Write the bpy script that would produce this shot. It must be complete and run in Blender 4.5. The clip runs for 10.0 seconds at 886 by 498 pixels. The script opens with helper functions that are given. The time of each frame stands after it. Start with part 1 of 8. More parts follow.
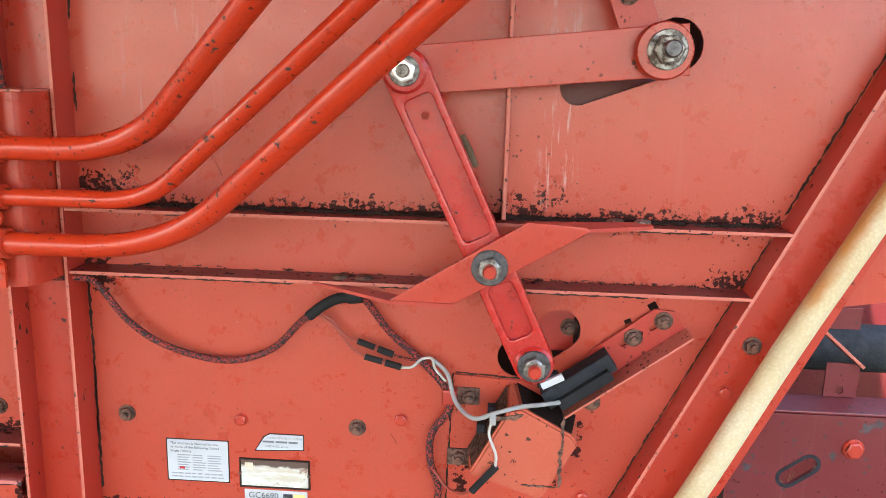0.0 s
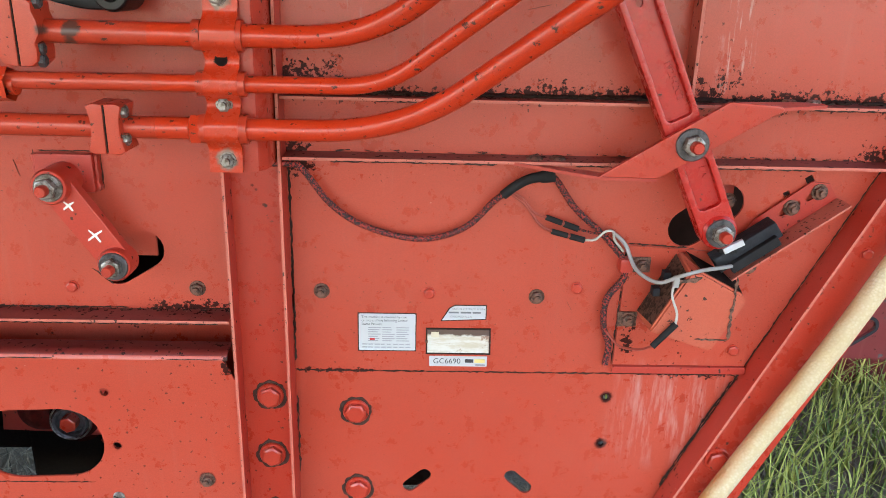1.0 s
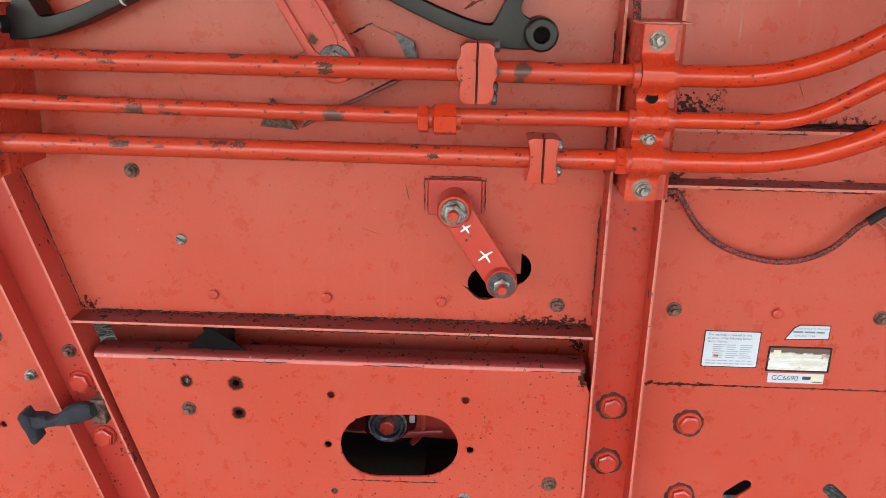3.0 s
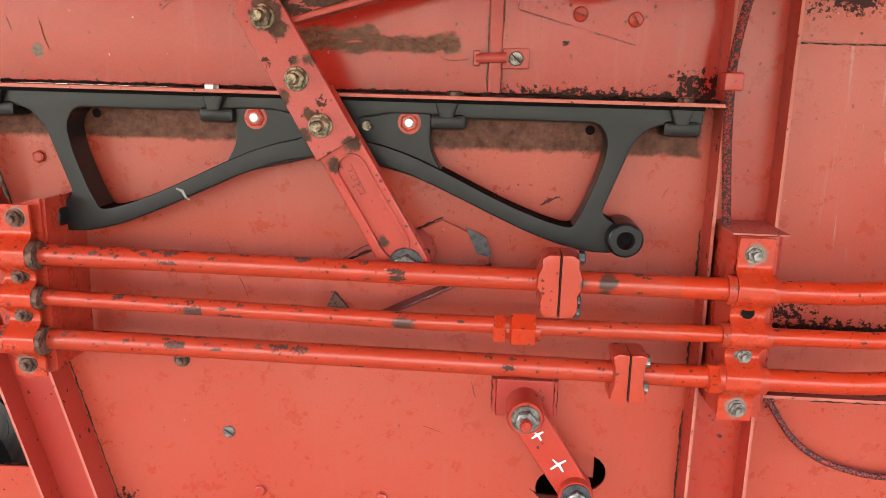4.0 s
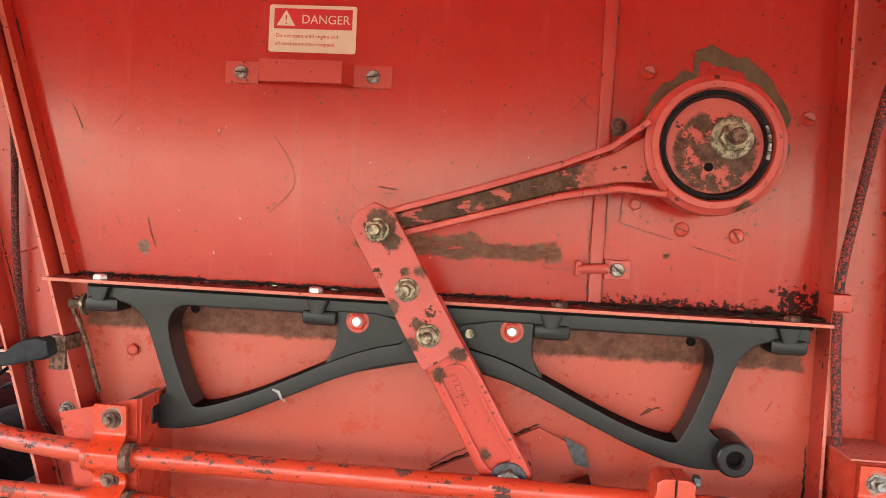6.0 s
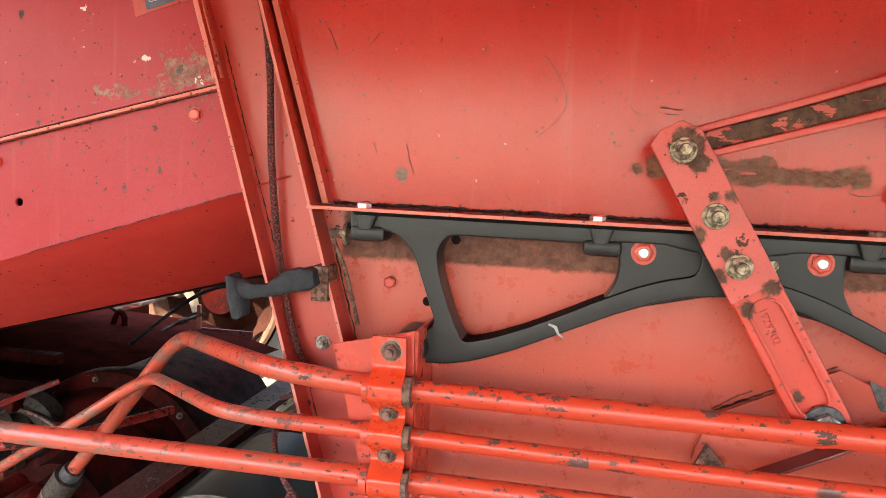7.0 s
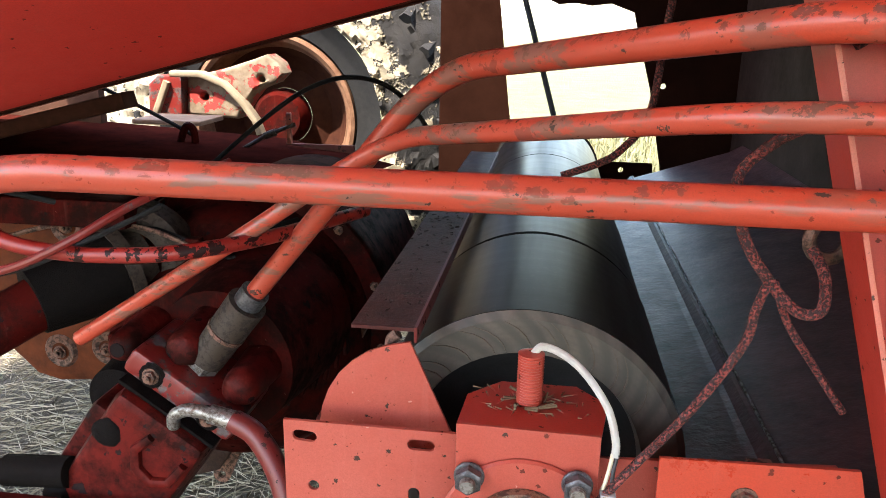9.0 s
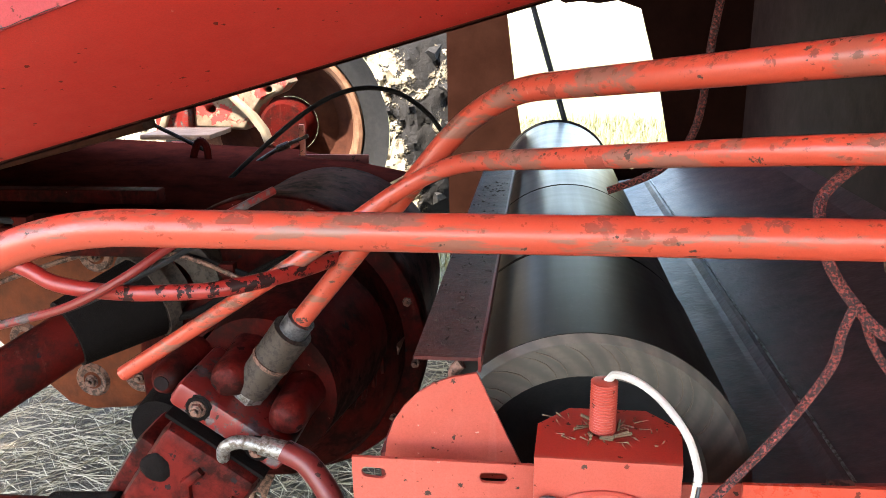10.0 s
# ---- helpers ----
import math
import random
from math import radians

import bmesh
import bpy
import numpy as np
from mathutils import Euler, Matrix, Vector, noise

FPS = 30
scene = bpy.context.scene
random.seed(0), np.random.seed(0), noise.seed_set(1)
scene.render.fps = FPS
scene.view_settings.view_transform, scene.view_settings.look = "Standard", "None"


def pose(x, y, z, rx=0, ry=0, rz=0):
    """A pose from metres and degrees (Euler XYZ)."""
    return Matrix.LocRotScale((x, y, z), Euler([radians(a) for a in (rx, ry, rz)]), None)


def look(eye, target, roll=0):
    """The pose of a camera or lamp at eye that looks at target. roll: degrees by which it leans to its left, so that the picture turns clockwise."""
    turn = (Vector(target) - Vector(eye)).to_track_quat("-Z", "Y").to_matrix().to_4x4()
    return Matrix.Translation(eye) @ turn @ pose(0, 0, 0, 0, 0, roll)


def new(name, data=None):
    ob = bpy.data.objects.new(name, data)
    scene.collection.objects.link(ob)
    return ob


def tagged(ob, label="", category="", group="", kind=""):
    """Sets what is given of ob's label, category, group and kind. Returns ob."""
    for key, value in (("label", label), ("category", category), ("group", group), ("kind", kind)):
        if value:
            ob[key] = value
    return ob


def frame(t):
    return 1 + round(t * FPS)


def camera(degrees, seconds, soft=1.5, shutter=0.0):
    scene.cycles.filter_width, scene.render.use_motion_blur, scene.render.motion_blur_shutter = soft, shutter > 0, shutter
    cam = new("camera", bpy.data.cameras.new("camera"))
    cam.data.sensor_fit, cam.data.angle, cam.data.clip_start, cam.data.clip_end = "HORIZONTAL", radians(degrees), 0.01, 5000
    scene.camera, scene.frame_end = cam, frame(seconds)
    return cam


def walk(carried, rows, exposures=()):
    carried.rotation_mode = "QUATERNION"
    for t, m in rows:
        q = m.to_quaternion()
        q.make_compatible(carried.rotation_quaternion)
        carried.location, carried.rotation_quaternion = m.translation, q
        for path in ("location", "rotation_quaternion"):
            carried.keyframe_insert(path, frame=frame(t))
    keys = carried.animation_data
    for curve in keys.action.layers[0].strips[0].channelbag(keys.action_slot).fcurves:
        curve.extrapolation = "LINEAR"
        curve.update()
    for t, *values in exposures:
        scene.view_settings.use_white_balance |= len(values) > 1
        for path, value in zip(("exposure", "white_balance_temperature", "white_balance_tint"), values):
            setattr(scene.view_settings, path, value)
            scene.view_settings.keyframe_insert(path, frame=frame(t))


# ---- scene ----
cam = camera(59.3, 10.0, soft=0.8)
EXPO, KELVIN = 2.87, 6900.0
PATH = [
    (0, (-0.015, 0.014, 1.126), (-0.127, 1.965, 0.703), 1.5),
    (0.5, (-0.172, -0.051, 1.119), (-0.178, 1.872, 0.568), 1.5),
    (1, (-0.34, -0.083, 1.109), (-0.285, 1.806, 0.454), 1.5),
    (1.5, (-0.456, -0.112, 1.109), (-0.408, 1.76, 0.405), 1.4),
    (2, (-0.556, -0.151, 1.119), (-0.539, 1.719, 0.409), 1.5),
    (2.2, (-0.602, -0.166, 1.128), (-0.603, 1.703, 0.414), 1.6),
    (3.3, (-0.825, -0.113, 1.177), (-0.937, 1.785, 0.557), 0.9),
    (3.5, (-0.83, -0.086, 1.219), (-0.969, 1.819, 0.627), 1.0),
    (4, (-0.864, -0.042, 1.268), (-0.993, 1.907, 0.838), 1.6),
    (4.5, (-0.906, -0.032, 1.305), (-0.999, 1.942, 0.998), 2.1),
    (5, (-0.935, -0.025, 1.325), (-1.006, 1.966, 1.151), 2.5),
    (5.2, (-0.946, -0.025, 1.334), (-1.008, 1.97, 1.206), 2.5),
    (6.3, (-1.03, -0.041, 1.349), (-1.255, 1.945, 1.263), 3.0),
    (6.5, (-1.082, -0.043, 1.349), (-1.346, 1.935, 1.223), 2.9),
    (6.8, (-1.169, -0.026, 1.321), (-1.509, 1.938, 1.148), 3.0),
    (7, (-1.228, -0.004, 1.298), (-1.582, 1.953, 1.093), 2.7),
    (7.5, (-1.358, 0.11, 1.197), (-1.754, 2.057, 0.962), 2.6),
    (8, (-1.503, 0.178, 1.106), (-1.841, 2.122, 0.781), 2.0),
    (8.5, (-1.664, 0.283, 1.046), (-1.957, 2.211, 0.605), 1.5),
    (9, (-1.766, 0.347, 1.043), (-2.023, 2.253, 0.494), 1.0),
    (9.5, (-1.811, 0.364, 1.053), (-2.046, 2.253, 0.44), 0.0),
    (9.8, (-1.825, 0.362, 1.059), (-2.063, 2.257, 0.467), -0.6),
    (10, (-1.833, 0.359, 1.072), (-2.074, 2.263, 0.508), -1.1),
]
walk(cam, [(t, look(eye, target, roll)) for t, eye, target, roll in PATH], exposures=[(t, EXPO + d, KELVIN, 10.0) for t, d in ((0.0, 0.20), (0.5, 0.09), (1.0, 0.03), (2.0, 0.05), (3.5, 0.20), (4.2, 0.50), (4.8, 0.76), (6.5, 0.74), (7.0, 0.78), (7.5, 0.50), (8.0, 0.34), (8.5, 0.24), (9.5, 0.38), (10.0, 0.80))])

# ---------------------------------------------------------------- light
world = bpy.data.worlds.new("world")
scene.world = world
world.use_nodes = True
wn = world.node_tree
sky = wn.nodes.new("ShaderNodeTexSky")
sky.sky_type = "NISHITA"
sky.sun_disc = False
sky.sun_elevation = radians(60)
sky.sun_rotation = radians(208)
sky.air_density = 1.2
sky.dust_density = 1.5
background = wn.nodes["Background"]
background.inputs[1].default_value = 0.15
wn.links.new(sky.outputs[0], background.inputs[0])
sun_data = bpy.data.lights.new("sun", "SUN")
sun_data.energy = 2.4
sun_data.angle = radians(0.6)
sun_data.color = (1.0, 0.95, 0.86)
sun = new("sun", sun_data)
sun.matrix_world = look((-2.35, -4.42, 8.66), (0, 0, 0))

# ---------------------------------------------------------------- materials


class Net:
    """A small helper that writes node trees."""

    def __init__(self, name):
        self.mat = bpy.data.materials.new(name)
        self.mat.use_nodes = True
        self.nt = self.mat.node_tree
        self.bsdf = self.nt.nodes["Principled BSDF"]
        self.known = {}
        self.matt = None
        self.pos = self.node("ShaderNodeTexCoord").outputs["Object"]

    def node(self, kind, **sets):
        n = self.nt.nodes.new(kind)
        for key, value in sets.items():
            n.inputs[key].default_value = value
        return n

    def put(self, a, socket):
        if hasattr(a, "links"):
            self.nt.links.new(a, socket)
        else:
            socket.default_value = a

    def math(self, op, a, b=0.0, clamp=False):
        n = self.nt.nodes.new("ShaderNodeMath")
        n.operation = op
        n.use_clamp = clamp
        self.put(a, n.inputs[0])
        self.put(b, n.inputs[1])
        return n.outputs[0]

    def noise(self, scale, detail=4.0, rough=0.6, stretch=None):
        key = (scale, detail, rough, stretch)
        if key in self.known:
            return self.known[key]
        n = self.nt.nodes.new("ShaderNodeTexNoise")
        n.inputs["Scale"].default_value = scale
        n.inputs["Detail"].default_value = detail
        n.inputs["Roughness"].default_value = rough
        src = self.pos
        if stretch:
            m = self.nt.nodes.new("ShaderNodeMapping")
            m.inputs["Scale"].default_value = stretch
            self.nt.links.new(src, m.inputs[0])
            src = m.outputs[0]
        self.nt.links.new(src, n.inputs["Vector"])
        self.known[key] = n.outputs[0]
        return n.outputs[0]

    def warped(self, scale, amount):
        """Positions pushed about by noise, for ragged outlines."""
        n = self.nt.nodes.new("ShaderNodeTexNoise")
        n.inputs["Scale"].default_value = scale
        n.inputs["Detail"].default_value = 4.0
        n.inputs["Roughness"].default_value = 0.65
        self.nt.links.new(self.pos, n.inputs["Vector"])
        a = self.nt.nodes.new("ShaderNodeVectorMath")
        a.operation = "MULTIPLY_ADD"
        self.nt.links.new(n.outputs[1], a.inputs[0])
        a.inputs[1].default_value = (amount, amount, amount)
        self.nt.links.new(self.pos, a.inputs[2])
        return a.outputs[0]

    def flecks(self, scale, share, size, warp=0.3, stretch=(1, 1, 1), turn=0.0, where=None):
        """Separate ragged spots: some cells of a Voronoi pattern, each with a size of its own."""
        src = self.warped(scale * 2.2, warp * 2 / scale) if warp else self.pos
        m = self.nt.nodes.new("ShaderNodeMapping")
        m.inputs["Scale"].default_value = stretch
        m.inputs["Rotation"].default_value = (0, radians(turn), 0)
        self.nt.links.new(src, m.inputs[0])
        v = self.nt.nodes.new("ShaderNodeTexVoronoi")
        v.inputs["Scale"].default_value = scale
        self.nt.links.new(m.outputs[0], v.inputs["Vector"])
        sep = self.nt.nodes.new("ShaderNodeSeparateColor")
        self.nt.links.new(v.outputs["Color"], sep.inputs[0])
        odds = self.math("MULTIPLY", where, share) if where is not None else share
        keep = self.math("LESS_THAN", sep.outputs[0], odds)
        reach = self.math("MULTIPLY", self.math("MULTIPLY", self.math("ADD", self.math("MULTIPLY", self.math("MULTIPLY", sep.outputs[1], sep.outputs[1]), 1.2), 0.10), size), keep)
        return self.cut(self.math("SUBTRACT", reach, v.outputs["Distance"]), 0.0, 0.05)

    def near(self, x, z, r, ragged=0.008, grain=60.0, soft=0.002):
        """One close to a point of the x-z plane, with a ragged edge."""
        dx = self.math("SUBTRACT", self.axis(0), x)
        dz = self.math("SUBTRACT", self.axis(2), z)
        d = self.math("SQRT", self.math("ADD", self.math("MULTIPLY", dx, dx), self.math("MULTIPLY", dz, dz)))
        d = self.math("ADD", d, self.math("MULTIPLY", self.math("SUBTRACT", self.noise(grain, 6.0, 0.75), 0.5), ragged * 2))
        return self.cut(d, r + soft, r - soft)

    def most(self, *masks):
        out = masks[0]
        for m in masks[1:]:
            out = self.math("MAXIMUM", out, m)
        return out

    def cut(self, value, low, high):
        n = self.nt.nodes.new("ShaderNodeMapRange")
        n.clamp = True
        self.nt.links.new(value, n.inputs[0])
        n.inputs[1].default_value = low
        n.inputs[2].default_value = high
        return n.outputs[0]

    def mix(self, fac, a, b):
        n = self.nt.nodes.new("ShaderNodeMix")
        n.data_type = "RGBA"
        self.put(fac, n.inputs[0])
        self.put((*a, 1) if isinstance(a, tuple) else a, n.inputs[6])
        self.put((*b, 1) if isinstance(b, tuple) else b, n.inputs[7])
        return n.outputs[2]

    def axis(self, n):
        if "axes" not in self.known:
            sep = self.nt.nodes.new("ShaderNodeSeparateXYZ")
            self.nt.links.new(self.pos, sep.inputs[0])
            self.known["axes"] = sep.outputs
        return self.known["axes"][n]

    def patch(self, x0, x1, z0, z1, soft=0.01, grain=60.0, ragged=0.02):
        """One within a box of x and z, with a ragged edge."""
        wobble = self.math("MULTIPLY", self.math("SUBTRACT", self.noise(grain, 6.0, 0.75), 0.5), ragged * 2)
        dx = self.math("SUBTRACT", self.math("ABSOLUTE", self.math("SUBTRACT", self.axis(0), (x0 + x1) / 2)), (x1 - x0) / 2)
        dz = self.math("SUBTRACT", self.math("ABSOLUTE", self.math("SUBTRACT", self.axis(2), (z0 + z1) / 2)), (z1 - z0) / 2)
        d = self.math("ADD", self.math("MAXIMUM", dx, dz), wobble)
        return self.cut(d, soft, -soft)

    def speckle(self, x0, x1, z0, z1, reach=0.03, grain=130.0):
        """Caked dirt: whole inside the box, breaking up into specks away from it."""
        dx = self.math("SUBTRACT", self.math("ABSOLUTE", self.math("SUBTRACT", self.axis(0), (x0 + x1) / 2)), (x1 - x0) / 2)
        dz = self.math("SUBTRACT", self.math("ABSOLUTE", self.math("SUBTRACT", self.axis(2), (z0 + z1) / 2)), (z1 - z0) / 2)
        d = self.math("DIVIDE", self.math("MAXIMUM", self.math("MAXIMUM", dx, dz), -reach * 0.3), reach)
        v = self.math("SUBTRACT", self.noise(grain, 5.0, 0.7), self.math("MULTIPLY", d, 0.22))
        v = self.math("ADD", v, self.math("MULTIPLY", self.math("SUBTRACT", self.noise(24.0, 4.0, 0.6), 0.5), 0.35))
        return self.cut(v, 0.50, 0.54)

    def bump(self, height, strength=0.3, distance=0.002):
        n = self.node("ShaderNodeBump", Strength=strength, Distance=distance)
        self.nt.links.new(height, n.inputs["Height"])
        self.nt.links.new(n.outputs[0], self.bsdf.inputs["Normal"])

    def done(self, colour, rough=0.5, metal=0.0, coat=0.0):
        self.put((*colour, 1) if isinstance(colour, tuple) else colour, self.bsdf.inputs["Base Color"])
        self.put(rough, self.bsdf.inputs["Roughness"])
        self.put(metal, self.bsdf.inputs["Metallic"])
        self.bsdf.inputs["Coat Weight"].default_value = coat
        return self.mat


def paint(name, base, faded, fade=0.5, chips=0.0, specks=0.5, rough=0.40, chip_scale=60.0, chip_colour=(0.030, 0.022, 0.018), wear=None, stretch=(1, 1, 1), gloss=0.5, everywhere=False):
    """Old machine enamel: faded in clouds, speckled, scratched and chipped to dark steel."""
    net = Net(name)
    clouds = net.cut(net.noise(3.2, 6.0, 0.62), 0.34, 0.70)
    fine = net.cut(net.noise(34.0, 7.0, 0.72), 0.30, 0.75)
    amount = net.math("ADD", net.math("MULTIPLY", clouds, fade * 0.80), net.math("MULTIPLY", fine, 0.16 * (0.3 + fade)), clamp=True)
    colour = net.mix(amount, base, faded)
    grain = net.cut(net.noise(420.0, 3.0, 0.6), 0.25, 0.75)
    colour = net.mix(net.math("MULTIPLY", grain, 0.27), colour, tuple(v * 0.50 for v in base))
    dust = net.cut(net.noise(950.0, 2.0, 0.6), 0.42, 0.70)
    colour = net.mix(net.math("MULTIPLY", dust, 0.24), colour, tuple(v * 0.35 for v in base))
    streak = net.cut(net.noise(9.0, 5.0, 0.65, (7.0, 7.0, 0.45)), 0.58, 0.85)
    colour = net.mix(net.math("MULTIPLY", streak, 0.20 * fade), colour, (0.60, 0.27, 0.21))
    grimy = net.cut(net.noise(6.5, 6.0, 0.7), 0.56, 0.80)
    colour = net.mix(net.math("MULTIPLY", grimy, 0.11), colour, tuple(v * 0.40 for v in base))
    where = net.cut(net.noise(7.0, 4.0, 0.6), 0.40, 0.66)
    bits = net.most(net.flecks(210.0, 0.16 * specks, 0.40, 0.6, where=where), net.flecks(95.0, 0.07 * specks, 0.22, 0.6, where=where),
                    net.flecks(60.0, 0.10 * specks, 0.10, 0.3, (1.0, 1.0, 0.14), 28.0), net.flecks(66.0, 0.10 * specks, 0.09, 0.3, (1.0, 1.0, 0.16), -55.0),
                    net.flecks(28.0, 0.018 * specks, 0.16, 0.7))
    pale = net.flecks(120.0, 0.06 * specks, 0.14, 0.5)
    colour = net.mix(net.math("MULTIPLY", pale, 0.55), colour, (0.62, 0.40, 0.34))
    colour = net.mix(net.math("MULTIPLY", bits, 0.85), colour, (0.075, 0.024, 0.018))
    if wear:
        colour = wear(net, colour)
    relief = net.math("ADD", net.math("MULTIPLY", clouds, 2.5), net.math("ADD", net.math("MULTIPLY", fine, 0.25), net.math("MULTIPLY", grain, 0.10)))
    if chips:
        local = 1.0 if everywhere else net.cut(net.noise(8.0, 4.0, 0.6), 0.40, 0.62)
        odds = net.math("ADD", net.math("MULTIPLY", local, 0.8), 0.2)
        bare = net.most(net.flecks(chip_scale * 1.3, 0.17 * chips, 0.42, 0.95, stretch, where=odds), net.flecks(chip_scale * 3.2, 0.40 * chips, 0.46, 0.8, stretch, where=odds))
        colour = net.mix(net.math("MULTIPLY", bare, 0.95), colour, net.mix(fine, chip_colour, tuple(min(1.0, v * 2.0) for v in chip_colour)))
        relief = net.math("SUBTRACT", relief, bare)
        roughness = net.math("ADD", net.math("MULTIPLY", bare, 0.3), net.math("ADD", net.math("MULTIPLY", fine, 0.08), rough))
    else:
        roughness = net.math("ADD", net.math("MULTIPLY", fine, 0.14), rough)
    net.bump(relief, 0.16, 0.0012)
    if chips:
        net.matt = bare if net.matt is None else net.most(net.matt, bare)
    net.matt = bits if net.matt is None else net.most(net.matt, bits)
    if net.matt is None:
        net.bsdf.inputs["Specular IOR Level"].default_value = gloss
    else:
        net.put(net.math("SUBTRACT", gloss, net.math("MULTIPLY", net.matt, gloss * 0.8)), net.bsdf.inputs["Specular IOR Level"])
    return net.done(colour, roughness)


RED, FADED = (0.46, 0.049, 0.023), (0.50, 0.098, 0.062)


def wall_wear(net, colour):
    brown, tan, soot = (0.048, 0.024, 0.016), (0.135, 0.066, 0.045), (0.010, 0.006, 0.006)
    earth = net.mix(net.cut(net.noise(55.0, 6.0, 0.75), 0.38, 0.64), brown, tan)
    rust = net.patch(-1.53, -0.615, 1.181, 1.245, 0.003, 70.0, 0.010)
    gaps = net.cut(net.noise(140.0, 5.0, 0.7), 0.30, 0.42)
    colour = net.mix(net.math("MULTIPLY", net.math("MULTIPLY", rust, net.math("ADD", net.math("MULTIPLY", gaps, 0.35), 0.65)), 0.92), colour, earth)
    edge = net.noise(40.0, 6.0, 0.78, (0.45, 1.0, 1.8))
    rubbed = net.math("MULTIPLY", net.most(net.patch(-1.130, -1.010, 1.297, 1.326, 0.003, 34.0, 0.030), net.patch(-1.05, -0.915, 1.297, 1.318, 0.003, 60.0, 0.018)), net.cut(edge, 0.375, 0.40))
    rubbed2 = net.most(net.near(-1.150, 1.312, 0.014, 0.020, 55.0), net.near(-1.172, 1.307, 0.007, 0.018, 55.0))
    colour = net.mix(net.math("MULTIPLY", net.most(rubbed, rubbed2, net.near(-1.456, 1.288, 0.008, 0.012)), 0.9), colour, net.mix(net.cut(net.noise(120.0, 6.0, 0.75, (0.7, 1.0, 1.3)), 0.36, 0.64), (0.055, 0.030, 0.019), (0.150, 0.088, 0.055)))
    dirt = None
    for x0, x1, z0, z1, reach in ((-0.53, 0.33, 0.960, 0.975, 0.018), (0.00, 0.07, 0.965, 0.995, 0.030), (0.29, 0.34, 0.962, 0.985, 0.03), (-0.53, -0.46, 0.97, 1.00, 0.035), (-0.19, -0.15, 0.965, 0.98, 0.025),
                                  (-0.88, -0.59, 1.244, 1.258, 0.014), (-0.655, -0.60, 1.244, 1.282, 0.022), (-1.56, -0.60, 1.240, 1.250, 0.006), (-0.72, -0.605, 0.652, 0.664, 0.016),
                                  (-1.41, -1.37, 0.65, 0.67, 0.02), (-0.53, -0.49, 0.86, 0.90, 0.02), (0.02, 0.30, 0.882, 0.889, 0.008), (0.26, 0.32, 0.885, 0.905, 0.02),
                                  (-0.505, -0.425, 1.360, 1.398, 0.022), (-1.62, -1.54, 1.24, 1.25, 0.02), (-0.53, -0.40, 0.556, 0.563, 0.008), (0.02, 0.14, 0.556, 0.566, 0.010),
                                  (-1.36, -0.60, 0.302, 0.308, 0.010), (-0.66, -0.60, 0.302, 0.33, 0.02), (-0.56, 0.03, 0.294, 0.299, 0.008), (-0.03, 0.03, 0.294, 0.32, 0.02), (-0.62, -0.60, 0.57, 0.605, 0.010), (0.035, 0.085, 0.622, 0.630, 0.014), (0.095, 0.112, 0.66, 0.705, 0.010), (-0.045, -0.030, 0.60, 0.66, 0.012)):
        one = net.speckle(x0, x1, z0, z1, reach)
        dirt = one if dirt is None else net.math("MAXIMUM", dirt, one)
    spots = [net.near(x, z, r, 0.006, 110.0) for x, z, r in ((-0.468, 1.380, 0.013), (-0.998, 0.541, 0.0058), (-1.005, 0.452, 0.0058), (-0.790, 0.539, 0.0058), (-0.781, 0.451, 0.0058), (-1.144, 0.503, 0.011), (-1.145, 0.555, 0.012),
                                                             (-0.654, 0.394, 0.012), (-0.057, 0.517, 0.009), (-0.058, 0.436, 0.009), (-1.222, 0.556, 0.010))]
    dirt = net.most(dirt, *spots)
    colour = net.mix(net.math("MULTIPLY", dirt, 0.93), colour, soot)
    net.matt = net.most(dirt, rust, rubbed, rubbed2)
    pale = net.math("MULTIPLY", net.patch(0.045, 0.085, 0.98, 1.22, 0.008, 30.0, 0.02), net.cut(net.noise(30.0, 5.0, 0.7, (4.0, 1.0, 0.35)), 0.52, 0.60))
    pale2 = net.math("MULTIPLY", net.patch(-0.03, 0.12, 0.42, 0.56, 0.03, 12.0, 0.03), net.cut(net.noise(22.0, 5.0, 0.7, (3.0, 1.0, 0.4)), 0.48, 0.70))
    pale3 = net.math("MULTIPLY", net.patch(-0.46, -0.36, 1.03, 1.32, 0.03, 12.0, 0.03), net.cut(net.noise(26.0, 5.0, 0.7, (4.0, 1.0, 0.3)), 0.60, 0.72))
    allpale = net.math("MULTIPLY", net.most(pale, pale2, pale3), 0.55)
    return net.mix(allpale, colour, (0.60, 0.42, 0.38))


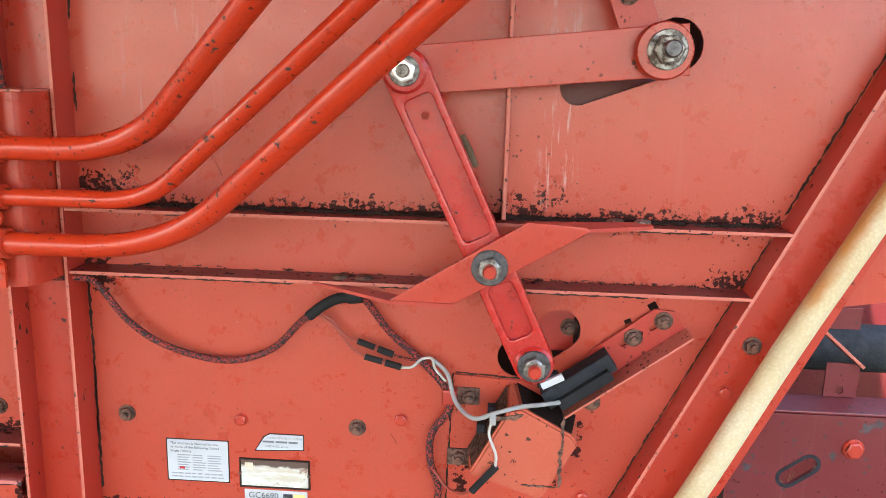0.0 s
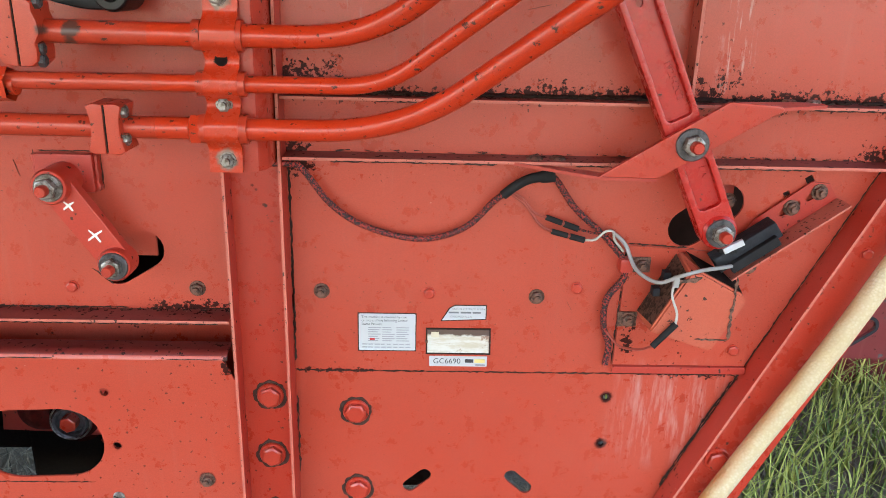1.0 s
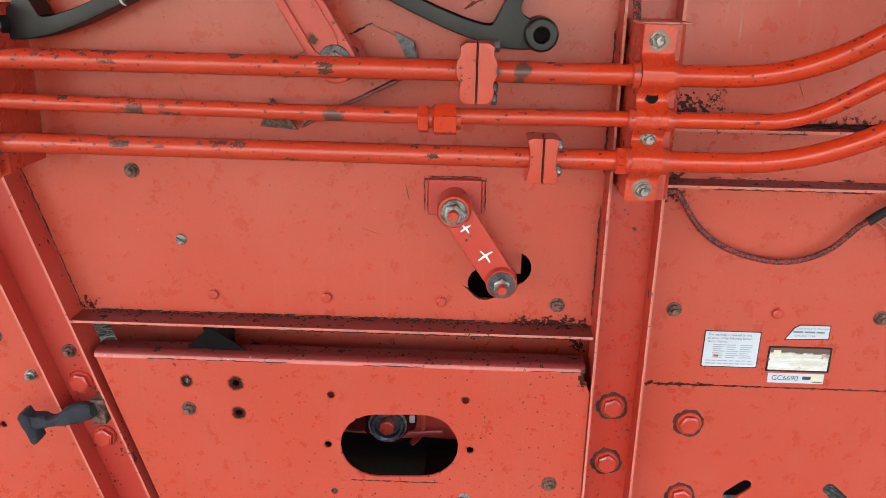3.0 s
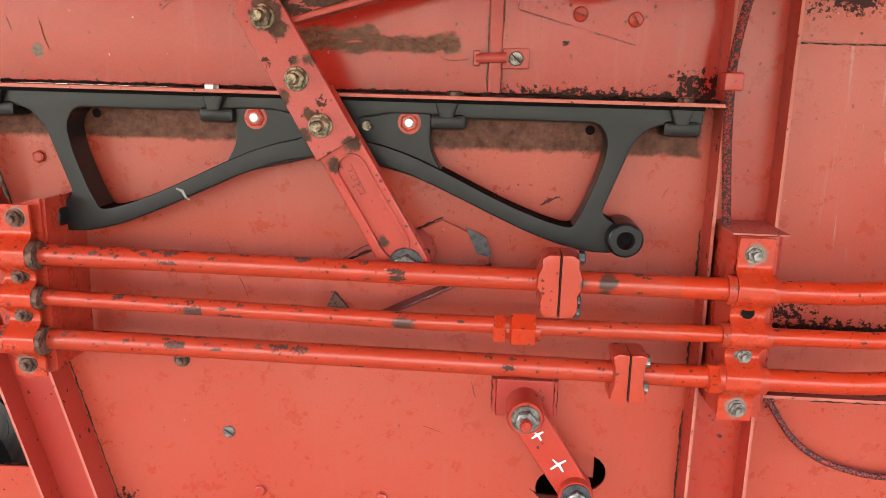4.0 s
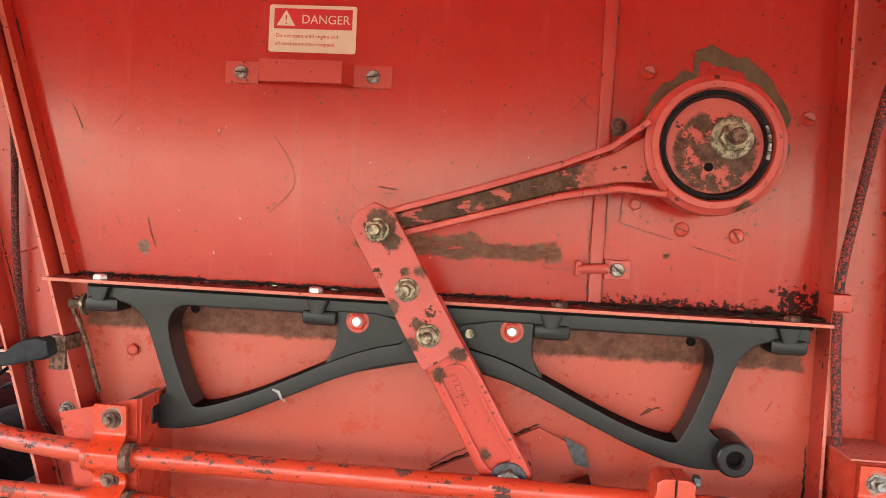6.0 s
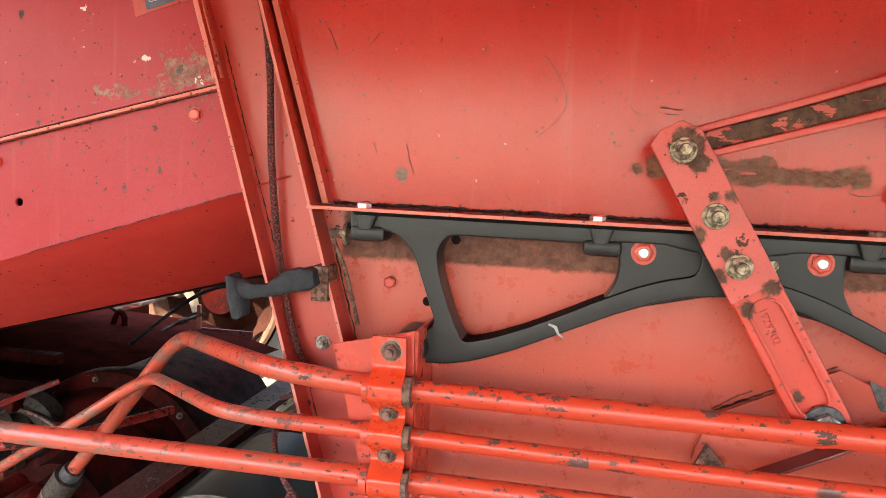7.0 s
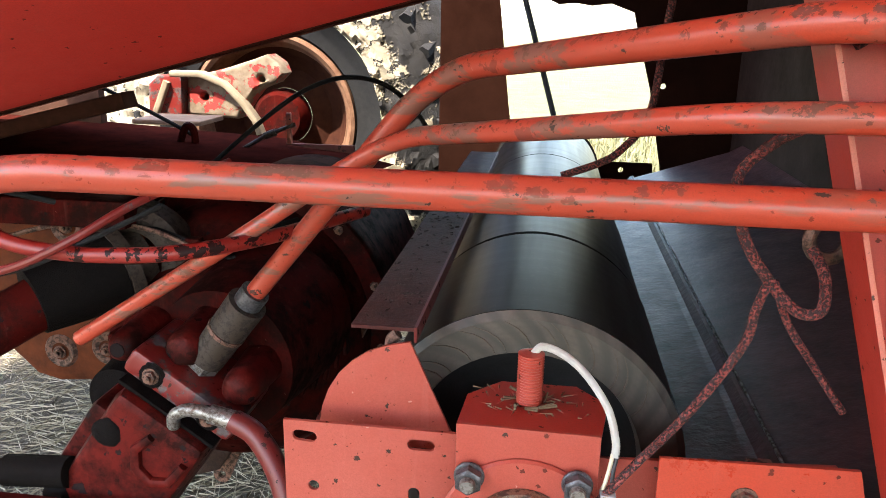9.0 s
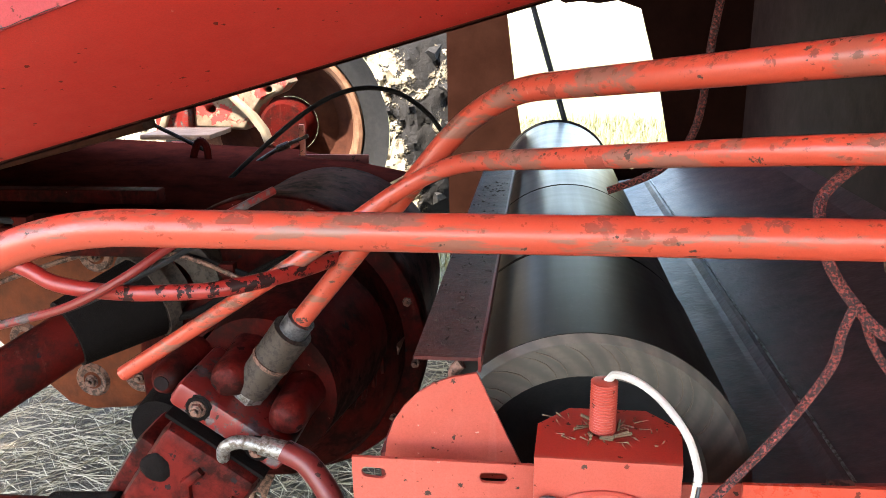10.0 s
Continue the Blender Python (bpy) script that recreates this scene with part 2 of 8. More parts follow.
def arm_wear(net, colour):
    """Bare patches round the nuts and down the edges of the swing arm and on the rod."""
    earth = net.mix(net.cut(net.noise(60.0, 5.0, 0.7), 0.38, 0.62), (0.032, 0.022, 0.016), (0.090, 0.058, 0.038))
    bare = net.most(net.near(-1.128, 1.333, 0.019, 0.016, 70.0), net.near(-1.114, 1.316, 0.011, 0.016, 70.0), net.near(-1.098, 1.281, 0.006, 0.014, 80.0), net.near(-1.078, 1.222, 0.007, 0.015, 80.0), net.near(-1.112, 1.240, 0.009, 0.012, 90.0), net.near(-1.088, 1.199, 0.009, 0.011, 90.0), net.near(-1.032, 1.190, 0.010, 0.012, 90.0), net.near(-1.080, 1.285, 0.008, 0.012, 60.0),
                    net.near(-1.055, 1.165, 0.008, 0.012, 90.0), net.near(-0.995, 1.075, 0.006, 0.012, 90.0), net.math("MULTIPLY", net.near(-0.757, 1.436, 0.046, 0.010, 60.0), net.cut(net.noise(38.0, 6.0, 0.75), 0.44, 0.48)), net.near(-0.735, 1.440, 0.024, 0.016, 60.0), net.near(-0.722, 1.372, 0.010, 0.014, 80.0))
    net.matt = bare
    return net.mix(net.math("MULTIPLY", bare, 0.93), colour, earth)


def tube_wear(net, colour):
    """Long grey rubbed streaks towards the front end of the tubes."""
    far = net.cut(net.axis(0), -1.45, -1.75)
    mid = net.cut(net.axis(0), -0.95, -1.25)
    grey = net.mix(net.cut(net.noise(90.0, 5.0, 0.7), 0.35, 0.65), (0.034, 0.027, 0.027), (0.092, 0.072, 0.064))
    facing = net.nt.nodes.new("ShaderNodeSeparateXYZ")
    net.nt.links.new(net.node("ShaderNodeNewGeometry").outputs["Normal"], facing.inputs[0])
    upper = net.cut(facing.outputs[2], -0.25, 0.55)
    flakes = net.most(net.flecks(95.0, 0.30, 0.50, 1.0, (0.40, 1.0, 1.0), where=net.math("MULTIPLY", mid, upper)), net.flecks(52.0, 0.22, 0.46, 1.0, (0.40, 1.0, 1.0), where=mid),
                      net.flecks(190.0, 0.60, 0.55, 0.9, (0.5, 1.0, 1.0), where=net.math("MULTIPLY", upper, net.math("ADD", net.math("MULTIPLY", mid, 0.75), 0.15))))
    net.matt = flakes
    colour = net.mix(net.math("MULTIPLY", flakes, 0.9), colour, grey)
    colour = net.mix(net.math("MULTIPLY", far, 0.55), colour, (0.36, 0.062, 0.036))
    streak = net.math("MULTIPLY", net.cut(net.noise(22.0, 5.0, 0.7, (0.30, 1.0, 1.6)), 0.53, 0.57), far)
    colour = net.mix(net.math("MULTIPLY", streak, 0.70), colour, (0.125, 0.085, 0.062))
    spots = net.most(net.near(-0.733, 1.047, 0.010, 0.010, 80.0), net.near(-0.735, 1.034, 0.006, 0.008, 80.0), net.near(-0.762, 1.046, 0.004, 0.006, 80.0), net.near(-0.965, 0.984, 0.012, 0.014, 70.0))
    return net.mix(net.math("MULTIPLY", spots, 0.9), colour, (0.040, 0.032, 0.026))


def feeder_wear(net, colour):
    tan = net.mix(net.cut(net.noise(60.0, 5.0, 0.7), 0.4, 0.6), (0.10, 0.055, 0.036), (0.24, 0.165, 0.115))
    stain = net.most(net.speckle(-1.77, -1.69, 1.385, 1.425, 0.035, 90.0), net.speckle(-1.86, -1.76, 1.370, 1.380, 0.020, 90.0))
    colour = net.mix(net.math("MULTIPLY", stain, 0.75), colour, tan)
    flakes = net.flecks(55.0, 0.22, 0.34, 0.6, where=net.patch(-1.91, -1.70, 1.36, 1.48, 0.02, 20.0, 0.03))
    return net.mix(net.math("MULTIPLY", flakes, 0.85), colour, (0.66, 0.58, 0.54))


def grease_wear(net, colour):
    """Black oily dirt that has spread in soft patches over a gearbox."""
    oil = net.math("MULTIPLY", net.cut(net.noise(14.0, 6.0, 0.72), 0.42, 0.58), net.cut(net.noise(45.0, 5.0, 0.7), 0.22, 0.52))
    net.matt = oil
    return net.mix(net.math("MULTIPLY", oil, 0.88), colour, (0.013, 0.007, 0.006))


def head_wear(net, colour):
    """Paint gone to grey metal in ragged patches."""
    bare = net.cut(net.noise(22.0, 6.0, 0.75), 0.53, 0.56)
    net.matt = bare
    return net.mix(net.math("MULTIPLY", bare, 0.9), colour, net.mix(net.cut(net.noise(70.0, 5.0, 0.7), 0.35, 0.65), (0.050, 0.046, 0.046), (0.13, 0.12, 0.115)))


def hose_flakes(net, colour):
    """Red overspray that flakes off a black hose, more of it gone towards the fitting."""
    gone = net.cut(net.axis(0), -2.36, -2.20)
    flakes = net.flecks(75.0, 1.0, 0.85, 0.9, (1.4, 1.0, 0.8), where=net.math("ADD", net.math("MULTIPLY", gone, 0.75), 0.03))
    net.matt = flakes
    return net.mix(net.math("MULTIPLY", flakes, 0.95), colour, (0.012, 0.010, 0.010))


def strap_wear(net, colour):
    """Paint worn to grey metal round the clamp bolts."""
    bare = net.most(*[net.near(x, z, 0.0125, 0.010, 90.0) for x, z in ((-0.570, 1.083), (-0.573, 0.900), (-1.432, 1.092), (-1.434, 0.908))])
    net.matt = bare
    return net.mix(net.math("MULTIPLY", bare, 0.9), colour, net.mix(net.cut(net.noise(90.0, 5.0, 0.7), 0.4, 0.6), (0.20, 0.15, 0.12), (0.33, 0.27, 0.22)))


def web_wear(net, colour):
    bare = net.math("MULTIPLY", net.cut(net.noise(24.0, 6.0, 0.7, (0.5, 1.0, 1.0)), 0.465, 0.480), net.cut(net.math("ADD", net.axis(0), net.math("MULTIPLY", net.noise(30.0), 0.1)), -0.83, -0.86))
    net.matt = bare
    return net.mix(net.math("MULTIPLY", bare, 0.95), colour, net.mix(net.cut(net.noise(60.0, 5.0, 0.7), 0.38, 0.62), (0.035, 0.023, 0.016), (0.090, 0.056, 0.036)))


M = {}
M["panel"] = paint("panel_paint", RED, FADED, 0.6, 0.0, 0.9, 0.24, wear=wall_wear)
M["door"] = paint("door_paint", (0.43, 0.018, 0.010), (0.49, 0.060, 0.044), 0.5, 0.06, 2.2, 0.17, 95.0, wear=wall_wear, gloss=0.33)
M["frame"] = paint("frame_paint", (0.45, 0.032, 0.014), (0.50, 0.070, 0.042), 0.5, 0.10, 0.9, 0.25, 60.0)
M["worn"] = paint("worn_frame_paint", (0.42, 0.026, 0.014), (0.49, 0.072, 0.050), 0.55, 0.14, 1.3, 0.34, 70.0, stretch=(1.0, 1.0, 0.5))
M["boxpaint"] = paint("box_paint", (0.47, 0.075, 0.035), (0.54, 0.15, 0.085), 0.7, 0.45, 2.2, 0.5, 60.0)
M["dusty"] = paint("dusty_mount_paint", (0.38, 0.050, 0.030), (0.46, 0.115, 0.082), 0.7, 0.14, 1.4, 0.42, 60.0)
M["strap"] = paint("strap_paint", (0.55, 0.038, 0.010), (0.56, 0.060, 0.022), 0.5, 0.20, 1.4, 0.24, 60.0, wear=strap_wear)
# pale lips: rubbed paint, plus edge light put into the colour
M["edge"] = paint("lit_worn_edge_paint", (0.52, 0.115, 0.075), (0.60, 0.22, 0.16), 0.6, 0.7, 0.6, 0.5, 80.0)
# ledge tops: oily grime, with the shade lying there mixed into the colour
M["ledge"] = paint("oily_shaded_ledge_paint", (0.16, 0.014, 0.010), (0.24, 0.035, 0.026), 0.6, 1.1, 1.0, 0.42, 60.0, (0.016, 0.010, 0.009))
M["tube"] = paint("tube_paint", (0.56, 0.036, 0.008), (0.57, 0.058, 0.020), 0.5, 0.55, 1.8, 0.26, 85.0, (0.034, 0.028, 0.024), stretch=(0.5, 1.0, 1.0))
M["tube_worn"] = paint("worn_tube_paint", (0.49, 0.038, 0.013), (0.52, 0.076, 0.038), 0.5, 0.30, 2.0, 0.30, 90.0, (0.032, 0.024, 0.020), wear=tube_wear, stretch=(0.38, 1.0, 1.0))
M["cast"] = paint("cast_red_paint", (0.46, 0.014, 0.010), (0.50, 0.045, 0.032), 0.5, 0.10, 0.4, 0.24, 60.0)
M["cast_worn"] = paint("worn_cast_paint", (0.46, 0.045, 0.032), (0.54, 0.125, 0.105), 0.6, 0.75, 0.9, 0.40, 36.0, (0.032, 0.022, 0.016), wear=arm_wear)
M["cast_arm"] = paint("arm_casting_paint", (0.47, 0.030, 0.014), (0.52, 0.070, 0.042), 0.5, 0.45, 1.2, 0.32, 60.0, (0.040, 0.024, 0.018), wear=arm_wear)
M["web"] = paint("rubbed_web_paint", (0.42, 0.042, 0.028), (0.48, 0.11, 0.085), 0.6, 0.8, 0.7, 0.45, 40.0, (0.032, 0.022, 0.016), wear=web_wear)
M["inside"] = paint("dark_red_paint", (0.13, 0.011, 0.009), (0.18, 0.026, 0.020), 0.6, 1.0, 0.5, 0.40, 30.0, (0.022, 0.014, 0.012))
# oily reds set darker still: shade under the feeder is in the colour
M["oily_red"] = paint("oily_shaded_red_paint", (0.060, 0.0045, 0.0034), (0.076, 0.0090, 0.0070), 0.6, 0.20, 0.9, 0.50, 40.0, (0.010, 0.008, 0.008), wear=grease_wear, gloss=0.02)
M["motor_red"] = paint("motor_shaded_red_paint", (0.100, 0.0052, 0.0036), (0.122, 0.0110, 0.0080), 0.6, 0.60, 1.4, 0.45, 32.0, (0.012, 0.009, 0.009), wear=grease_wear, gloss=0.12)
M["motor_head"] = paint("motor_head_paint", (0.165, 0.009, 0.006), (0.195, 0.018, 0.013), 0.6, 0.3, 1.0, 0.40, 40.0, wear=head_wear)
M["hose_red"] = paint("red_hose_cover", (0.26, 0.013, 0.009), (0.30, 0.028, 0.020), 0.5, 0.0, 0.6, 0.35, wear=hose_flakes)
M["chassis"] = paint("chassis_paint", (0.15, 0.011, 0.013), (0.21, 0.040, 0.043), 0.7, 0.4, 1.2, 0.34, 40.0, (0.05, 0.045, 0.045))
M["feeder"] = paint("feeder_paint", (0.34, 0.013, 0.018), (0.40, 0.056, 0.070), 0.6, 0.32, 2.4, 0.34, 70.0, (0.05, 0.042, 0.040), wear=feeder_wear, stretch=(1.3, 1.0, 0.8), gloss=0.2)
M["feeder_low"] = paint("feeder_belly_paint", (0.60, 0.036, 0.026), (0.62, 0.066, 0.052), 0.4, 0.0, 0.8, 0.36)


def metal(name, colour, rough, spots=(0.08, 0.05, 0.035), amount=0.5, metallic=0.85):
    net = Net(name)
    a = net.cut(net.noise(120.0, 5.0, 0.7), 0.62 - 0.2 * amount, 0.75 - 0.2 * amount)
    colour = net.mix(a, colour, spots)
    net.bump(net.noise(300.0, 3.0), 0.2, 0.0006)
    return net.done(colour, net.math("ADD", net.math("MULTIPLY", a, 0.3), rough), net.math("SUBTRACT", metallic, net.math("MULTIPLY", a, metallic * 0.7)))


M["zinc"] = metal("zinc_plate", (0.30, 0.29, 0.27), 0.38, (0.085, 0.062, 0.045), 0.85)
M["brassy"] = metal("yellowed_zinc", (0.30, 0.25, 0.17), 0.40, (0.075, 0.052, 0.035), 0.85)
M["rusty"] = metal("rusty_steel", (0.17, 0.082, 0.056), 0.6, (0.045, 0.024, 0.016), 0.9, 0.25)
M["bright"] = metal("bright_steel", (0.80, 0.80, 0.78), 0.28, (0.45, 0.42, 0.38), 0.2, 0.6)
M["fitting_brown"] = metal("tarnished_brown_steel", (0.038, 0.024, 0.016), 0.65, (0.020, 0.013, 0.010), 0.7, 0.1)
M["oily"] = metal("oily_steel", (0.10, 0.095, 0.10), 0.32, (0.03, 0.028, 0.03), 0.8, 0.6)


def plain(name, colour, rough=0.5, scale=40.0, vary=0.25, relief=0.3, dark=None, metallic=0.0, coat=0.0, gloss=None):
    net = Net(name)
    a = net.cut(net.noise(scale, 6.0, 0.7), 0.3, 0.75)
    other = dark or tuple(c * (1 - vary) for c in colour)
    net.bump(net.noise(scale * 5, 4.0), relief, 0.0015)
    net.bsdf.inputs["Specular IOR Level"].default_value = gloss if gloss is not None else 0.5 if rough < 0.6 else 0.1
    return net.done(net.mix(a, colour, other), net.math("ADD", net.math("MULTIPLY", a, 0.15), rough), metallic, coat)


M["black"] = plain("black_enamel", (0.0066, 0.0052, 0.0056), 0.33, 30.0, 0.4, 0.22, (0.0095, 0.0088, 0.0090), gloss=0.36)
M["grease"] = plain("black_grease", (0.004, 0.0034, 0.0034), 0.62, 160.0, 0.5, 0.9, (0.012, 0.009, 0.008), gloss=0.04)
M["scratch"] = plain("dark_scratch", (0.135, 0.034, 0.023), 0.6)
M["rubber"] = plain("black_rubber", (0.014, 0.014, 0.015), 0.66, 60.0, 0.3, 0.3, (0.026, 0.025, 0.025))
M["seal"] = plain("seal_rubber", (0.012, 0.012, 0.014), 0.35, 60.0, 0.3, 0.2)
M["oldrubber"] = plain("weathered_rubber", (0.036, 0.038, 0.042), 0.62, 50.0, 0.5, 0.8, (0.016, 0.016, 0.018))
# near-black for holes: their inner shade is painted on discs
M["void"] = plain("hole_shade_black", (0.012, 0.008, 0.008), 0.9)
M["soot"] = plain("caked_grime", (0.022, 0.014, 0.012), 0.85, 90.0, 0.5, 1.0, (0.05, 0.03, 0.024))
M["halo"] = plain("brown_grease_halo", (0.070, 0.036, 0.028), 0.7, 120.0, 0.5, 0.8, (0.030, 0.018, 0.015))
M["chaff"] = plain("dry_chaff", (0.16, 0.11, 0.07), 0.9, 60.0, 0.5, 0.3)
M["white"] = plain("white_vinyl", (0.50, 0.51, 0.52), 0.35, 30.0, 0.1, 0.05)
M["cream"] = plain("cream_vinyl", (0.62, 0.56, 0.42), 0.38, 40.0, 0.2, 0.05, (0.55, 0.47, 0.32))
M["ink"] = plain("black_ink", (0.03, 0.03, 0.035), 0.5)
M["greyink"] = plain("grey_ink", (0.16, 0.16, 0.17), 0.5)
M["paleink"] = plain("pale_grey_ink", (0.34, 0.34, 0.36), 0.5)
M["redink"] = plain("red_ink", (0.55, 0.02, 0.02), 0.4)
M["yellowink"] = plain("yellow_ink", (0.78, 0.62, 0.22), 0.4)
M["scale"] = plain("dark_blue_scale", (0.028, 0.042, 0.075), 0.45, 40.0, 0.4, 0.1, (0.09, 0.10, 0.13))
M["chalk"] = plain("white_paint_marker", (0.78, 0.77, 0.73), 0.6)
M["wire_grey"] = plain("grey_wire", (0.30, 0.29, 0.28), 0.5)
M["wire_white"] = plain("white_sleeve", (0.50, 0.48, 0.44), 0.6, 60.0, 0.3, 0.4, (0.36, 0.33, 0.29))
M["score"] = plain("rubbed_score", (0.125, 0.104, 0.082), 0.6)
M["wire_red"] = plain("red_wire", (0.35, 0.06, 0.04), 0.5)
M["mud"] = plain("dried_mud", (0.30, 0.24, 0.17), 0.95, 25.0, 0.4, 1.0, (0.20, 0.155, 0.105))
M["pan"] = plain("oily_pan", (0.085, 0.028, 0.026), 0.40, 17.0, 0.5, 0.9, (0.018, 0.009, 0.009), gloss=0.30)
# inner walls: the darkness inside the body is put into this colour
M["dark"] = plain("shaded_inner_wall", (0.032, 0.014, 0.010), 0.7, 12.0, 0.6, 0.4)


def woven():
    net = Net("braided_loom")
    wave = net.cut(net.noise(420.0, 2.0), 0.50, 0.54)
    net.bump(wave, 0.5, 0.001)
    return net.done(net.mix(wave, (0.012, 0.008, 0.009), (0.34, 0.030, 0.022)), 0.75)


def rope_mat():
    net = Net("red_rope")
    wave = net.cut(net.noise(430.0, 2.0), 0.46, 0.60)
    net.bump(wave, 0.8, 0.002)
    return net.done(net.mix(wave, (0.026, 0.009, 0.009), (0.24, 0.044, 0.036)), 0.85)


def hose_mat():
    net = Net("cream_hose")
    tone = net.cut(net.noise(7.0, 4.0, 0.6), 0.35, 0.7)
    weave = net.nt.nodes.new("ShaderNodeTexVoronoi")
    weave.inputs["Scale"].default_value = 230.0
    net.nt.links.new(net.pos, weave.inputs["Vector"])
    dots = net.cut(weave.outputs["Distance"], 0.25, 0.60)
    net.bump(weave.outputs["Distance"], 0.6, 0.0015)
    edge = net.math("SUBTRACT", net.axis(0), net.math("ADD", net.math("MULTIPLY", net.axis(2), 0.5075), -0.081))
    stain = net.math("MULTIPLY", net.cut(net.math("ADD", edge, net.math("MULTIPLY", net.noise(30.0), 0.014)), 0.000, -0.010), net.cut(net.noise(4.0, 3.0), 0.36, 0.52))
    colour = net.mix(tone, (0.60, 0.51, 0.35), (0.52, 0.40, 0.21))
    colour = net.mix(net.math("MULTIPLY", dots, 0.35), colour, (0.45, 0.33, 0.16))
    return net.done(net.mix(net.math("MULTIPLY", stain, 0.85), colour, (0.46, 0.17, 0.03)), 0.5)


def ring_mat():
    """A turned rubber face: curved broad bands, concentric rubbing and dust."""
    net = Net("scored_end_ring")
    tone = net.cut(net.noise(14.0, 5.0, 0.7), 0.3, 0.7)
    fine = net.noise(220.0, 4.0, 0.7)
    dx, dz = net.math("SUBTRACT", net.axis(0), -1.777), net.math("SUBTRACT", net.axis(2), 0.592)
    r = net.math("SQRT", net.math("ADD", net.math("MULTIPLY", dx, dx), net.math("MULTIPLY", dz, dz)))
    turn = net.math("SUBTRACT", net.math("ARCTAN2", dz, dx), net.math("MULTIPLY", net.math("SUBTRACT", r, 0.125), 5.5))
    band = net.cut(net.math("SINE", net.math("ADD", net.math("MULTIPLY", turn, 37.0), net.math("MULTIPLY", tone, 2.0))), -0.6, 0.8)
    circle = net.cut(net.math("SINE", net.math("MULTIPLY", r, 900.0)), -0.2, 1.0)
    colour = net.mix(tone, (0.115, 0.095, 0.071), (0.066, 0.055, 0.043))
    colour = net.mix(net.math("MULTIPLY", band, 0.55), colour, (0.034, 0.029, 0.024))
    colour = net.mix(net.math("MULTIPLY", circle, 0.18), colour, (0.05, 0.044, 0.038))
    net.bump(fine, 0.2, 0.001)
    return net.done(net.mix(net.math("MULTIPLY", net.cut(fine, 0.3, 0.7), 0.35), colour, (0.05, 0.044, 0.038)), 0.55)


def spatter_mat():
    net = Net("mud_spattered_paint")
    mud = net.most(net.flecks(26.0, 0.75, 0.75, 0.7), net.cut(net.noise(13.0, 5.0, 0.7), 0.46, 0.48))
    net.bump(mud, 0.8, 0.008)
    return net.done(net.mix(mud, (0.36, 0.030, 0.024), net.mix(net.cut(net.noise(30.0), 0.35, 0.65), (0.24, 0.18, 0.125), (0.14, 0.095, 0.060))), 0.8)


def tread_mat():
    """Tyre rubber under a crust of dried mud that has flaked away in holes."""
    net = Net("muddy_tyre")
    crust = net.cut(net.math("ADD", net.noise(4.2, 5.0, 0.7), net.math("MULTIPLY", net.math("SUBTRACT", net.axis(0), -2.30), -0.9)), 0.40, 0.44)
    holes = net.most(net.cut(net.noise(24.0, 6.0, 0.8), 0.585, 0.60), net.flecks(34.0, 0.22, 0.55, 0.9))
    mud = net.math("MULTIPLY", crust, net.math("SUBTRACT", 1.0, holes))
    net.bump(net.math("ADD", mud, net.math("MULTIPLY", net.noise(60.0, 5.0, 0.7), 0.5)), 0.9, 0.014)
    return net.done(net.mix(mud, (0.014, 0.012, 0.012), net.mix(net.cut(net.noise(30.0), 0.35, 0.65), (0.40, 0.34, 0.25), (0.27, 0.22, 0.155))), 0.9)


def roller_mat():
    """Rubber lagging polished in long faint bars that run along the drum."""
    net = Net("polished_rubber_roller")
    bars_ = net.cut(net.noise(17.0, 4.0, 0.6, (1.0, 0.05, 1.0)), 0.32, 0.68)
    tone = net.cut(net.noise(3.0, 4.0, 0.6, (0.6, 9.0, 0.6)), 0.35, 0.7)
    dust = net.cut(net.noise(110.0, 5.0, 0.7), 0.56, 0.72)
    net.bump(net.math("ADD", bars_, net.math("MULTIPLY", net.noise(160.0, 3.0), 0.15)), 0.10, 0.002)
    net.bsdf.inputs["Specular IOR Level"].default_value = 0.14
    colour = net.mix(net.math("MULTIPLY", bars_, 0.7), net.mix(tone, (0.007, 0.0065, 0.006), (0.015, 0.014, 0.013)), (0.024, 0.022, 0.020))
    colour = net.mix(net.math("MULTIPLY", dust, 0.3), colour, (0.075, 0.066, 0.055))
    return net.done(colour, net.math("ADD", net.math("MULTIPLY", bars_, 0.14), net.math("ADD", net.math("MULTIPLY", tone, 0.06), 0.30)))


def ground_mat():
    net = Net("dry_soil")
    a = net.cut(net.noise(2.2, 6.0, 0.65), 0.35, 0.7)
    b = net.cut(net.noise(30.0, 6.0, 0.75), 0.35, 0.7)
    far = net.cut(net.axis(1), 3.2, 4.2)
    # near soil is set darker to hold the machine's shade
    colour = net.mix(net.math("MULTIPLY", b, 0.6), net.mix(a, (0.120, 0.098, 0.072), (0.075, 0.061, 0.047)), (0.17, 0.14, 0.102))
    field = net.mix(a, (0.13, 0.135, 0.045), (0.20, 0.175, 0.08))
    net.bump(b, 0.8, 0.02)
    return net.done(net.mix(far, colour, field), 0.95)


def leaf_mat(name, one, two):
    net = Net(name)
    info = net.nt.nodes.new("ShaderNodeNewGeometry")
    return net.done(net.mix(info.outputs["Random Per Island"], one, two), 0.7)


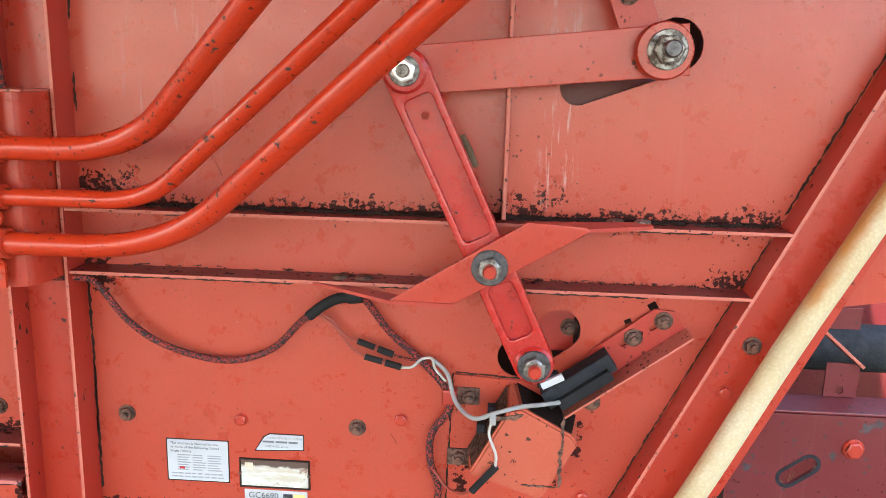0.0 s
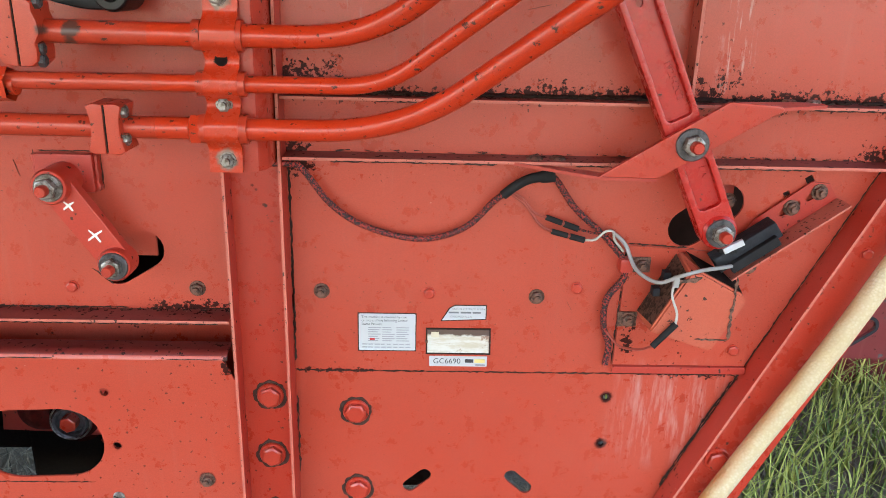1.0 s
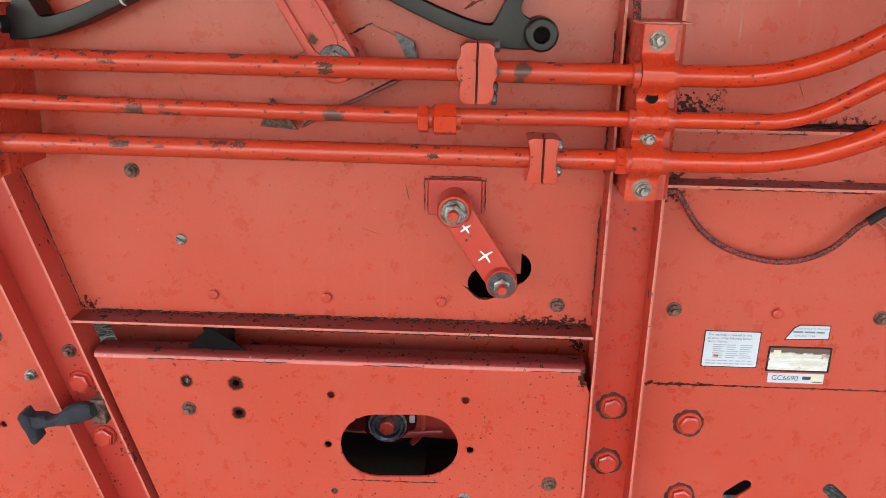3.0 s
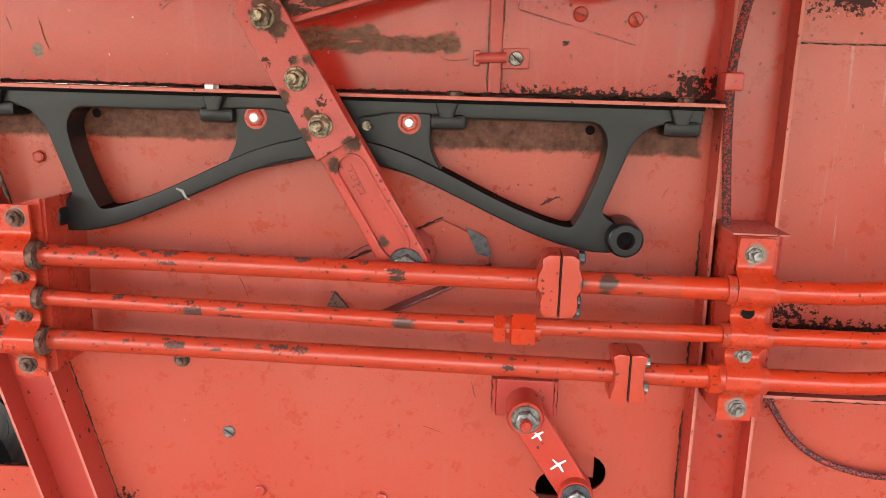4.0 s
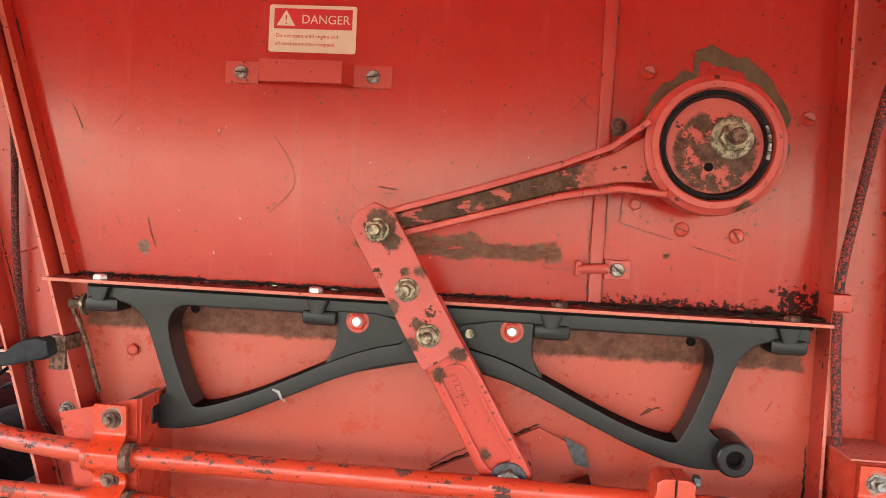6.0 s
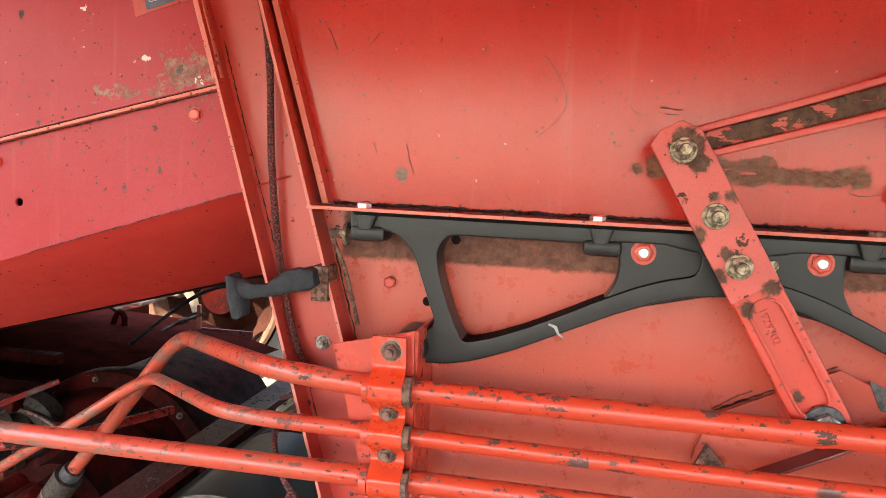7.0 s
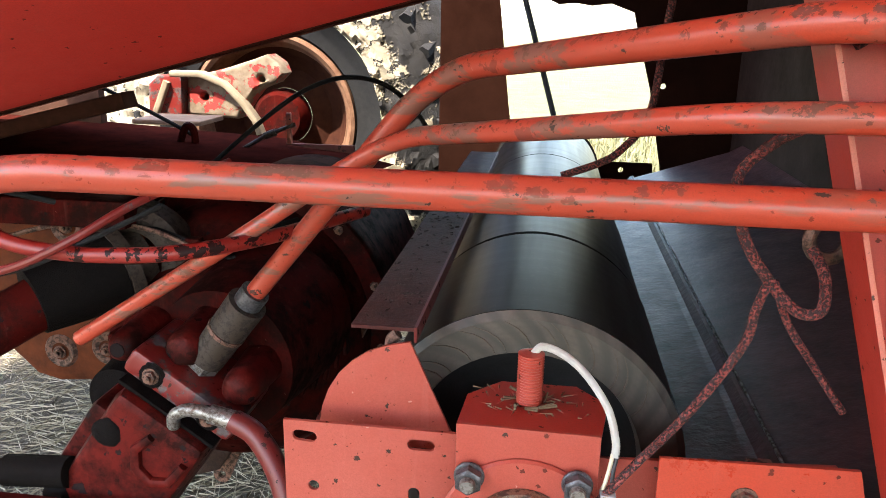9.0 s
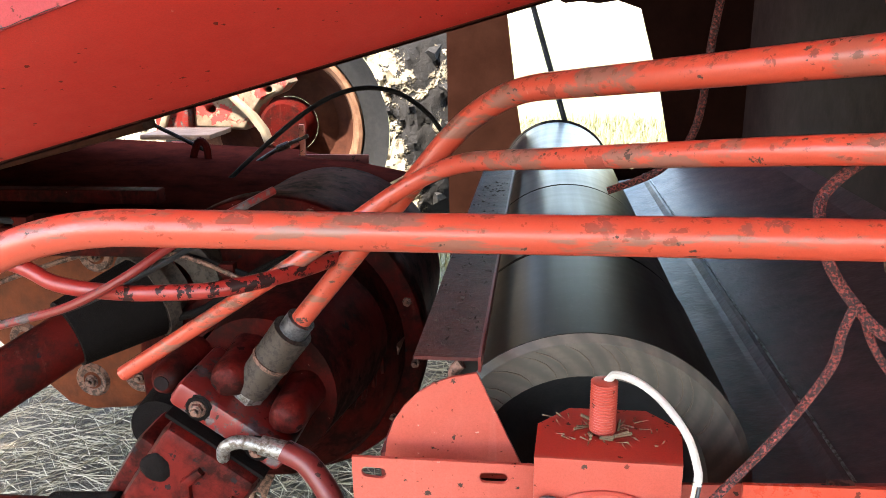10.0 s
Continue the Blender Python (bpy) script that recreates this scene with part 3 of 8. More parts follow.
def worn_plate_mat():
    """Printed aluminium scuffed down to bare metal and stained at its edges."""
    net = Net("scuffed_aluminium")
    scuff = net.cut(net.noise(60.0, 6.0, 0.75, (0.35, 1.0, 1.6)), 0.42, 0.56)
    stain = net.cut(net.noise(45.0, 6.0, 0.75), 0.56, 0.62)
    colour = net.mix(scuff, (0.50, 0.44, 0.33), (0.60, 0.58, 0.53))
    colour = net.mix(net.math("MULTIPLY", stain, 0.8), colour, (0.23, 0.095, 0.050))
    low = net.cut(net.math("ADD", net.axis(2), net.math("MULTIPLY", net.noise(70.0, 5.0, 0.7), 0.012)), 0.6275, 0.6245)
    return net.done(net.mix(low, (0.10, 0.060, 0.045), colour), 0.42)


M["worn_plate"] = worn_plate_mat()
M["endring"], M["spatter"], M["tread"] = ring_mat(), spatter_mat(), tread_mat()
M["loom"], M["rope"], M["hose"], M["roller"], M["ground"] = woven(), rope_mat(), hose_mat(), roller_mat(), ground_mat()
M["grass"] = leaf_mat("green_grass", (0.045, 0.095, 0.014), (0.40, 0.42, 0.10))
M["straw"] = leaf_mat("dry_straw", (0.17, 0.135, 0.085), (0.40, 0.34, 0.235))
M["field"] = leaf_mat("field_grass", (0.10, 0.105, 0.035), (0.24, 0.20, 0.10))
# growth and litter below the machine: its shadow is in this colour
M["shaded_weed"] = leaf_mat("shaded_grey_weeds", (0.040, 0.036, 0.026), (0.23, 0.20, 0.15))

# ---------------------------------------------------------------- builders
HOME = {}


def thing(name, label, category, base=(0, 0, 0), group="", kind=""):
    ob = new(name)
    ob.empty_display_size = 0.05
    ob.location = base
    HOME[ob.name] = Vector(base)
    return tagged(ob, label, category, group, kind)


def link_under(ob, parent, at=(0, 0, 0)):
    HOME[ob.name] = Vector(at)
    if parent:
        ob.parent = parent
        ob.location = Vector(at) - HOME[parent.name]
    else:
        ob.location = at
    return ob


def smooth(mesh, angle=35):
    mesh.polygons.foreach_set("use_smooth", [True] * len(mesh.polygons))
    mesh.set_sharp_from_angle(angle=radians(angle))


def mesh_of(name, bm, materials):
    bmesh.ops.recalc_face_normals(bm, faces=bm.faces)
    me = bpy.data.meshes.new(name)
    bm.to_mesh(me)
    bm.free()
    for m in materials if isinstance(materials, (list, tuple)) else [materials]:
        me.materials.append(M[m] if isinstance(m, str) else m)
    smooth(me)
    return me


def part(name, bm, material, parent=None, label="", at=(0, 0, 0)):
    me = bm if isinstance(bm, bpy.types.Mesh) else mesh_of(name, bm, material)
    ob = new(name, me)
    if me is not bm and len(me.polygons) > 5:
        flat = ob.modifiers.new("even_shading", "WEIGHTED_NORMAL")
        flat.keep_sharp = True
    link_under(ob, parent, at)
    return tagged(ob, label)


def solo(name, bm, material, label, category, group="", kind="", at=(0, 0, 0)):
    return tagged(part(name, bm, material, None, "", at), label, category, group, kind)


def box(bm, x0, x1, y0, y1, z0, z1, bevel=0.0):
    r = bmesh.ops.create_cube(bm, size=1.0)
    for v in r["verts"]:
        v.co = Vector((x0 + (v.co.x + 0.5) * (x1 - x0), y0 + (v.co.y + 0.5) * (y1 - y0), z0 + (v.co.z + 0.5) * (z1 - z0)))
    if bevel:
        edges = list({e for v in r["verts"] for e in v.link_edges})
        bmesh.ops.bevel(bm, geom=edges, offset=bevel, segments=2, affect="EDGES", profile=0.5)
    return bm


def arc(cx, cz, r, a0=0.0, a1=360.0, n=24, closed=True):
    k = n if closed else n + 1
    return [(cx + r * math.cos(radians(a0 + (a1 - a0) * i / n)), cz + r * math.sin(radians(a0 + (a1 - a0) * i / n))) for i in range(k)]


def capsule(a, b, r, n=10, r2=None):
    """The outline of a slot between two points."""
    t = math.degrees(math.atan2(b[1] - a[1], b[0] - a[0]))
    return arc(a[0], a[1], r, t + 90, t + 270, n, False) + arc(b[0], b[1], r if r2 is None else r2, t - 90, t + 90, n, False)


def sheet(bm, outer, holes=(), y0=0.947, y1=0.951, bevel=0.0):
    """A plate that faces -y, from an outline in x and z, with holes cut through."""
    edges = []
    for loop in (outer, *holes):
        vs = [bm.verts.new((x, y0, z)) for x, z in loop]
        edges += [bm.edges.new((vs[i], vs[(i + 1) % len(vs)])) for i in range(len(vs))]
    r = bmesh.ops.triangle_fill(bm, edges=edges, use_beauty=True, use_dissolve=False)
    faces = [g for g in r["geom"] if isinstance(g, bmesh.types.BMFace)]
    r = bmesh.ops.extrude_face_region(bm, geom=faces)
    verts = [g for g in r["geom"] if isinstance(g, bmesh.types.BMVert)]
    bmesh.ops.translate(bm, verts=verts, vec=(0, y1 - y0, 0))
    if bevel:
        es = [e for e in edges if e.is_valid]
        bmesh.ops.bevel(bm, geom=es, offset=bevel, segments=2, affect="EDGES", profile=0.5)
    return bm


def rod(bm, a, b, r, n=16, r2=None, cap=True):
    a, b = Vector(a), Vector(b)
    m = Matrix.Translation((a + b) / 2) @ (b - a).to_track_quat("Z", "Y").to_matrix().to_4x4()
    bmesh.ops.create_cone(bm, cap_ends=cap, cap_tris=False, segments=n, radius1=r, radius2=r if r2 is None else r2, depth=(b - a).length, matrix=m)
    return bm


def lathe(bm, profile, centre, n=32):
    """Rings about an axis along y; profile rows are (radius, y)."""
    rings = []
    for r, y in profile:
        rings.append([bm.verts.new((centre[0] + r * math.cos(2 * math.pi * i / n), y, centre[1] + r * math.sin(2 * math.pi * i / n))) for i in range(n)])
    for a, b in zip(rings, rings[1:]):
        for i in range(n):
            bm.faces.new((a[i], a[(i + 1) % n], b[(i + 1) % n], b[i]))
    return bm


def rounded(points, radius, steps=8):
    """A path of straight runs with rounded bends."""
    pts = [Vector(p) for p in points]
    out = [pts[0]]
    for k in range(1, len(pts) - 1):
        r = radius[k - 1] if isinstance(radius, (list, tuple)) else radius
        a, b, c = pts[k - 1], pts[k], pts[k + 1]
        d = min(r, (a - b).length * 0.49, (c - b).length * 0.49)
        p, q = b + (a - b).normalized() * d, b + (c - b).normalized() * d
        for i in range(steps + 1):
            u = i / steps
            out.append(p * (1 - u) ** 2 + b * 2 * u * (1 - u) + q * u * u)
    out.append(pts[-1])
    return out


def sweep(bm, path, radius, n=14, cap=True):
    """A round pipe along a path; radius may be one number or one for each point."""
    path = [Vector(p) for p in path]
    rings, side = [], None
    for k, p in enumerate(path):
        t = (path[min(k + 1, len(path) - 1)] - path[max(k - 1, 0)]).normalized()
        if side is None:
            side = t.orthogonal().normalized()
        side = (side - t * side.dot(t)).normalized()
        other = t.cross(side)
        r = radius[k] if isinstance(radius, (list, tuple)) else radius
        rings.append([bm.verts.new(p + r * (math.cos(2 * math.pi * i / n) * side + math.sin(2 * math.pi * i / n) * other)) for i in range(n)])
    for a, b in zip(rings, rings[1:]):
        for i in range(n):
            bm.faces.new((a[i], a[(i + 1) % n], b[(i + 1) % n], b[i]))
    if cap:
        bm.faces.new(rings[0][::-1])
        bm.faces.new(rings[-1])
    return bm


def curvy(points, steps=6):
    """A smooth line through a few points."""
    p = [Vector(q) for q in points]
    p = [p[0] * 2 - p[1]] + p + [p[-1] * 2 - p[-2]]
    out = []
    for i in range(1, len(p) - 2):
        for s in range(steps):
            u = s / steps
            a, b, c, d = p[i - 1 : i + 3]
            out.append(0.5 * (2 * b + (c - a) * u + (2 * a - 5 * b + 4 * c - d) * u * u + (3 * b - a - 3 * c + d) * u ** 3))
    return out + [p[-2]]


def stroke(bm, line, width, y0, y1, bevel=0.004):
    """A bar of flat section along a line in x and z; width may vary along it."""
    rows = []
    for k, (x, z) in enumerate(line):
        a, b = line[max(k - 1, 0)], line[min(k + 1, len(line) - 1)]
        t = Vector((b[0] - a[0], b[1] - a[1])).normalized()
        w = (width[k] if isinstance(width, (list, tuple)) else width) / 2
        n = Vector((-t.y, t.x))
        c = min(bevel, w * 0.6)
        d = min(c * 1.7, w * 0.9)
        rows.append([bm.verts.new((x + n.x * s, y, z + n.y * s)) for s, y in ((-w, y1), (-w, y0 + d), (-w, y0 + c), (-w + c * 0.3, y0 + c * 0.3), (-w + c, y0), (-w + d, y0), (w - d, y0), (w - c, y0), (w - c * 0.3, y0 + c * 0.3), (w, y0 + c), (w, y0 + d), (w, y1))])
    for a, b in zip(rows, rows[1:]):
        for i in range(12):
            bm.faces.new((a[i], a[(i + 1) % 12], b[(i + 1) % 12], b[i]))
    bm.faces.new(rows[0][::-1])
    bm.faces.new(rows[-1])
    return bm


def hexagon(bm, centre, r, y0, y1, turn=0.0, bevel=0.0015, mat=0):
    """A hex nut or head whose axis runs along y; y0 is its outer face."""
    before = set(bm.faces)
    outer = arc(centre[0], centre[1], r, turn, turn + 360, 6)
    inner = arc(centre[0], centre[1], r - bevel * 1.6, turn, turn + 360, 6)
    rows = [[bm.verts.new((x, y, z)) for x, z in ring] for ring, y in ((outer, y1), (outer, y0 + bevel), (inner, y0))]
    for a, b in zip(rows, rows[1:]):
        for i in range(6):
            bm.faces.new((a[i], a[(i + 1) % 6], b[(i + 1) % 6], b[i]))
    bm.faces.new(rows[-1])
    for f in bm.faces:
        if f not in before:
            f.material_index = mat
    return bm


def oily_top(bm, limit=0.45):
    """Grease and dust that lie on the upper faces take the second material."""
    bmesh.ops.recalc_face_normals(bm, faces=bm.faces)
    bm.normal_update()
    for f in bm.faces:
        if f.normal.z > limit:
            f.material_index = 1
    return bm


BOLTS = {}


def bolt_mesh(kind):
    """Bolts about the origin that face -y and rest on y = 0."""
    if kind in BOLTS:
        return BOLTS[kind]
    bm = bmesh.new()
    if kind == "small":
        rod(bm, (0, 0, 0), (0, -0.0012, 0), 0.0095, 16)
        hexagon(bm, (0, 0), 0.0082, -0.0062, 0, 10)
        mats = ["frame"]
    elif kind == "dirty":
        rod(bm, (0, 0, 0), (0, -0.0014, 0), 0.0115, 16)
        hexagon(bm, (0, 0), 0.0090, -0.008, 0, 25)
        rod(bm, (0, -0.008, 0), (0, -0.0125, 0), 0.0045, 12)
        mats = ["rusty"]
    elif kind == "zinc":
        rod(bm, (0, 0, 0), (0, -0.0014, 0), 0.0100, 18)
        hexagon(bm, (0, 0), 0.0085, -0.0075, 0, 20)
        rod(bm, (0, -0.0075, 0), (0, -0.0135, 0), 0.0046, 12)
        mats = ["zinc"]
    elif kind == "big":
        lathe(bm, [(0.0135, -0.004), (0.0185, -0.004), (0.020, -0.002), (0.020, 0.0)], (0, 0), 24)
        hexagon(bm, (0, 0), 0.0165, -0.012, 0, 12, 0.002)
        mats = ["frame"]
    elif kind == "grease":
        rim = [(r * math.cos(i * 0.2094), r * math.sin(i * 0.2094)) for i, r in enumerate(random.uniform(0.0215, 0.0262) for _ in range(30))]
        sheet(bm, rim, y0=-0.0008, y1=0.0)
        mats = ["halo"]
    elif kind == "screw":
        lathe(bm, [(0.0, -0.0035), (0.0075, -0.0035), (0.0092, -0.0012), (0.0092, 0)], (0, 0), 20)
        for v in bm.verts:
            if v.co.y < -0.003 and abs(v.co.z) < 0.0012:
                v.co.y += 0.0015
        box(bm, -0.0078, 0.0078, -0.0041, -0.0034, -0.0009, 0.0009)
        for f in bm.faces:
            f.material_index = 1 if f.calc_center_median().y < -0.0036 or abs(f.normal.y) < 0 else 0
        mats = ["frame", "ledge"]
    elif kind == "zincscrew":
        lathe(bm, [(0.0, -0.003), (0.0075, -0.003), (0.0090, -0.001), (0.0090, 0)], (0, 0), 20)
        box(bm, -0.0075, 0.0075, -0.0036, -0.0029, -0.0009, 0.0009)
        for f in bm.faces:
            f.material_index = 1 if f.calc_center_median().y < -0.0031 else 0
        mats = ["zinc", "soot"]
    elif kind == "whitecap":
        lathe(bm, [(0.0, -0.0085), (0.0045, -0.0085), (0.0060, -0.007), (0.0064, -0.003)], (0, 0), 16)
        for f in bm.faces:
            f.material_index = 1
        hexagon(bm, (0, 0), 0.0112, -0.0055, 0, 8)
        rod(bm, (0, 0, 0), (0, -0.001, 0), 0.0142, 16)
        mats = ["frame", "bright"]
    BOLTS[kind] = mesh_of("bolt_" + kind, bm, mats)
    return BOLTS[kind]


def bolt(kind, x, y, z, parent, name="bolt", turn=None, label=""):
    ob = part(name, bolt_mesh(kind), None, parent, label, (x, y, z))
    ob.rotation_euler = (0, radians(random.uniform(0, 60) if turn is None else turn), 0)
    return ob


def big_nut(parent, x, y, z, r=0.0125, washer=0.019, stud=0.012, tone="zinc", wtone=None, turn=15, tip="frame"):
    """A washer, a nut and the stud's end, facing -y."""
    nut = part("nut", hexagon(bmesh.new(), (x, z), r, y - 0.003 - r * 0.85, y - 0.003, turn), tone, parent)
    bm = bmesh.new()
    lathe(bm, [(r * 0.6, y - 0.003), (washer - 0.001, y - 0.003), (washer, y - 0.002), (washer, y)], (x, z), 28)
    part("washer", bm, wtone or tone, nut)
    bm = bmesh.new()
    top = y - 0.003 - r * 0.85
    lathe(bm, [(r * 0.56, top), (r * 0.56, top - stud), (r * 0.46, top - stud - 0.002), (0.0, top - stud - 0.002)], (x, z), 16)
    part("stud", bm, tip, nut)


def words(name, text, size, x, y, z, material, parent, align="LEFT", depth=0.0, tilt=0.0, label=""):
    """Flat lettering that faces -y."""
    cu = bpy.data.curves.new("letters", "FONT")
    cu.body, cu.size, cu.align_x, cu.extrude = text, size, align, depth
    tmp = new("letters", cu)
    bpy.context.view_layer.update()
    me = bpy.data.meshes.new_from_object(tmp)
    bpy.data.objects.remove(tmp)
    me.transform(Matrix.Rotation(radians(90), 4, "X"))
    me.transform(Matrix.Rotation(radians(tilt), 4, "Y"))
    me.transform(Matrix.Translation((x, y, z)))
    me.materials.append(M[material])
    return part(name, me, None, parent, label)

# ---------------------------------------------------------------- the setting


def post_left(z):
    return -1.424 - 0.2918 * (z - 0.486)


def post_right(z):
    return -1.343 - 0.2876 * (z - 0.492)


def diag(z):
    return 0.026 + 0.478 * (z - 0.325)


TOP = 1.86


def lit_worn_edge(bm, axis=1):
    """Gives the faces that look outward a paler paint: a rubbed edge with its highlight painted in."""
    bm.normal_update()
    for f in bm.faces:
        if f.normal[axis] < -0.9:
            f.material_index = 1
    return bm


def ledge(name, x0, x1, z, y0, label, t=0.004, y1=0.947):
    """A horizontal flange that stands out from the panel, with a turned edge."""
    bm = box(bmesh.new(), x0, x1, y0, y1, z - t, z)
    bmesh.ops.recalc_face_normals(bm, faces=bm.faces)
    lit_worn_edge(bm)
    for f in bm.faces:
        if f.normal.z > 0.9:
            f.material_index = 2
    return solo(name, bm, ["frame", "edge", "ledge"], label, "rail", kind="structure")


ground_bm = bmesh.new()
bmesh.ops.create_grid(ground_bm, x_segments=2, y_segments=2, size=400)
ground = solo("ground", ground_bm, "ground", "dry trampled farm soil with straw and grass", "ground", kind="structure")

# side panels
wall_mid = solo("wall_1", sheet(bmesh.new(), [(post_right(0.652) - 0.02, 0.652), (-0.57, 0.652), (-0.57, 1.246), (post_right(1.246) - 0.02, 1.246)],
                                [capsule((-0.766, 0.718), (-0.724, 0.744), 0.0265)]), "panel",
                "faded orange-red painted sheet-metal side panel of a harvester", "panel", kind="structure")
wall_up = solo("wall_2", sheet(bmesh.new(), [(post_right(1.247) - 0.02, 1.2475), (-0.57, 1.2475), (-0.57, TOP), (post_right(TOP) - 0.02, TOP)]), "door",
               "scratched bright red upper access door panel with rub marks", "panel", kind="structure")
hole_bottom = capsule((0.030, 0.788), (0.079, 0.826), 0.0265)
hole_top = arc(0.192, 1.172, 0.031, -75, 100, 10, False) + [(0.15, 1.19), (0.064, 1.135)] + arc(0.084, 1.122, 0.021, 180, 300, 8, False)
wall_right = solo("wall_3", sheet(bmesh.new(), [(-0.555, 0.5605), (diag(0.5605) + 0.02, 0.5605), (diag(TOP) + 0.02, TOP), (-0.555, TOP)],
                                  [hole_bottom, hole_top, [(0.190, 0.854), (0.199, 0.860), (0.193, 0.869), (0.184, 0.863)],
                                   [(0.160, 0.836), (0.168, 0.840), (0.165, 0.846), (0.157, 0.842)]]), "panel",
                  "faded red sheet-metal panel with grime along its rails", "panel", kind="structure")
wall_low = solo("wall_4", sheet(bmesh.new(), [(-0.555, 0.296), (diag(0.296) + 0.02, 0.296), (diag(0.5565) + 0.02, 0.5565), (-0.555, 0.5565)],
                                [capsule((-0.353, 0.356), (-0.330, 0.376), 0.0105), capsule((-0.194, 0.375), (-0.171, 0.354), 0.0105),
                                 arc(-0.057, 0.517, 0.0052, n=12), arc(-0.058, 0.436, 0.0048, n=12)], 0.9515, 0.9555), "panel",
                "orange-red lower sheet-metal panel with slots and holes", "panel", kind="structure")
solo("wall_5", sheet(bmesh.new(), [(-0.523, 1.322), (0.001, 1.322), (0.001, TOP), (-0.523, TOP)], y0=0.944, y1=0.9465), "panel",
     "rust-speckled red upper lap panel", "panel", kind="structure")
solo("wall_6", sheet(bmesh.new(), [(diag(0.86) + 0.10, 0.862), (0.70, 0.912), (0.95, 0.95), (0.95, TOP), (diag(TOP), TOP), (diag(1.1), 1.1)], y0=0.957, y1=0.961), "panel",
     "plain red body panel beyond the sloping beam", "panel", kind="structure")

solo("wall_14", sheet(bmesh.new(), [(post_right(0.50) - 0.02, 0.50), (-0.57, 0.50), (-0.57, 0.66), (post_right(0.66) - 0.02, 0.66)], y0=1.030, y1=1.034), "panel",
     "recessed red strip between the rail and the low beam", "panel", kind="structure")
# added plate: its dark colour stands for ground shade behind the slots
solo("wall_15", box(bmesh.new(), -0.86, -0.26, 1.03, 1.29, 0.30, 0.31), "dark", "added dark plate standing for shade behind the slots", "panel", kind="structure")
# unseen overhang, added above and cut to keep skylight off the side
bm = bmesh.new()
vs = [bm.verts.new(p) for p in ((-3.60, 0.946, 1.725), (0.70, 0.946, 1.725), (0.70, -1.30, 1.62), (-2.60, -1.30, 1.62), (-2.60, 0.25, 1.692), (-3.60, 0.25, 1.692))]
bm.faces.new(vs)
bmesh.ops.solidify(bm, geom=list(bm.faces), thickness=0.02)
solo("ceiling_1", bm, "frame", "unseen red overhang added to shade the side", "shield", kind="structure")

# horizontal rails and shelf
rail_top = ledge("rail", -0.522, diag(0.966) - 0.001, 0.966, 0.905, "narrow red flange rail caked with black grime")
rail_low = ledge("rail", -0.5215, diag(0.888) - 0.001, 0.888, 0.905, "narrow red flange rail with grime and painted shade on top")
shelf = ledge("rail", post_right(1.245) + 0.002, -0.604, 1.247, 0.885, "red shelf flange with oily dust on top")
rail_mid = ledge("rail", post_right(0.655) + 0.001, -0.605, 0.655, 0.905, "red flange rail with chaff lying on it")
for rail, spots in ((rail_top, ((0.134, 0.0), (0.166, 0.0))), (shelf, ((-1.491, 0), (-1.214, 0), (-0.917, 0), (-0.646, 0)))):
    for k, (x, _) in enumerate(spots):
        tone = "bright" if rail is shelf and k < 2 else "zinc" if rail is rail_top and k else "rusty"
        zt = 0.966 if rail is rail_top else 1.247
        bm = bmesh.new()
        hexagon(bm, (0, 0), 0.0092 if tone == "bright" else 0.0100, -0.0062, 0, 0)
        bmesh.ops.rotate(bm, verts=bm.verts, cent=(0, 0, 0), matrix=Matrix.Rotation(radians(-90), 3, "X"))
        ob = part("bolt", bm, tone, rail, "", (x, 0.902 if rail is shelf else 0.925, zt))
for x in (-0.193, -0.162):
    bm = lathe(bmesh.new(), [(0.0, -0.004), (0.008, -0.0035), (0.0115, 0.0)], (0, 0), 18)
    bmesh.ops.rotate(bm, verts=bm.verts, cent=(0, 0, 0), matrix=Matrix.Rotation(radians(-90), 3, "X"))
    part("bolt", bm, "rusty", rail_low, "", (x, 0.925, 0.888))


def channel(name, left, right, z0, z1, label, tone="frame", back=0.944, lip=0.905):
    """An upright channel post: a web with two flanges that stand out."""
    ob = thing(name, label, "post", ((left(z0) + right(z0)) / 2, back, z0), kind="structure")
    web = [(left(z0) + 0.004, z0), (right(z0) - 0.004, z0), (right(z1) - 0.004, z1), (left(z1) + 0.004, z1)]
    part("web", sheet(bmesh.new(), web, y0=back - 0.004, y1=back), tone, ob)
    for f, s in ((left, 1), (right, -1)):
        bm = sheet(bmesh.new(), [(f(z0), z0), (f(z0) + s * 0.004, z0), (f(z1) + s * 0.004, z1), (f(z1), z1)], y0=lip, y1=back + 0.012)
        bmesh.ops.recalc_face_normals(bm, faces=bm.faces)
        part("flange", lit_worn_edge(bm), ["worn", "edge"], ob)
    return ob


post_1 = channel("post_1", lambda z: -0.6015, lambda z: -0.5235, 0.285, TOP, "upright red steel channel post with worn flange edges")
post_2 = channel("post_2", post_left, post_right, 0.27, TOP, "leaning red steel channel post with chipped flange edges", "worn")
for x, z in ((-0.560, 0.521), (-0.561, 0.420), (-0.562, 0.317)):
    bolt("grease", x, 0.940, z, post_1, "grease_ring")
    bolt("big", x, 0.940, z, post_1)
for kind, x, z in (("dirty", -1.417, 0.586), ("big", -1.405, 0.532), ("big", -1.379, 0.433), ("zinc", -1.550, 1.068), ("small", -1.498, 0.885), ("small", -1.680, 1.523)):
    bolt(kind, x, 0.940, z, post_2)

for x, z, k in ((-0.435, 0.489, 1), (-0.433, 0.352, 1)):
    bolt("grease", x, 0.9515, z, wall_low, "grease_ring")
    bolt("big", x, 0.9515, z, wall_low)
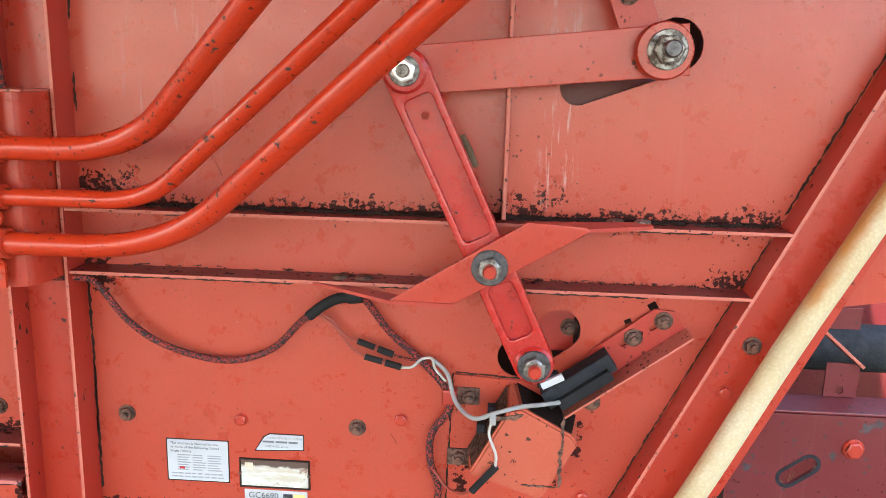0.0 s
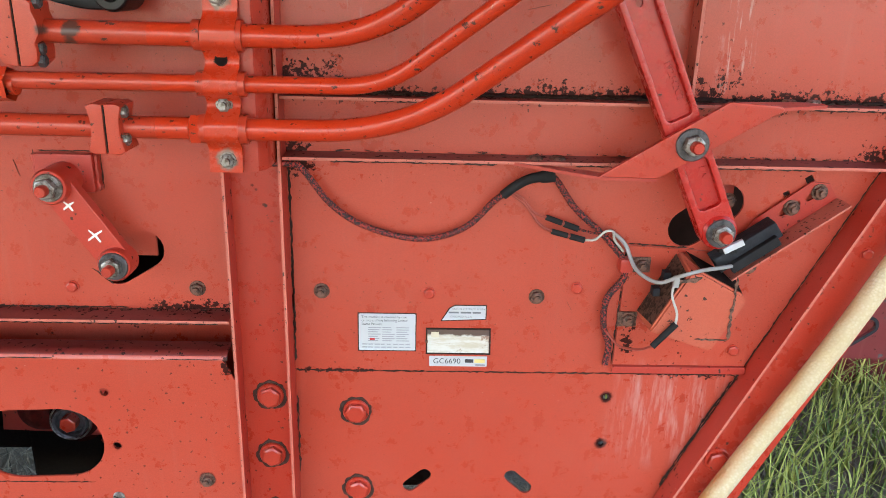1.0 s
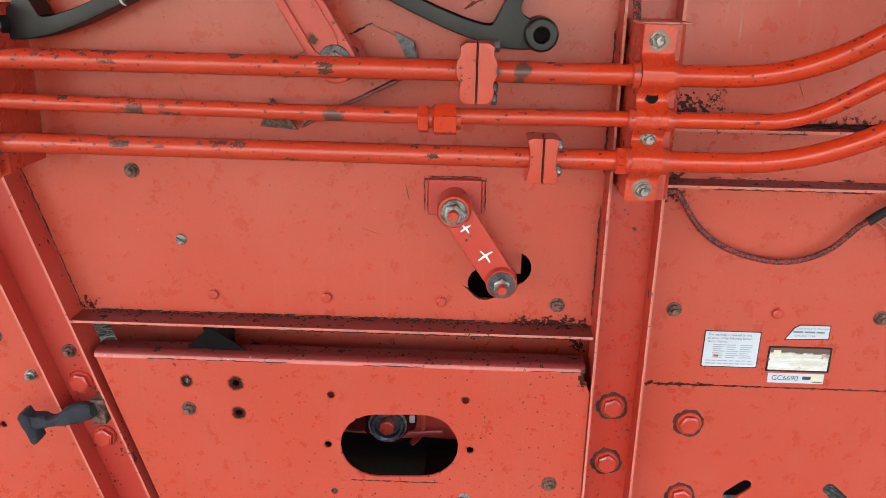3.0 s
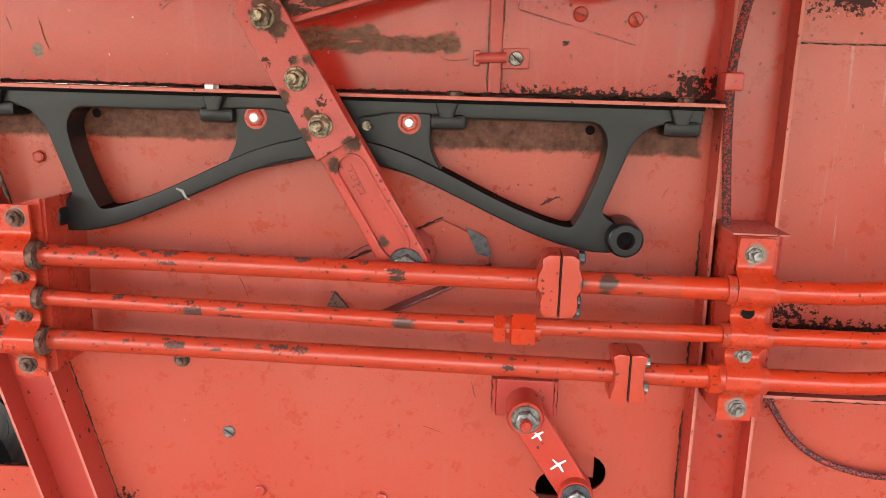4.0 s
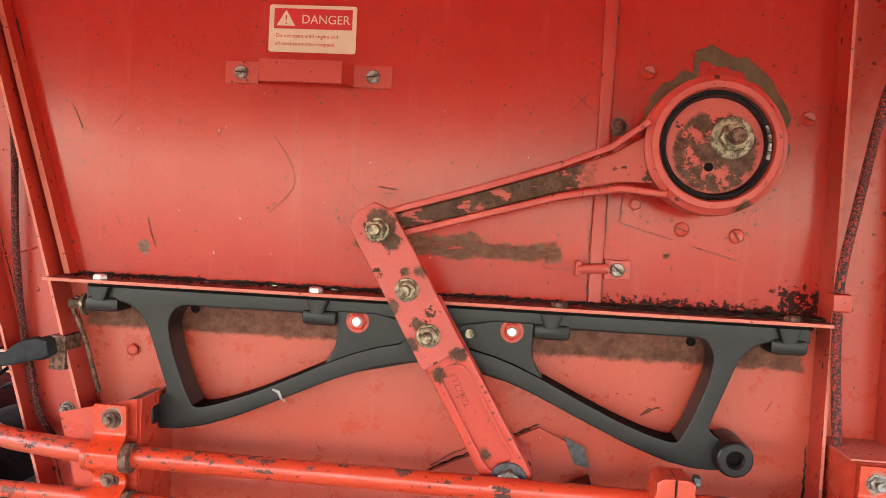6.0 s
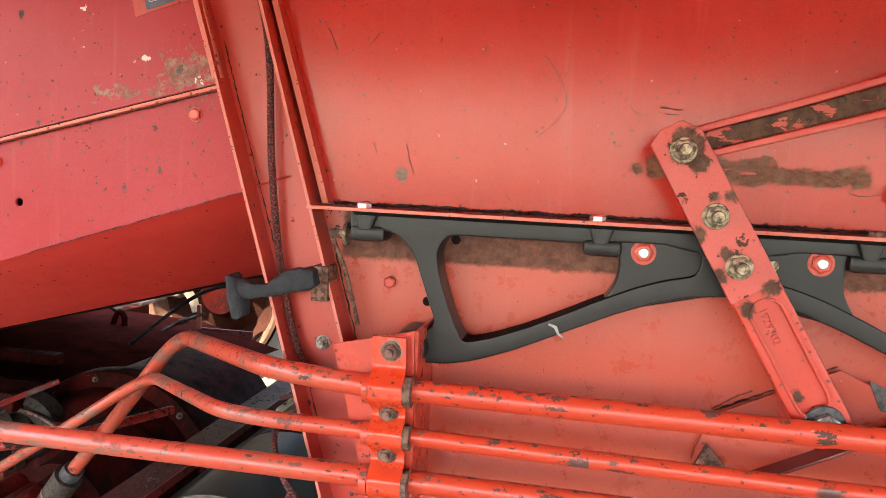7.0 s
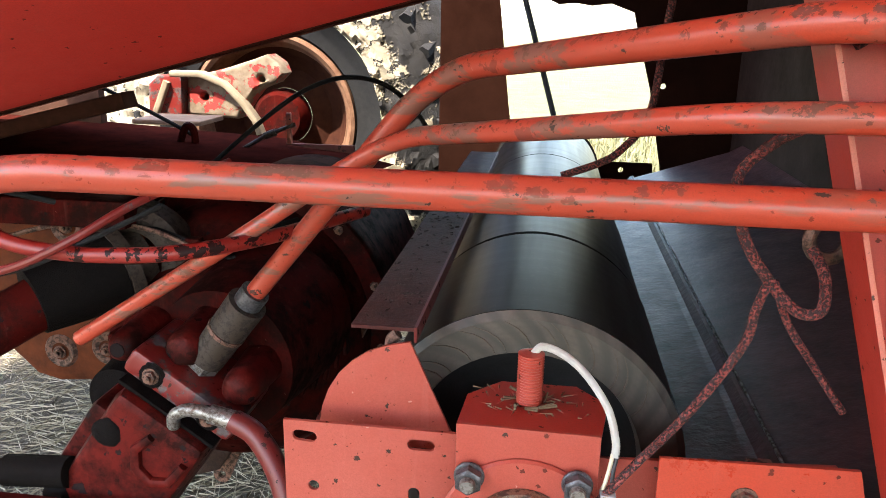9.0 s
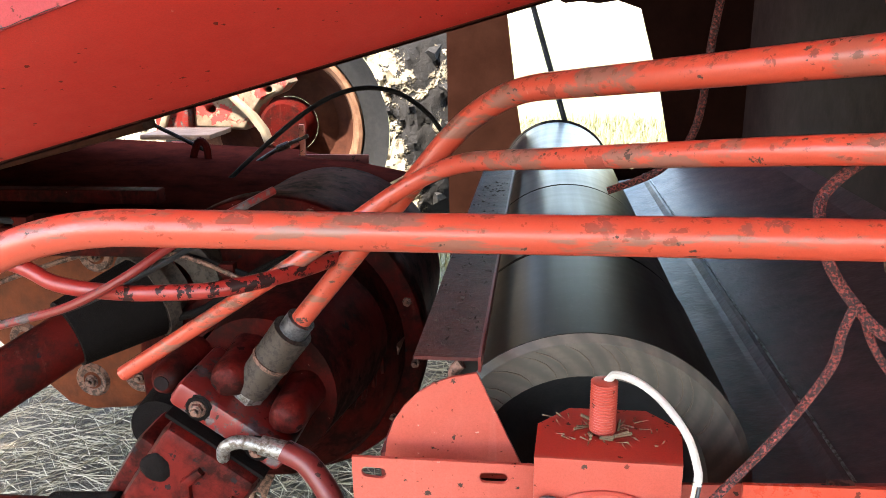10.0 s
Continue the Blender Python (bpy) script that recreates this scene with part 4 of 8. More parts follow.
for kind, x, z in (("dirty", -0.481, 0.686), ("small", -0.328, 0.685), ("dirty", -0.174, 0.682), ("small", -0.117, 0.696), ("small", 0.121, 0.603), ("dirty", 0.124, 0.735)):
    bolt(kind, x, 0.947 if x < 0.1 else 0.943, z, wall_right)
for kind, x, z in (("small", -1.18, 0.688), ("small", -1.006, 0.688), ("small", -0.831, 0.687), ("dirty", -0.656, 0.687), ("dirty", -1.286, 0.879), ("zincscrew", -1.223, 0.775),
                   ("small", -1.466, 1.152)):
    bolt(kind, x, 0.947, z, wall_mid)
# bolt holes: black discs painted as the shade inside
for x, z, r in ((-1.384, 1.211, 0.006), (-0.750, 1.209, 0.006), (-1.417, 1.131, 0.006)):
    part("hole_disc", rod(bmesh.new(), (x, 0.9465, z), (x, 0.9485, z), r, 14), "void", wall_mid, "black disc standing for a round bolt hole")

# upper door trim: sloping seam strip, upright seam strip and lap plate
bm = sheet(bmesh.new(), [(-1.552, 1.249), (-1.544, 1.249), (post_right(TOP) + 0.010, TOP), (post_right(TOP) + 0.002, TOP)], y0=0.925, y1=0.9468)
bmesh.ops.recalc_face_normals(bm, faces=bm.faces)
solo("trim", lit_worn_edge(bm), ["worn", "edge"], "chipped red seam strip along the leaning post", "trim", kind="structure")
bm = bmesh.new()
stroke(bm, [(-0.8715, 1.25), (-0.8715, TOP)], 0.017, 0.941, 0.9468, 0.003)
strip = solo("trim", bm, "worn", "upright red seam strip with chipped paint", "trim", kind="structure")
bolt("dirty", -0.856, 0.943, 1.469, wall_up)
bm = bmesh.new()
stroke(bm, [(0.0035, 0.968), (0.0035, TOP)], 0.005, 0.915, 0.9468, 0.001)
solo("trim", bm, ["edge"], "upright red stiffener flange", "trim", kind="structure")
bm = sheet(bmesh.new(), [(0.007, 0.968), (0.060, 0.968), (0.060, 1.112), (0.066, 1.14), (0.066, TOP), (0.007, TOP)], y0=0.9435, y1=0.9468)
solo("trim", bm, "panel", "upright red lap strip with pale scratches", "trim", kind="structure")

# sloping beam at the rear
beam = thing("beam", "sloping red steel beam with a rolled flange", "beam", (0.10, 0.94, 0.29), kind="structure")
z0, z1 = 0.285, TOP
bm = sheet(bmesh.new(), [(diag(z0), z0), (diag(z0) + 0.0045, z0), (diag(z1) + 0.0045, z1), (diag(z1), z1)], y0=0.905, y1=0.9465)
bmesh.ops.recalc_face_normals(bm, faces=bm.faces)
part("flange", lit_worn_edge(bm), ["worn", "edge"], beam)
part("web", sheet(bmesh.new(), [(diag(z0) + 0.0045, z0), (diag(z0) + 0.118, z0), (diag(z1) + 0.118, z1), (diag(z1) + 0.0045, z1)], y0=0.932, y1=0.936), "frame", beam)
part("flange", sheet(bmesh.new(), [(diag(z0) + 0.118, z0), (diag(z0) + 0.122, z0), (diag(z1) + 0.122, z1), (diag(z1) + 0.118, z1)], y0=0.932, y1=0.985), "frame", beam)
bolt("dirty", 0.310, 0.932, 0.822, beam)
bolt("small", 0.283, 0.932, 0.760, beam)
bolt("big", 0.118, 0.932, 0.423, beam)
bolt("big", 0.074, 0.932, 0.323, beam)

# lower box beam with the oval opening
low_beam = thing("beam", "low red box beam with an oval opening and bolt holes", "beam", (-1.0, 0.93, 0.305), kind="structure")
holes = [capsule((-0.929, 0.452), (-0.856, 0.455), 0.0565, 12)]
for x, z in ((-1.144, 0.503), (-0.998, 0.541), (-1.005, 0.452), (-0.790, 0.539), (-0.781, 0.451), (-0.997, 0.365), (-1.227, 0.501), (-1.145, 0.555), (-1.222, 0.556)):
    holes.append(arc(x, z, 0.0058, n=10))
part("face", sheet(bmesh.new(), [(post_right(0.305) + 0.012, 0.305), (-0.6025, 0.305), (-0.6025, 0.560), (-0.606, 0.566), (-0.608, 0.575), (-0.612, 0.580), (-0.616, 0.592), (post_right(0.592) + 0.012, 0.592)], holes, 0.910, 0.914), "panel", low_beam)
bm = bmesh.new()
prof = [(0.910, 0.592), (0.9115, 0.598), (0.916, 0.6025), (0.924, 0.604), (0.947, 0.604), (0.947, 0.600), (0.925, 0.600), (0.918, 0.598), (0.914, 0.592)]
ends = [[bm.verts.new((x, y, z)) for y, z in prof] for x in (post_right(0.6) + 0.012, -0.612)]
for i in range(len(prof)):
    j = (i + 1) % len(prof)
    bm.faces.new((ends[0][i], ends[0][j], ends[1][j], ends[1][i]))
bm.faces.new(ends[0]), bm.faces.new(ends[1][::-1])
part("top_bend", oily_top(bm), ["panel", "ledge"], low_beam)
part("bottom_flange", box(bmesh.new(), post_right(0.305) + 0.014, -0.607, 0.9145, 0.98, 0.305, 0.309), "worn", low_beam)
for kind, x, z in (("dirty", -0.654, 0.394), ("zincscrew", -0.788, 0.362), ("dirty", -1.222, 0.508)):
    bolt(kind, x, 0.910, z, low_beam)
bm = bmesh.new()
sheet(bm, [(-1.222, 0.604), (-1.194, 0.632), (-1.190, 0.604)], y0=0.928, y1=0.931)
sheet(bm, [(-1.188, 0.604), (-1.194, 0.640), (-1.182, 0.640), (-1.130, 0.604)], y0=0.925, y1=0.928)
solo("gusset", bm, "grease", "small dark triangular gusset behind the low beam", "gusset")

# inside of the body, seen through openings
# near-black backdrop, coloured as the shade seen through openings
solo("wall_7", box(bmesh.new(), -1.20, 0.42, 1.30, 1.32, 0.34, TOP), "dark", "inner wall of the machine body, shade in its colour", "wall", kind="structure")
hub = thing("bearing_hub", "greasy flanged bearing with a red nut inside the body", "bearing", (-0.93, 1.12, 0.37))
bm = lathe(bmesh.new(), [(0.030, 1.085), (0.036, 1.083), (0.040, 1.09), (0.044, 1.098), (0.052, 1.100), (0.052, 1.12)], (-0.930, 0.385), 28)
part("flange", bm, "oily_red", hub)
part("collar", lathe(bmesh.new(), [(0.014, 1.085), (0.022, 1.083), (0.0245, 1.075), (0.028, 1.073), (0.0295, 1.076), (0.0295, 1.10)], (-0.930, 0.385), 28), "oily", hub)
part("carrier_plate", sheet(bmesh.new(), [(-1.06, 0.352), (-0.76, 0.342), (-0.76, 0.52), (-1.0, 0.52), (-1.05, 0.46)], y0=1.106, y1=1.112), "worn", hub, "chipped dark red carrier plate")
part("cast_boss", lathe(bmesh.new(), [(0.0, 1.092), (0.020, 1.092), (0.034, 1.098), (0.040, 1.106)], (-0.992, 0.392), 20), "motor_red", hub)
part("cast_ridge", stroke(bmesh.new(), arc(-0.930, 0.385, 0.066, -50, 40, 12, False), 0.010, 1.096, 1.107, 0.003), "worn", hub)
part("cast_ridge", stroke(bmesh.new(), [(-0.965, 0.362), (-0.90, 0.355), (-0.83, 0.362)], 0.014, 1.094, 1.107, 0.004), "worn", hub)
part("ring", lathe(bmesh.new(), [(0.0315, 1.078), (0.0335, 1.076), (0.0350, 1.079), (0.0350, 1.09)], (-0.930, 0.385), 32), "zinc", hub, "thin bright retaining ring")
for x, z, w, h in ((-0.934, 0.349, 0.030, 0.006), (-0.886, 0.392, 0.010, 0.014), (-0.968, 0.418, 0.008, 0.008)):
    part("bare_clip", box(bmesh.new(), x - w / 2, x + w / 2, 1.088, 1.096, z - h / 2, z + h / 2, 0.002), "bright", hub, "bare bright retaining clip")
part("nut", hexagon(bmesh.new(), (-0.930, 0.385), 0.0145, 1.066, 1.09, 20), "frame", hub)
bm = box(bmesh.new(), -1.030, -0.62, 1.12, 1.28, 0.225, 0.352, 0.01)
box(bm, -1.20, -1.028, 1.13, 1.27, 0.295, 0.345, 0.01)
# black material here stands for shadow on a red member
solo("crossmember", bm, "grease", "red crossmember under the bearing, blackened for shade", "beam")
# flat plates seen through the crank slots
solo("backing_plate", box(bmesh.new(), -0.770, -0.7125, 0.962, 0.966, 0.7300, 0.80), "panel", "red plate showing behind the crank slot", "plate")
bp = solo("backing_plate", box(bmesh.new(), 0.045, 0.100, 0.975, 0.979, 0.79, 0.87), "worn", "chipped red plate showing behind the link slot", "plate")
bolt("dirty", 0.094, 0.975, 0.822, bp)
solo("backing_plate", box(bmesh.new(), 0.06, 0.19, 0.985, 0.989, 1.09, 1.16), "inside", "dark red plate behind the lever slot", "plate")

# ---------------------------------------------------------------- tubes
R1, R2 = 0.0131, 0.0099
TUBE_Y = 0.83


def tube(name, label, path, bends, r, tone):
    ob = thing(name, label, "hydraulic tube", path[0], "hydraulic tubes")
    part("pipe", sweep(bmesh.new(), rounded(path, bends, 10), r, 18), tone, ob)
    return ob


tube_1 = tube("hydraulic_tube", "orange-red steel tube with chipped paint, bent upward and outward",
              [(-0.65, TUBE_Y, 1.043), (-0.400, TUBE_Y, 1.043), (-0.106, 0.592, 1.280), (-0.08, 0.57, 1.70)], [0.085, 0.06], R1, "tube")
tube_2 = tube("hydraulic_tube", "thin orange-red steel tube, bent upward and outward",
              [(-0.65, TUBE_Y, 0.989), (-0.386, TUBE_Y + 0.004, 0.989), (-0.014, 0.637, 1.280), (0.01, 0.62, 1.70)], [0.050, 0.06], R2, "tube")
tube_3 = tube("hydraulic_tube", "orange-red steel tube with bare patches, bent upward and outward",
              [(-0.65, TUBE_Y, 0.937), (-0.363, TUBE_Y, 0.937), (0.061, 0.568, 1.280), (0.085, 0.55, 1.70)], [0.105, 0.06], R1, "tube")
long_1 = tube("hydraulic_tube", "long orange-red tube, scratched bare, dropping into a fitting",
              [(-0.65, TUBE_Y, 1.043), (-1.47, 0.838, 1.047), (-1.59, 0.857, 1.052), (-1.888, 1.188, 0.999), (-2.034, 1.230, 0.825), (-2.129, 1.243, 0.711)], [0.058, 0.043, 0.087, 0.054], R1, "tube_worn")
long_2 = tube("hydraulic_tube", "thin long orange-red tube with a union, bending down into the machine",
              [(-0.65, TUBE_Y, 0.989), (-0.945, 0.828, 0.988), (-1.47, 0.838, 0.994), (-1.632, 0.838, 0.996), (-1.941, 1.185, 0.925), (-2.106, 1.178, 0.810), (-2.351, 1.205, 0.650)],
              [0.05, 0.05, 0.075, 0.080, 0.042], R2, "tube_worn")
long_3 = tube("hydraulic_tube", "long straight orange-red tube, badly scratched, bent at its end",
              [(-0.65, TUBE_Y, 0.937), (-1.31, 0.842, 0.938), (-2.163, 0.840, 0.941), (-2.272, 0.858, 0.892), (-2.34, 0.94, 0.83)], [0.05, 0.075, 0.04], R1, "tube_worn")


def coupling(owner, x, z, outline, flip, spots):
    """A two-part bolted flange coupling round a tube."""
    for s in (-1, 1):
        pts = [(x + s * a, z + b) for a, b in outline]
        half = part("flange_half", sheet(bmesh.new(), pts if s > 0 else pts[::-1], y0=TUBE_Y - 0.0235, y1=TUBE_Y + 0.020, bevel=0.0022), "tube_worn", owner, "painted coupling flange half")
        if s > 0:
            for a, b in spots:
                bm = bmesh.new()
                hexagon(bm, (0, 0), 0.0078, -0.0075, 0, 15)
                bmesh.ops.rotate(bm, verts=bm.verts, cent=(0, 0, 0), matrix=Matrix.Rotation(radians(90), 3, "Z"))
                part("bolt", bm, "oily" if flip else "zinc", half, "", (x + a, TUBE_Y - 0.012, z + b))
    top = max(b for a, b in outline) - 0.002
    part("joint_line", box(bmesh.new(), x - 0.0005, x + 0.0005, TUBE_Y - 0.0232, TUBE_Y + 0.018, z - top, z + top), "soot", owner, "dark joint between the flange halves")


coupling(long_1, -0.788, 1.043, [(0.0008, 0.036), (0.014, 0.036), (0.021, 0.031), (0.0205, 0.022), (0.0245, 0.012), (0.0260, -0.001), (0.0200, -0.012), (0.0215, -0.019), (0.0205, -0.031), (0.014, -0.037), (0.0008, -0.037)], True, ((0.018, -0.018), (0.018, -0.031), (0.020, 0.032)))
coupling(long_3, -0.703, 0.938, [(0.0008, 0.028), (0.013, 0.029), (0.020, 0.026), (0.0175, 0.015), (0.0165, 0.006), (0.0165, -0.006), (0.0185, -0.016), (0.021, -0.026), (0.014, -0.030), (0.0008, -0.029)], False, ((0.0165, 0.019), (0.0165, -0.013)))
for x0, x1, r in ((-0.860, -0.847, 0.0180), (-0.841, -0.812, 0.0205)):
    bm = bmesh.new()
    hexagon(bm, (0, 0), r, x0, x1, 18, 0.002)
    bmesh.ops.rotate(bm, verts=bm.verts, cent=(0, 0, 0), matrix=Matrix.Rotation(radians(-90), 3, "Z"))
    part("union_nut", bm, "tube", long_2, "painted hexagonal union nut", (0, TUBE_Y, 0.9835))
for x0, x1, r in ((-0.846, -0.841, 0.0115), (-0.812, -0.806, 0.0125)):
    part("union_neck", rod(bmesh.new(), (x0, TUBE_Y, 0.9835), (x1, TUBE_Y, 0.9835), r, 18), "tube", long_2)
bm = bmesh.new()
hexagon(bm, (0, 0), 0.0185, -0.612, -0.598, 10, 0.002)
bmesh.ops.rotate(bm, verts=bm.verts, cent=(0, 0, 0), matrix=Matrix.Rotation(radians(-90), 3, "Z"))
part("union_nut", bm, "tube", tube_3, "", (0, TUBE_Y, 0.936))


def clamp(x, zs, bolts, z0, z1, side, label, hole=None):
    """A wavy strap that holds three tubes on a bracket."""
    ob = thing("pipe_clamp", label, "pipe clamp", (x, 0.86, z0), "pipe clamps")
    bm = bmesh.new()
    steps, front, back = 90, [], []
    half = 0.0195
    for i in range(steps + 1):
        z = z0 + (z1 - z0) * i / steps
        y = 0.832
        for zc, r in zs:
            d = abs(z - zc) / (r + 0.0085)
            if d < 1.25:
                lift = (r + 0.0065) * (0.5 + 0.5 * math.cos(math.pi * min(1.0, max(0.0, (d - 0.25)))))
                y = min(y, 0.832 - lift)
        sway = side * 0.0055 * (0.5 - (z - z0) / (z1 - z0))
        front.append([bm.verts.new((x + sway + s * half, y, z)) for s in (-1, 1)])
        back.append([bm.verts.new((x + sway + s * half, y + 0.004, z)) for s in (-1, 1)])
    for i in range(steps):
        bm.faces.new((front[i][0], front[i][1], front[i + 1][1], front[i + 1][0]))
        bm.faces.new((back[i][1], back[i][0], back[i + 1][0], back[i + 1][1]))
        for s in (0, 1):
            bm.faces.new((front[i][s], front[i + 1][s], back[i + 1][s], back[i][s]))
    bm.faces.new((front[0][0], back[0][0], back[0][1], front[0][1])), bm.faces.new((front[-1][0], front[-1][1], back[-1][1], back[-1][0]))
    part("strap", bm, "strap", ob)
    for zc, r in zs:
        for s in (-1, 1):
            xx = x + s * (half + 0.0035)
            bm = bmesh.new()
            rod(bm, (xx - 0.005, TUBE_Y, zc), (xx + 0.004, TUBE_Y, zc), r + 0.0042, 20)
            part("bushing", bm, "rusty" if s > 0 and side > 0 else "tube_worn", ob, "grimy rubber-lined bushing")
    for zb in bolts:
        bolt("dirty" if side > 0 else "zinc", x, 0.832, zb, ob)
    if hole:
        part("bolt_hole", lathe(bmesh.new(), [(0.0, 0.8312), (0.0055, 0.8312), (0.0075, 0.8304)], (x, hole), 14), "void", ob, "black disc standing for an empty bolt hole")
    return ob


clamp_r = clamp(-0.572, [(1.043, R1), (0.989, R2), (0.937, R1)], [1.084, 0.965, 0.899], 0.884, 1.102, -1, "orange-red wavy pipe clamp with zinc bolts on the upright post", 1.016)
clamp_l = clamp(-1.433, [(1.047, R1), (0.994, R2), (0.939, R1)], [1.091, 1.020, 0.972, 0.908], 0.892, 1.107, 1, "orange-red wavy pipe clamp with rusty bolts on the leaning post")
br = thing("clamp_bracket", "red bent bracket standing off the upright post", "bracket", (-0.565, 0.905, 0.88))
bm = bmesh.new()
prof = [(-0.592, 0.940), (-0.592, 0.860), (-0.588, 0.846), (-0.552, 0.846), (-0.540, 0.850), (-0.533, 0.860), (-0.530, 0.876), (-0.530, 0.940)]
rows = [[bm.verts.new((x, y, z)) for x, y in prof] for z in (0.882, 1.102)]
for i in range(len(prof)):
    j = (i + 1) % len(prof)
    bm.faces.new((rows[0][i], rows[0][j], rows[1][j], rows[1][i]))
bm.faces.new(rows[0]), bm.faces.new(rows[1][::-1])
part("body", bm, "frame", br)
part("lip", box(bmesh.new(), -0.593, -0.529, 0.848, 0.940, 1.1025, 1.1045), "edge", br)
br = thing("clamp_bracket", "red bent plate bracket on the leaning post", "bracket", (-1.45, 0.905, 0.88))
part("plate", sheet(bmesh.new(), [(-1.506, 1.090), (-1.410, 1.113), (-1.404, 0.895), (-1.45, 0.880)], y0=0.846, y1=0.850), "frame", br)
part("side", box(bmesh.new(), -1.410, -1.406, 0.8505, 0.940, 0.896, 1.112), "frame", br)

# ---------------------------------------------------------------- black hanger casting
hanger = thing("hanger_casting", "black enamelled cast-iron hanger frame bolted under the shelf", "casting", (-1.066, 0.92, 1.06))
CX = -1.066
YF, YB = 0.897, 0.938


def arch_z(x):
    return 1.081 + 0.101 * (0.5 + 0.5 * math.cos(math.pi * min(1, abs(x - CX) / 0.335)))


def soft_loop(points, radii, steps=5):
    """A closed outline in x and z with its corners rounded."""
    out, n = [], len(points)
    for k in range(n):
        a, b, c = (Vector(points[(k + d) % n]) for d in (-1, 0, 1))
        r = min(radii[k], (a - b).length * 0.48, (c - b).length * 0.48)
        if r < 0.0008:
            out.append(tuple(b))
            continue
        p, q = b + (a - b).normalized() * r, b + (c - b).normalized() * r
        out += [tuple(p * (1 - u) ** 2 + b * 2 * u * (1 - u) + q * u * u) for u in (i / steps for i in range(steps + 1))]
    return out


def mirror(points):
    return [(2 * CX - x, z) for x, z in points][::-1]


low_line = [(CX + d, arch_z(CX + d) - 0.0115 - 0.006 * max(0.0, (d - 0.22) / 0.1)) for d in (0.0, 0.04, 0.08, 0.12, 0.16, 0.20, 0.24, 0.28, 0.315)]
right_side = low_line + [(CX + 0.345, 1.0640), (CX + 0.372, 1.0700), (CX + 0.374, 1.0960), (CX + 0.345, 1.1020), (CX + 0.330, 1.1120), (CX + 0.3475, 1.160), (CX + 0.362, 1.200), (CX + 0.384, 1.2200), (CX + 0.440, 1.2210), (CX + 0.440, 1.2425)]
right_radii = [0.012] * len(low_line) + [0.010, 0.010, 0.010, 0.012, 0.012, 0.015, 0.020, 0.020, 0.004, 0.003]
left_side = mirror(right_side[1:])
outline = soft_loop(right_side + left_side, right_radii + right_radii[1:][::-1])
high_line = [(CX + d, arch_z(CX + d) + 0.0125 - 0.004 * max(0.0, (d - 0.1) / 0.2)) for d in (0.034, 0.07, 0.10, 0.14, 0.18, 0.22, 0.26, 0.285)]
window = soft_loop(high_line + [(CX + 0.297, 1.0945), (CX + 0.310, 1.120), (CX + 0.3275, 1.168), (CX + 0.333, 1.200), (CX + 0.321, 1.2205), (CX + 0.135, 1.2205), (CX + 0.122, 1.2245), (CX + 0.070, 1.2245), (CX + 0.050, 1.2195), (CX + 0.030, 1.2180)],
                   [0.010] + [0.010] * 7 + [0.010, 0.012, 0.016, 0.016, 0.012, 0.006, 0.006, 0.008, 0.008, 0.010])
bm = sheet(bmesh.new(), outline, [window, mirror(window)], YF, YB, 0.0024)
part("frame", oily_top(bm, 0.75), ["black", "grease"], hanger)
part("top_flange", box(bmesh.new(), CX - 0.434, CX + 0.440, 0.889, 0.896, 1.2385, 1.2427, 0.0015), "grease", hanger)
for s in (-1, 1):
    bm = lathe(bmesh.new(), [(0.0085, 0.935), (0.0085, 0.8800), (0.0110, 0.8765), (0.0185, 0.8765), (0.0205, 0.8780), (0.0218, 0.8820), (0.0218, 0.935)], (CX + s * 0.3585, 1.0845), 36)
    part("eye", bm, "black", hanger)
    part("bore", rod(bmesh.new(), (CX + s * 0.3585, 0.89, 1.0845), (CX + s * 0.3585, 0.893, 1.0845), 0.0087, 16), "void", hanger)
    ear = [(CX + s * 0.012, 1.170), (CX + s * 0.154, 1.136), (CX + s * 0.134, 1.158), (CX + s * 0.122, 1.178), (CX + s * 0.119, 1.198), (CX + s * 0.124, 1.223), (CX + s * 0.10, 1.234), (CX + s * 0.012, 1.234)]
    ear = soft_loop(ear, [0.002, 0.004, 0.012, 0.012, 0.012, 0.004, 0.004, 0.002])
    part("ear", sheet(bmesh.new(), ear if s > 0 else ear[::-1], y0=0.9035, y1=0.935, bevel=0.003), "black", hanger)
    bolt("whitecap", CX + s * 0.0945, 0.9035, 1.214, hanger, "bolt", None, "red-painted bolt with a bright bare tip")
for x in (-1.482, -1.205, -0.922, -0.648):
    bm = box(bmesh.new(), x - 0.024, x + 0.020, 0.893, 0.936, 1.207, 1.226, 0.006)
    part("lug", bm, "black", hanger)
    bm = bmesh.new()
    stroke(bm, [(x - 0.004, 1.2385), (x - 0.004, 1.222)], [0.028, 0.016], 0.888, 0.90, 0.003)
    part("rib", bm, "black", hanger)

# ---------------------------------------------------------------- swinging arm and eccentric rod
arm = thing("swing_arm", "worn red swing arm: flat plate bolted to a recessed casting", "lever", (-0.976, 0.88, 1.048))
top, mid, bot = Vector((-1.132, 1.329)), Vector((-1.060, 1.190)), Vector((-0.967, 1.049))
way = (bot - top).normalized()
side = Vector((-way.y, way.x))


def along(p, d, s):
    q = p + way * d + side * s
    return (q.x, q.y)


plate = [along(top, -0.029, -0.012), along(top, -0.020, -0.027), along(top, 0.168, -0.029), along(top, 0.166, 0.026), along(top, -0.010, 0.026), along(top, -0.029, 0.012)]
part("plate", sheet(bmesh.new(), plate, y0=0.846, y1=0.853, bevel=0.0012), "cast_worn", arm, "pink-red flat bar with bare steel patches")
wid = 0.0265
outline = [along(top, 0.10, -wid), along(top, 0.10, wid)]
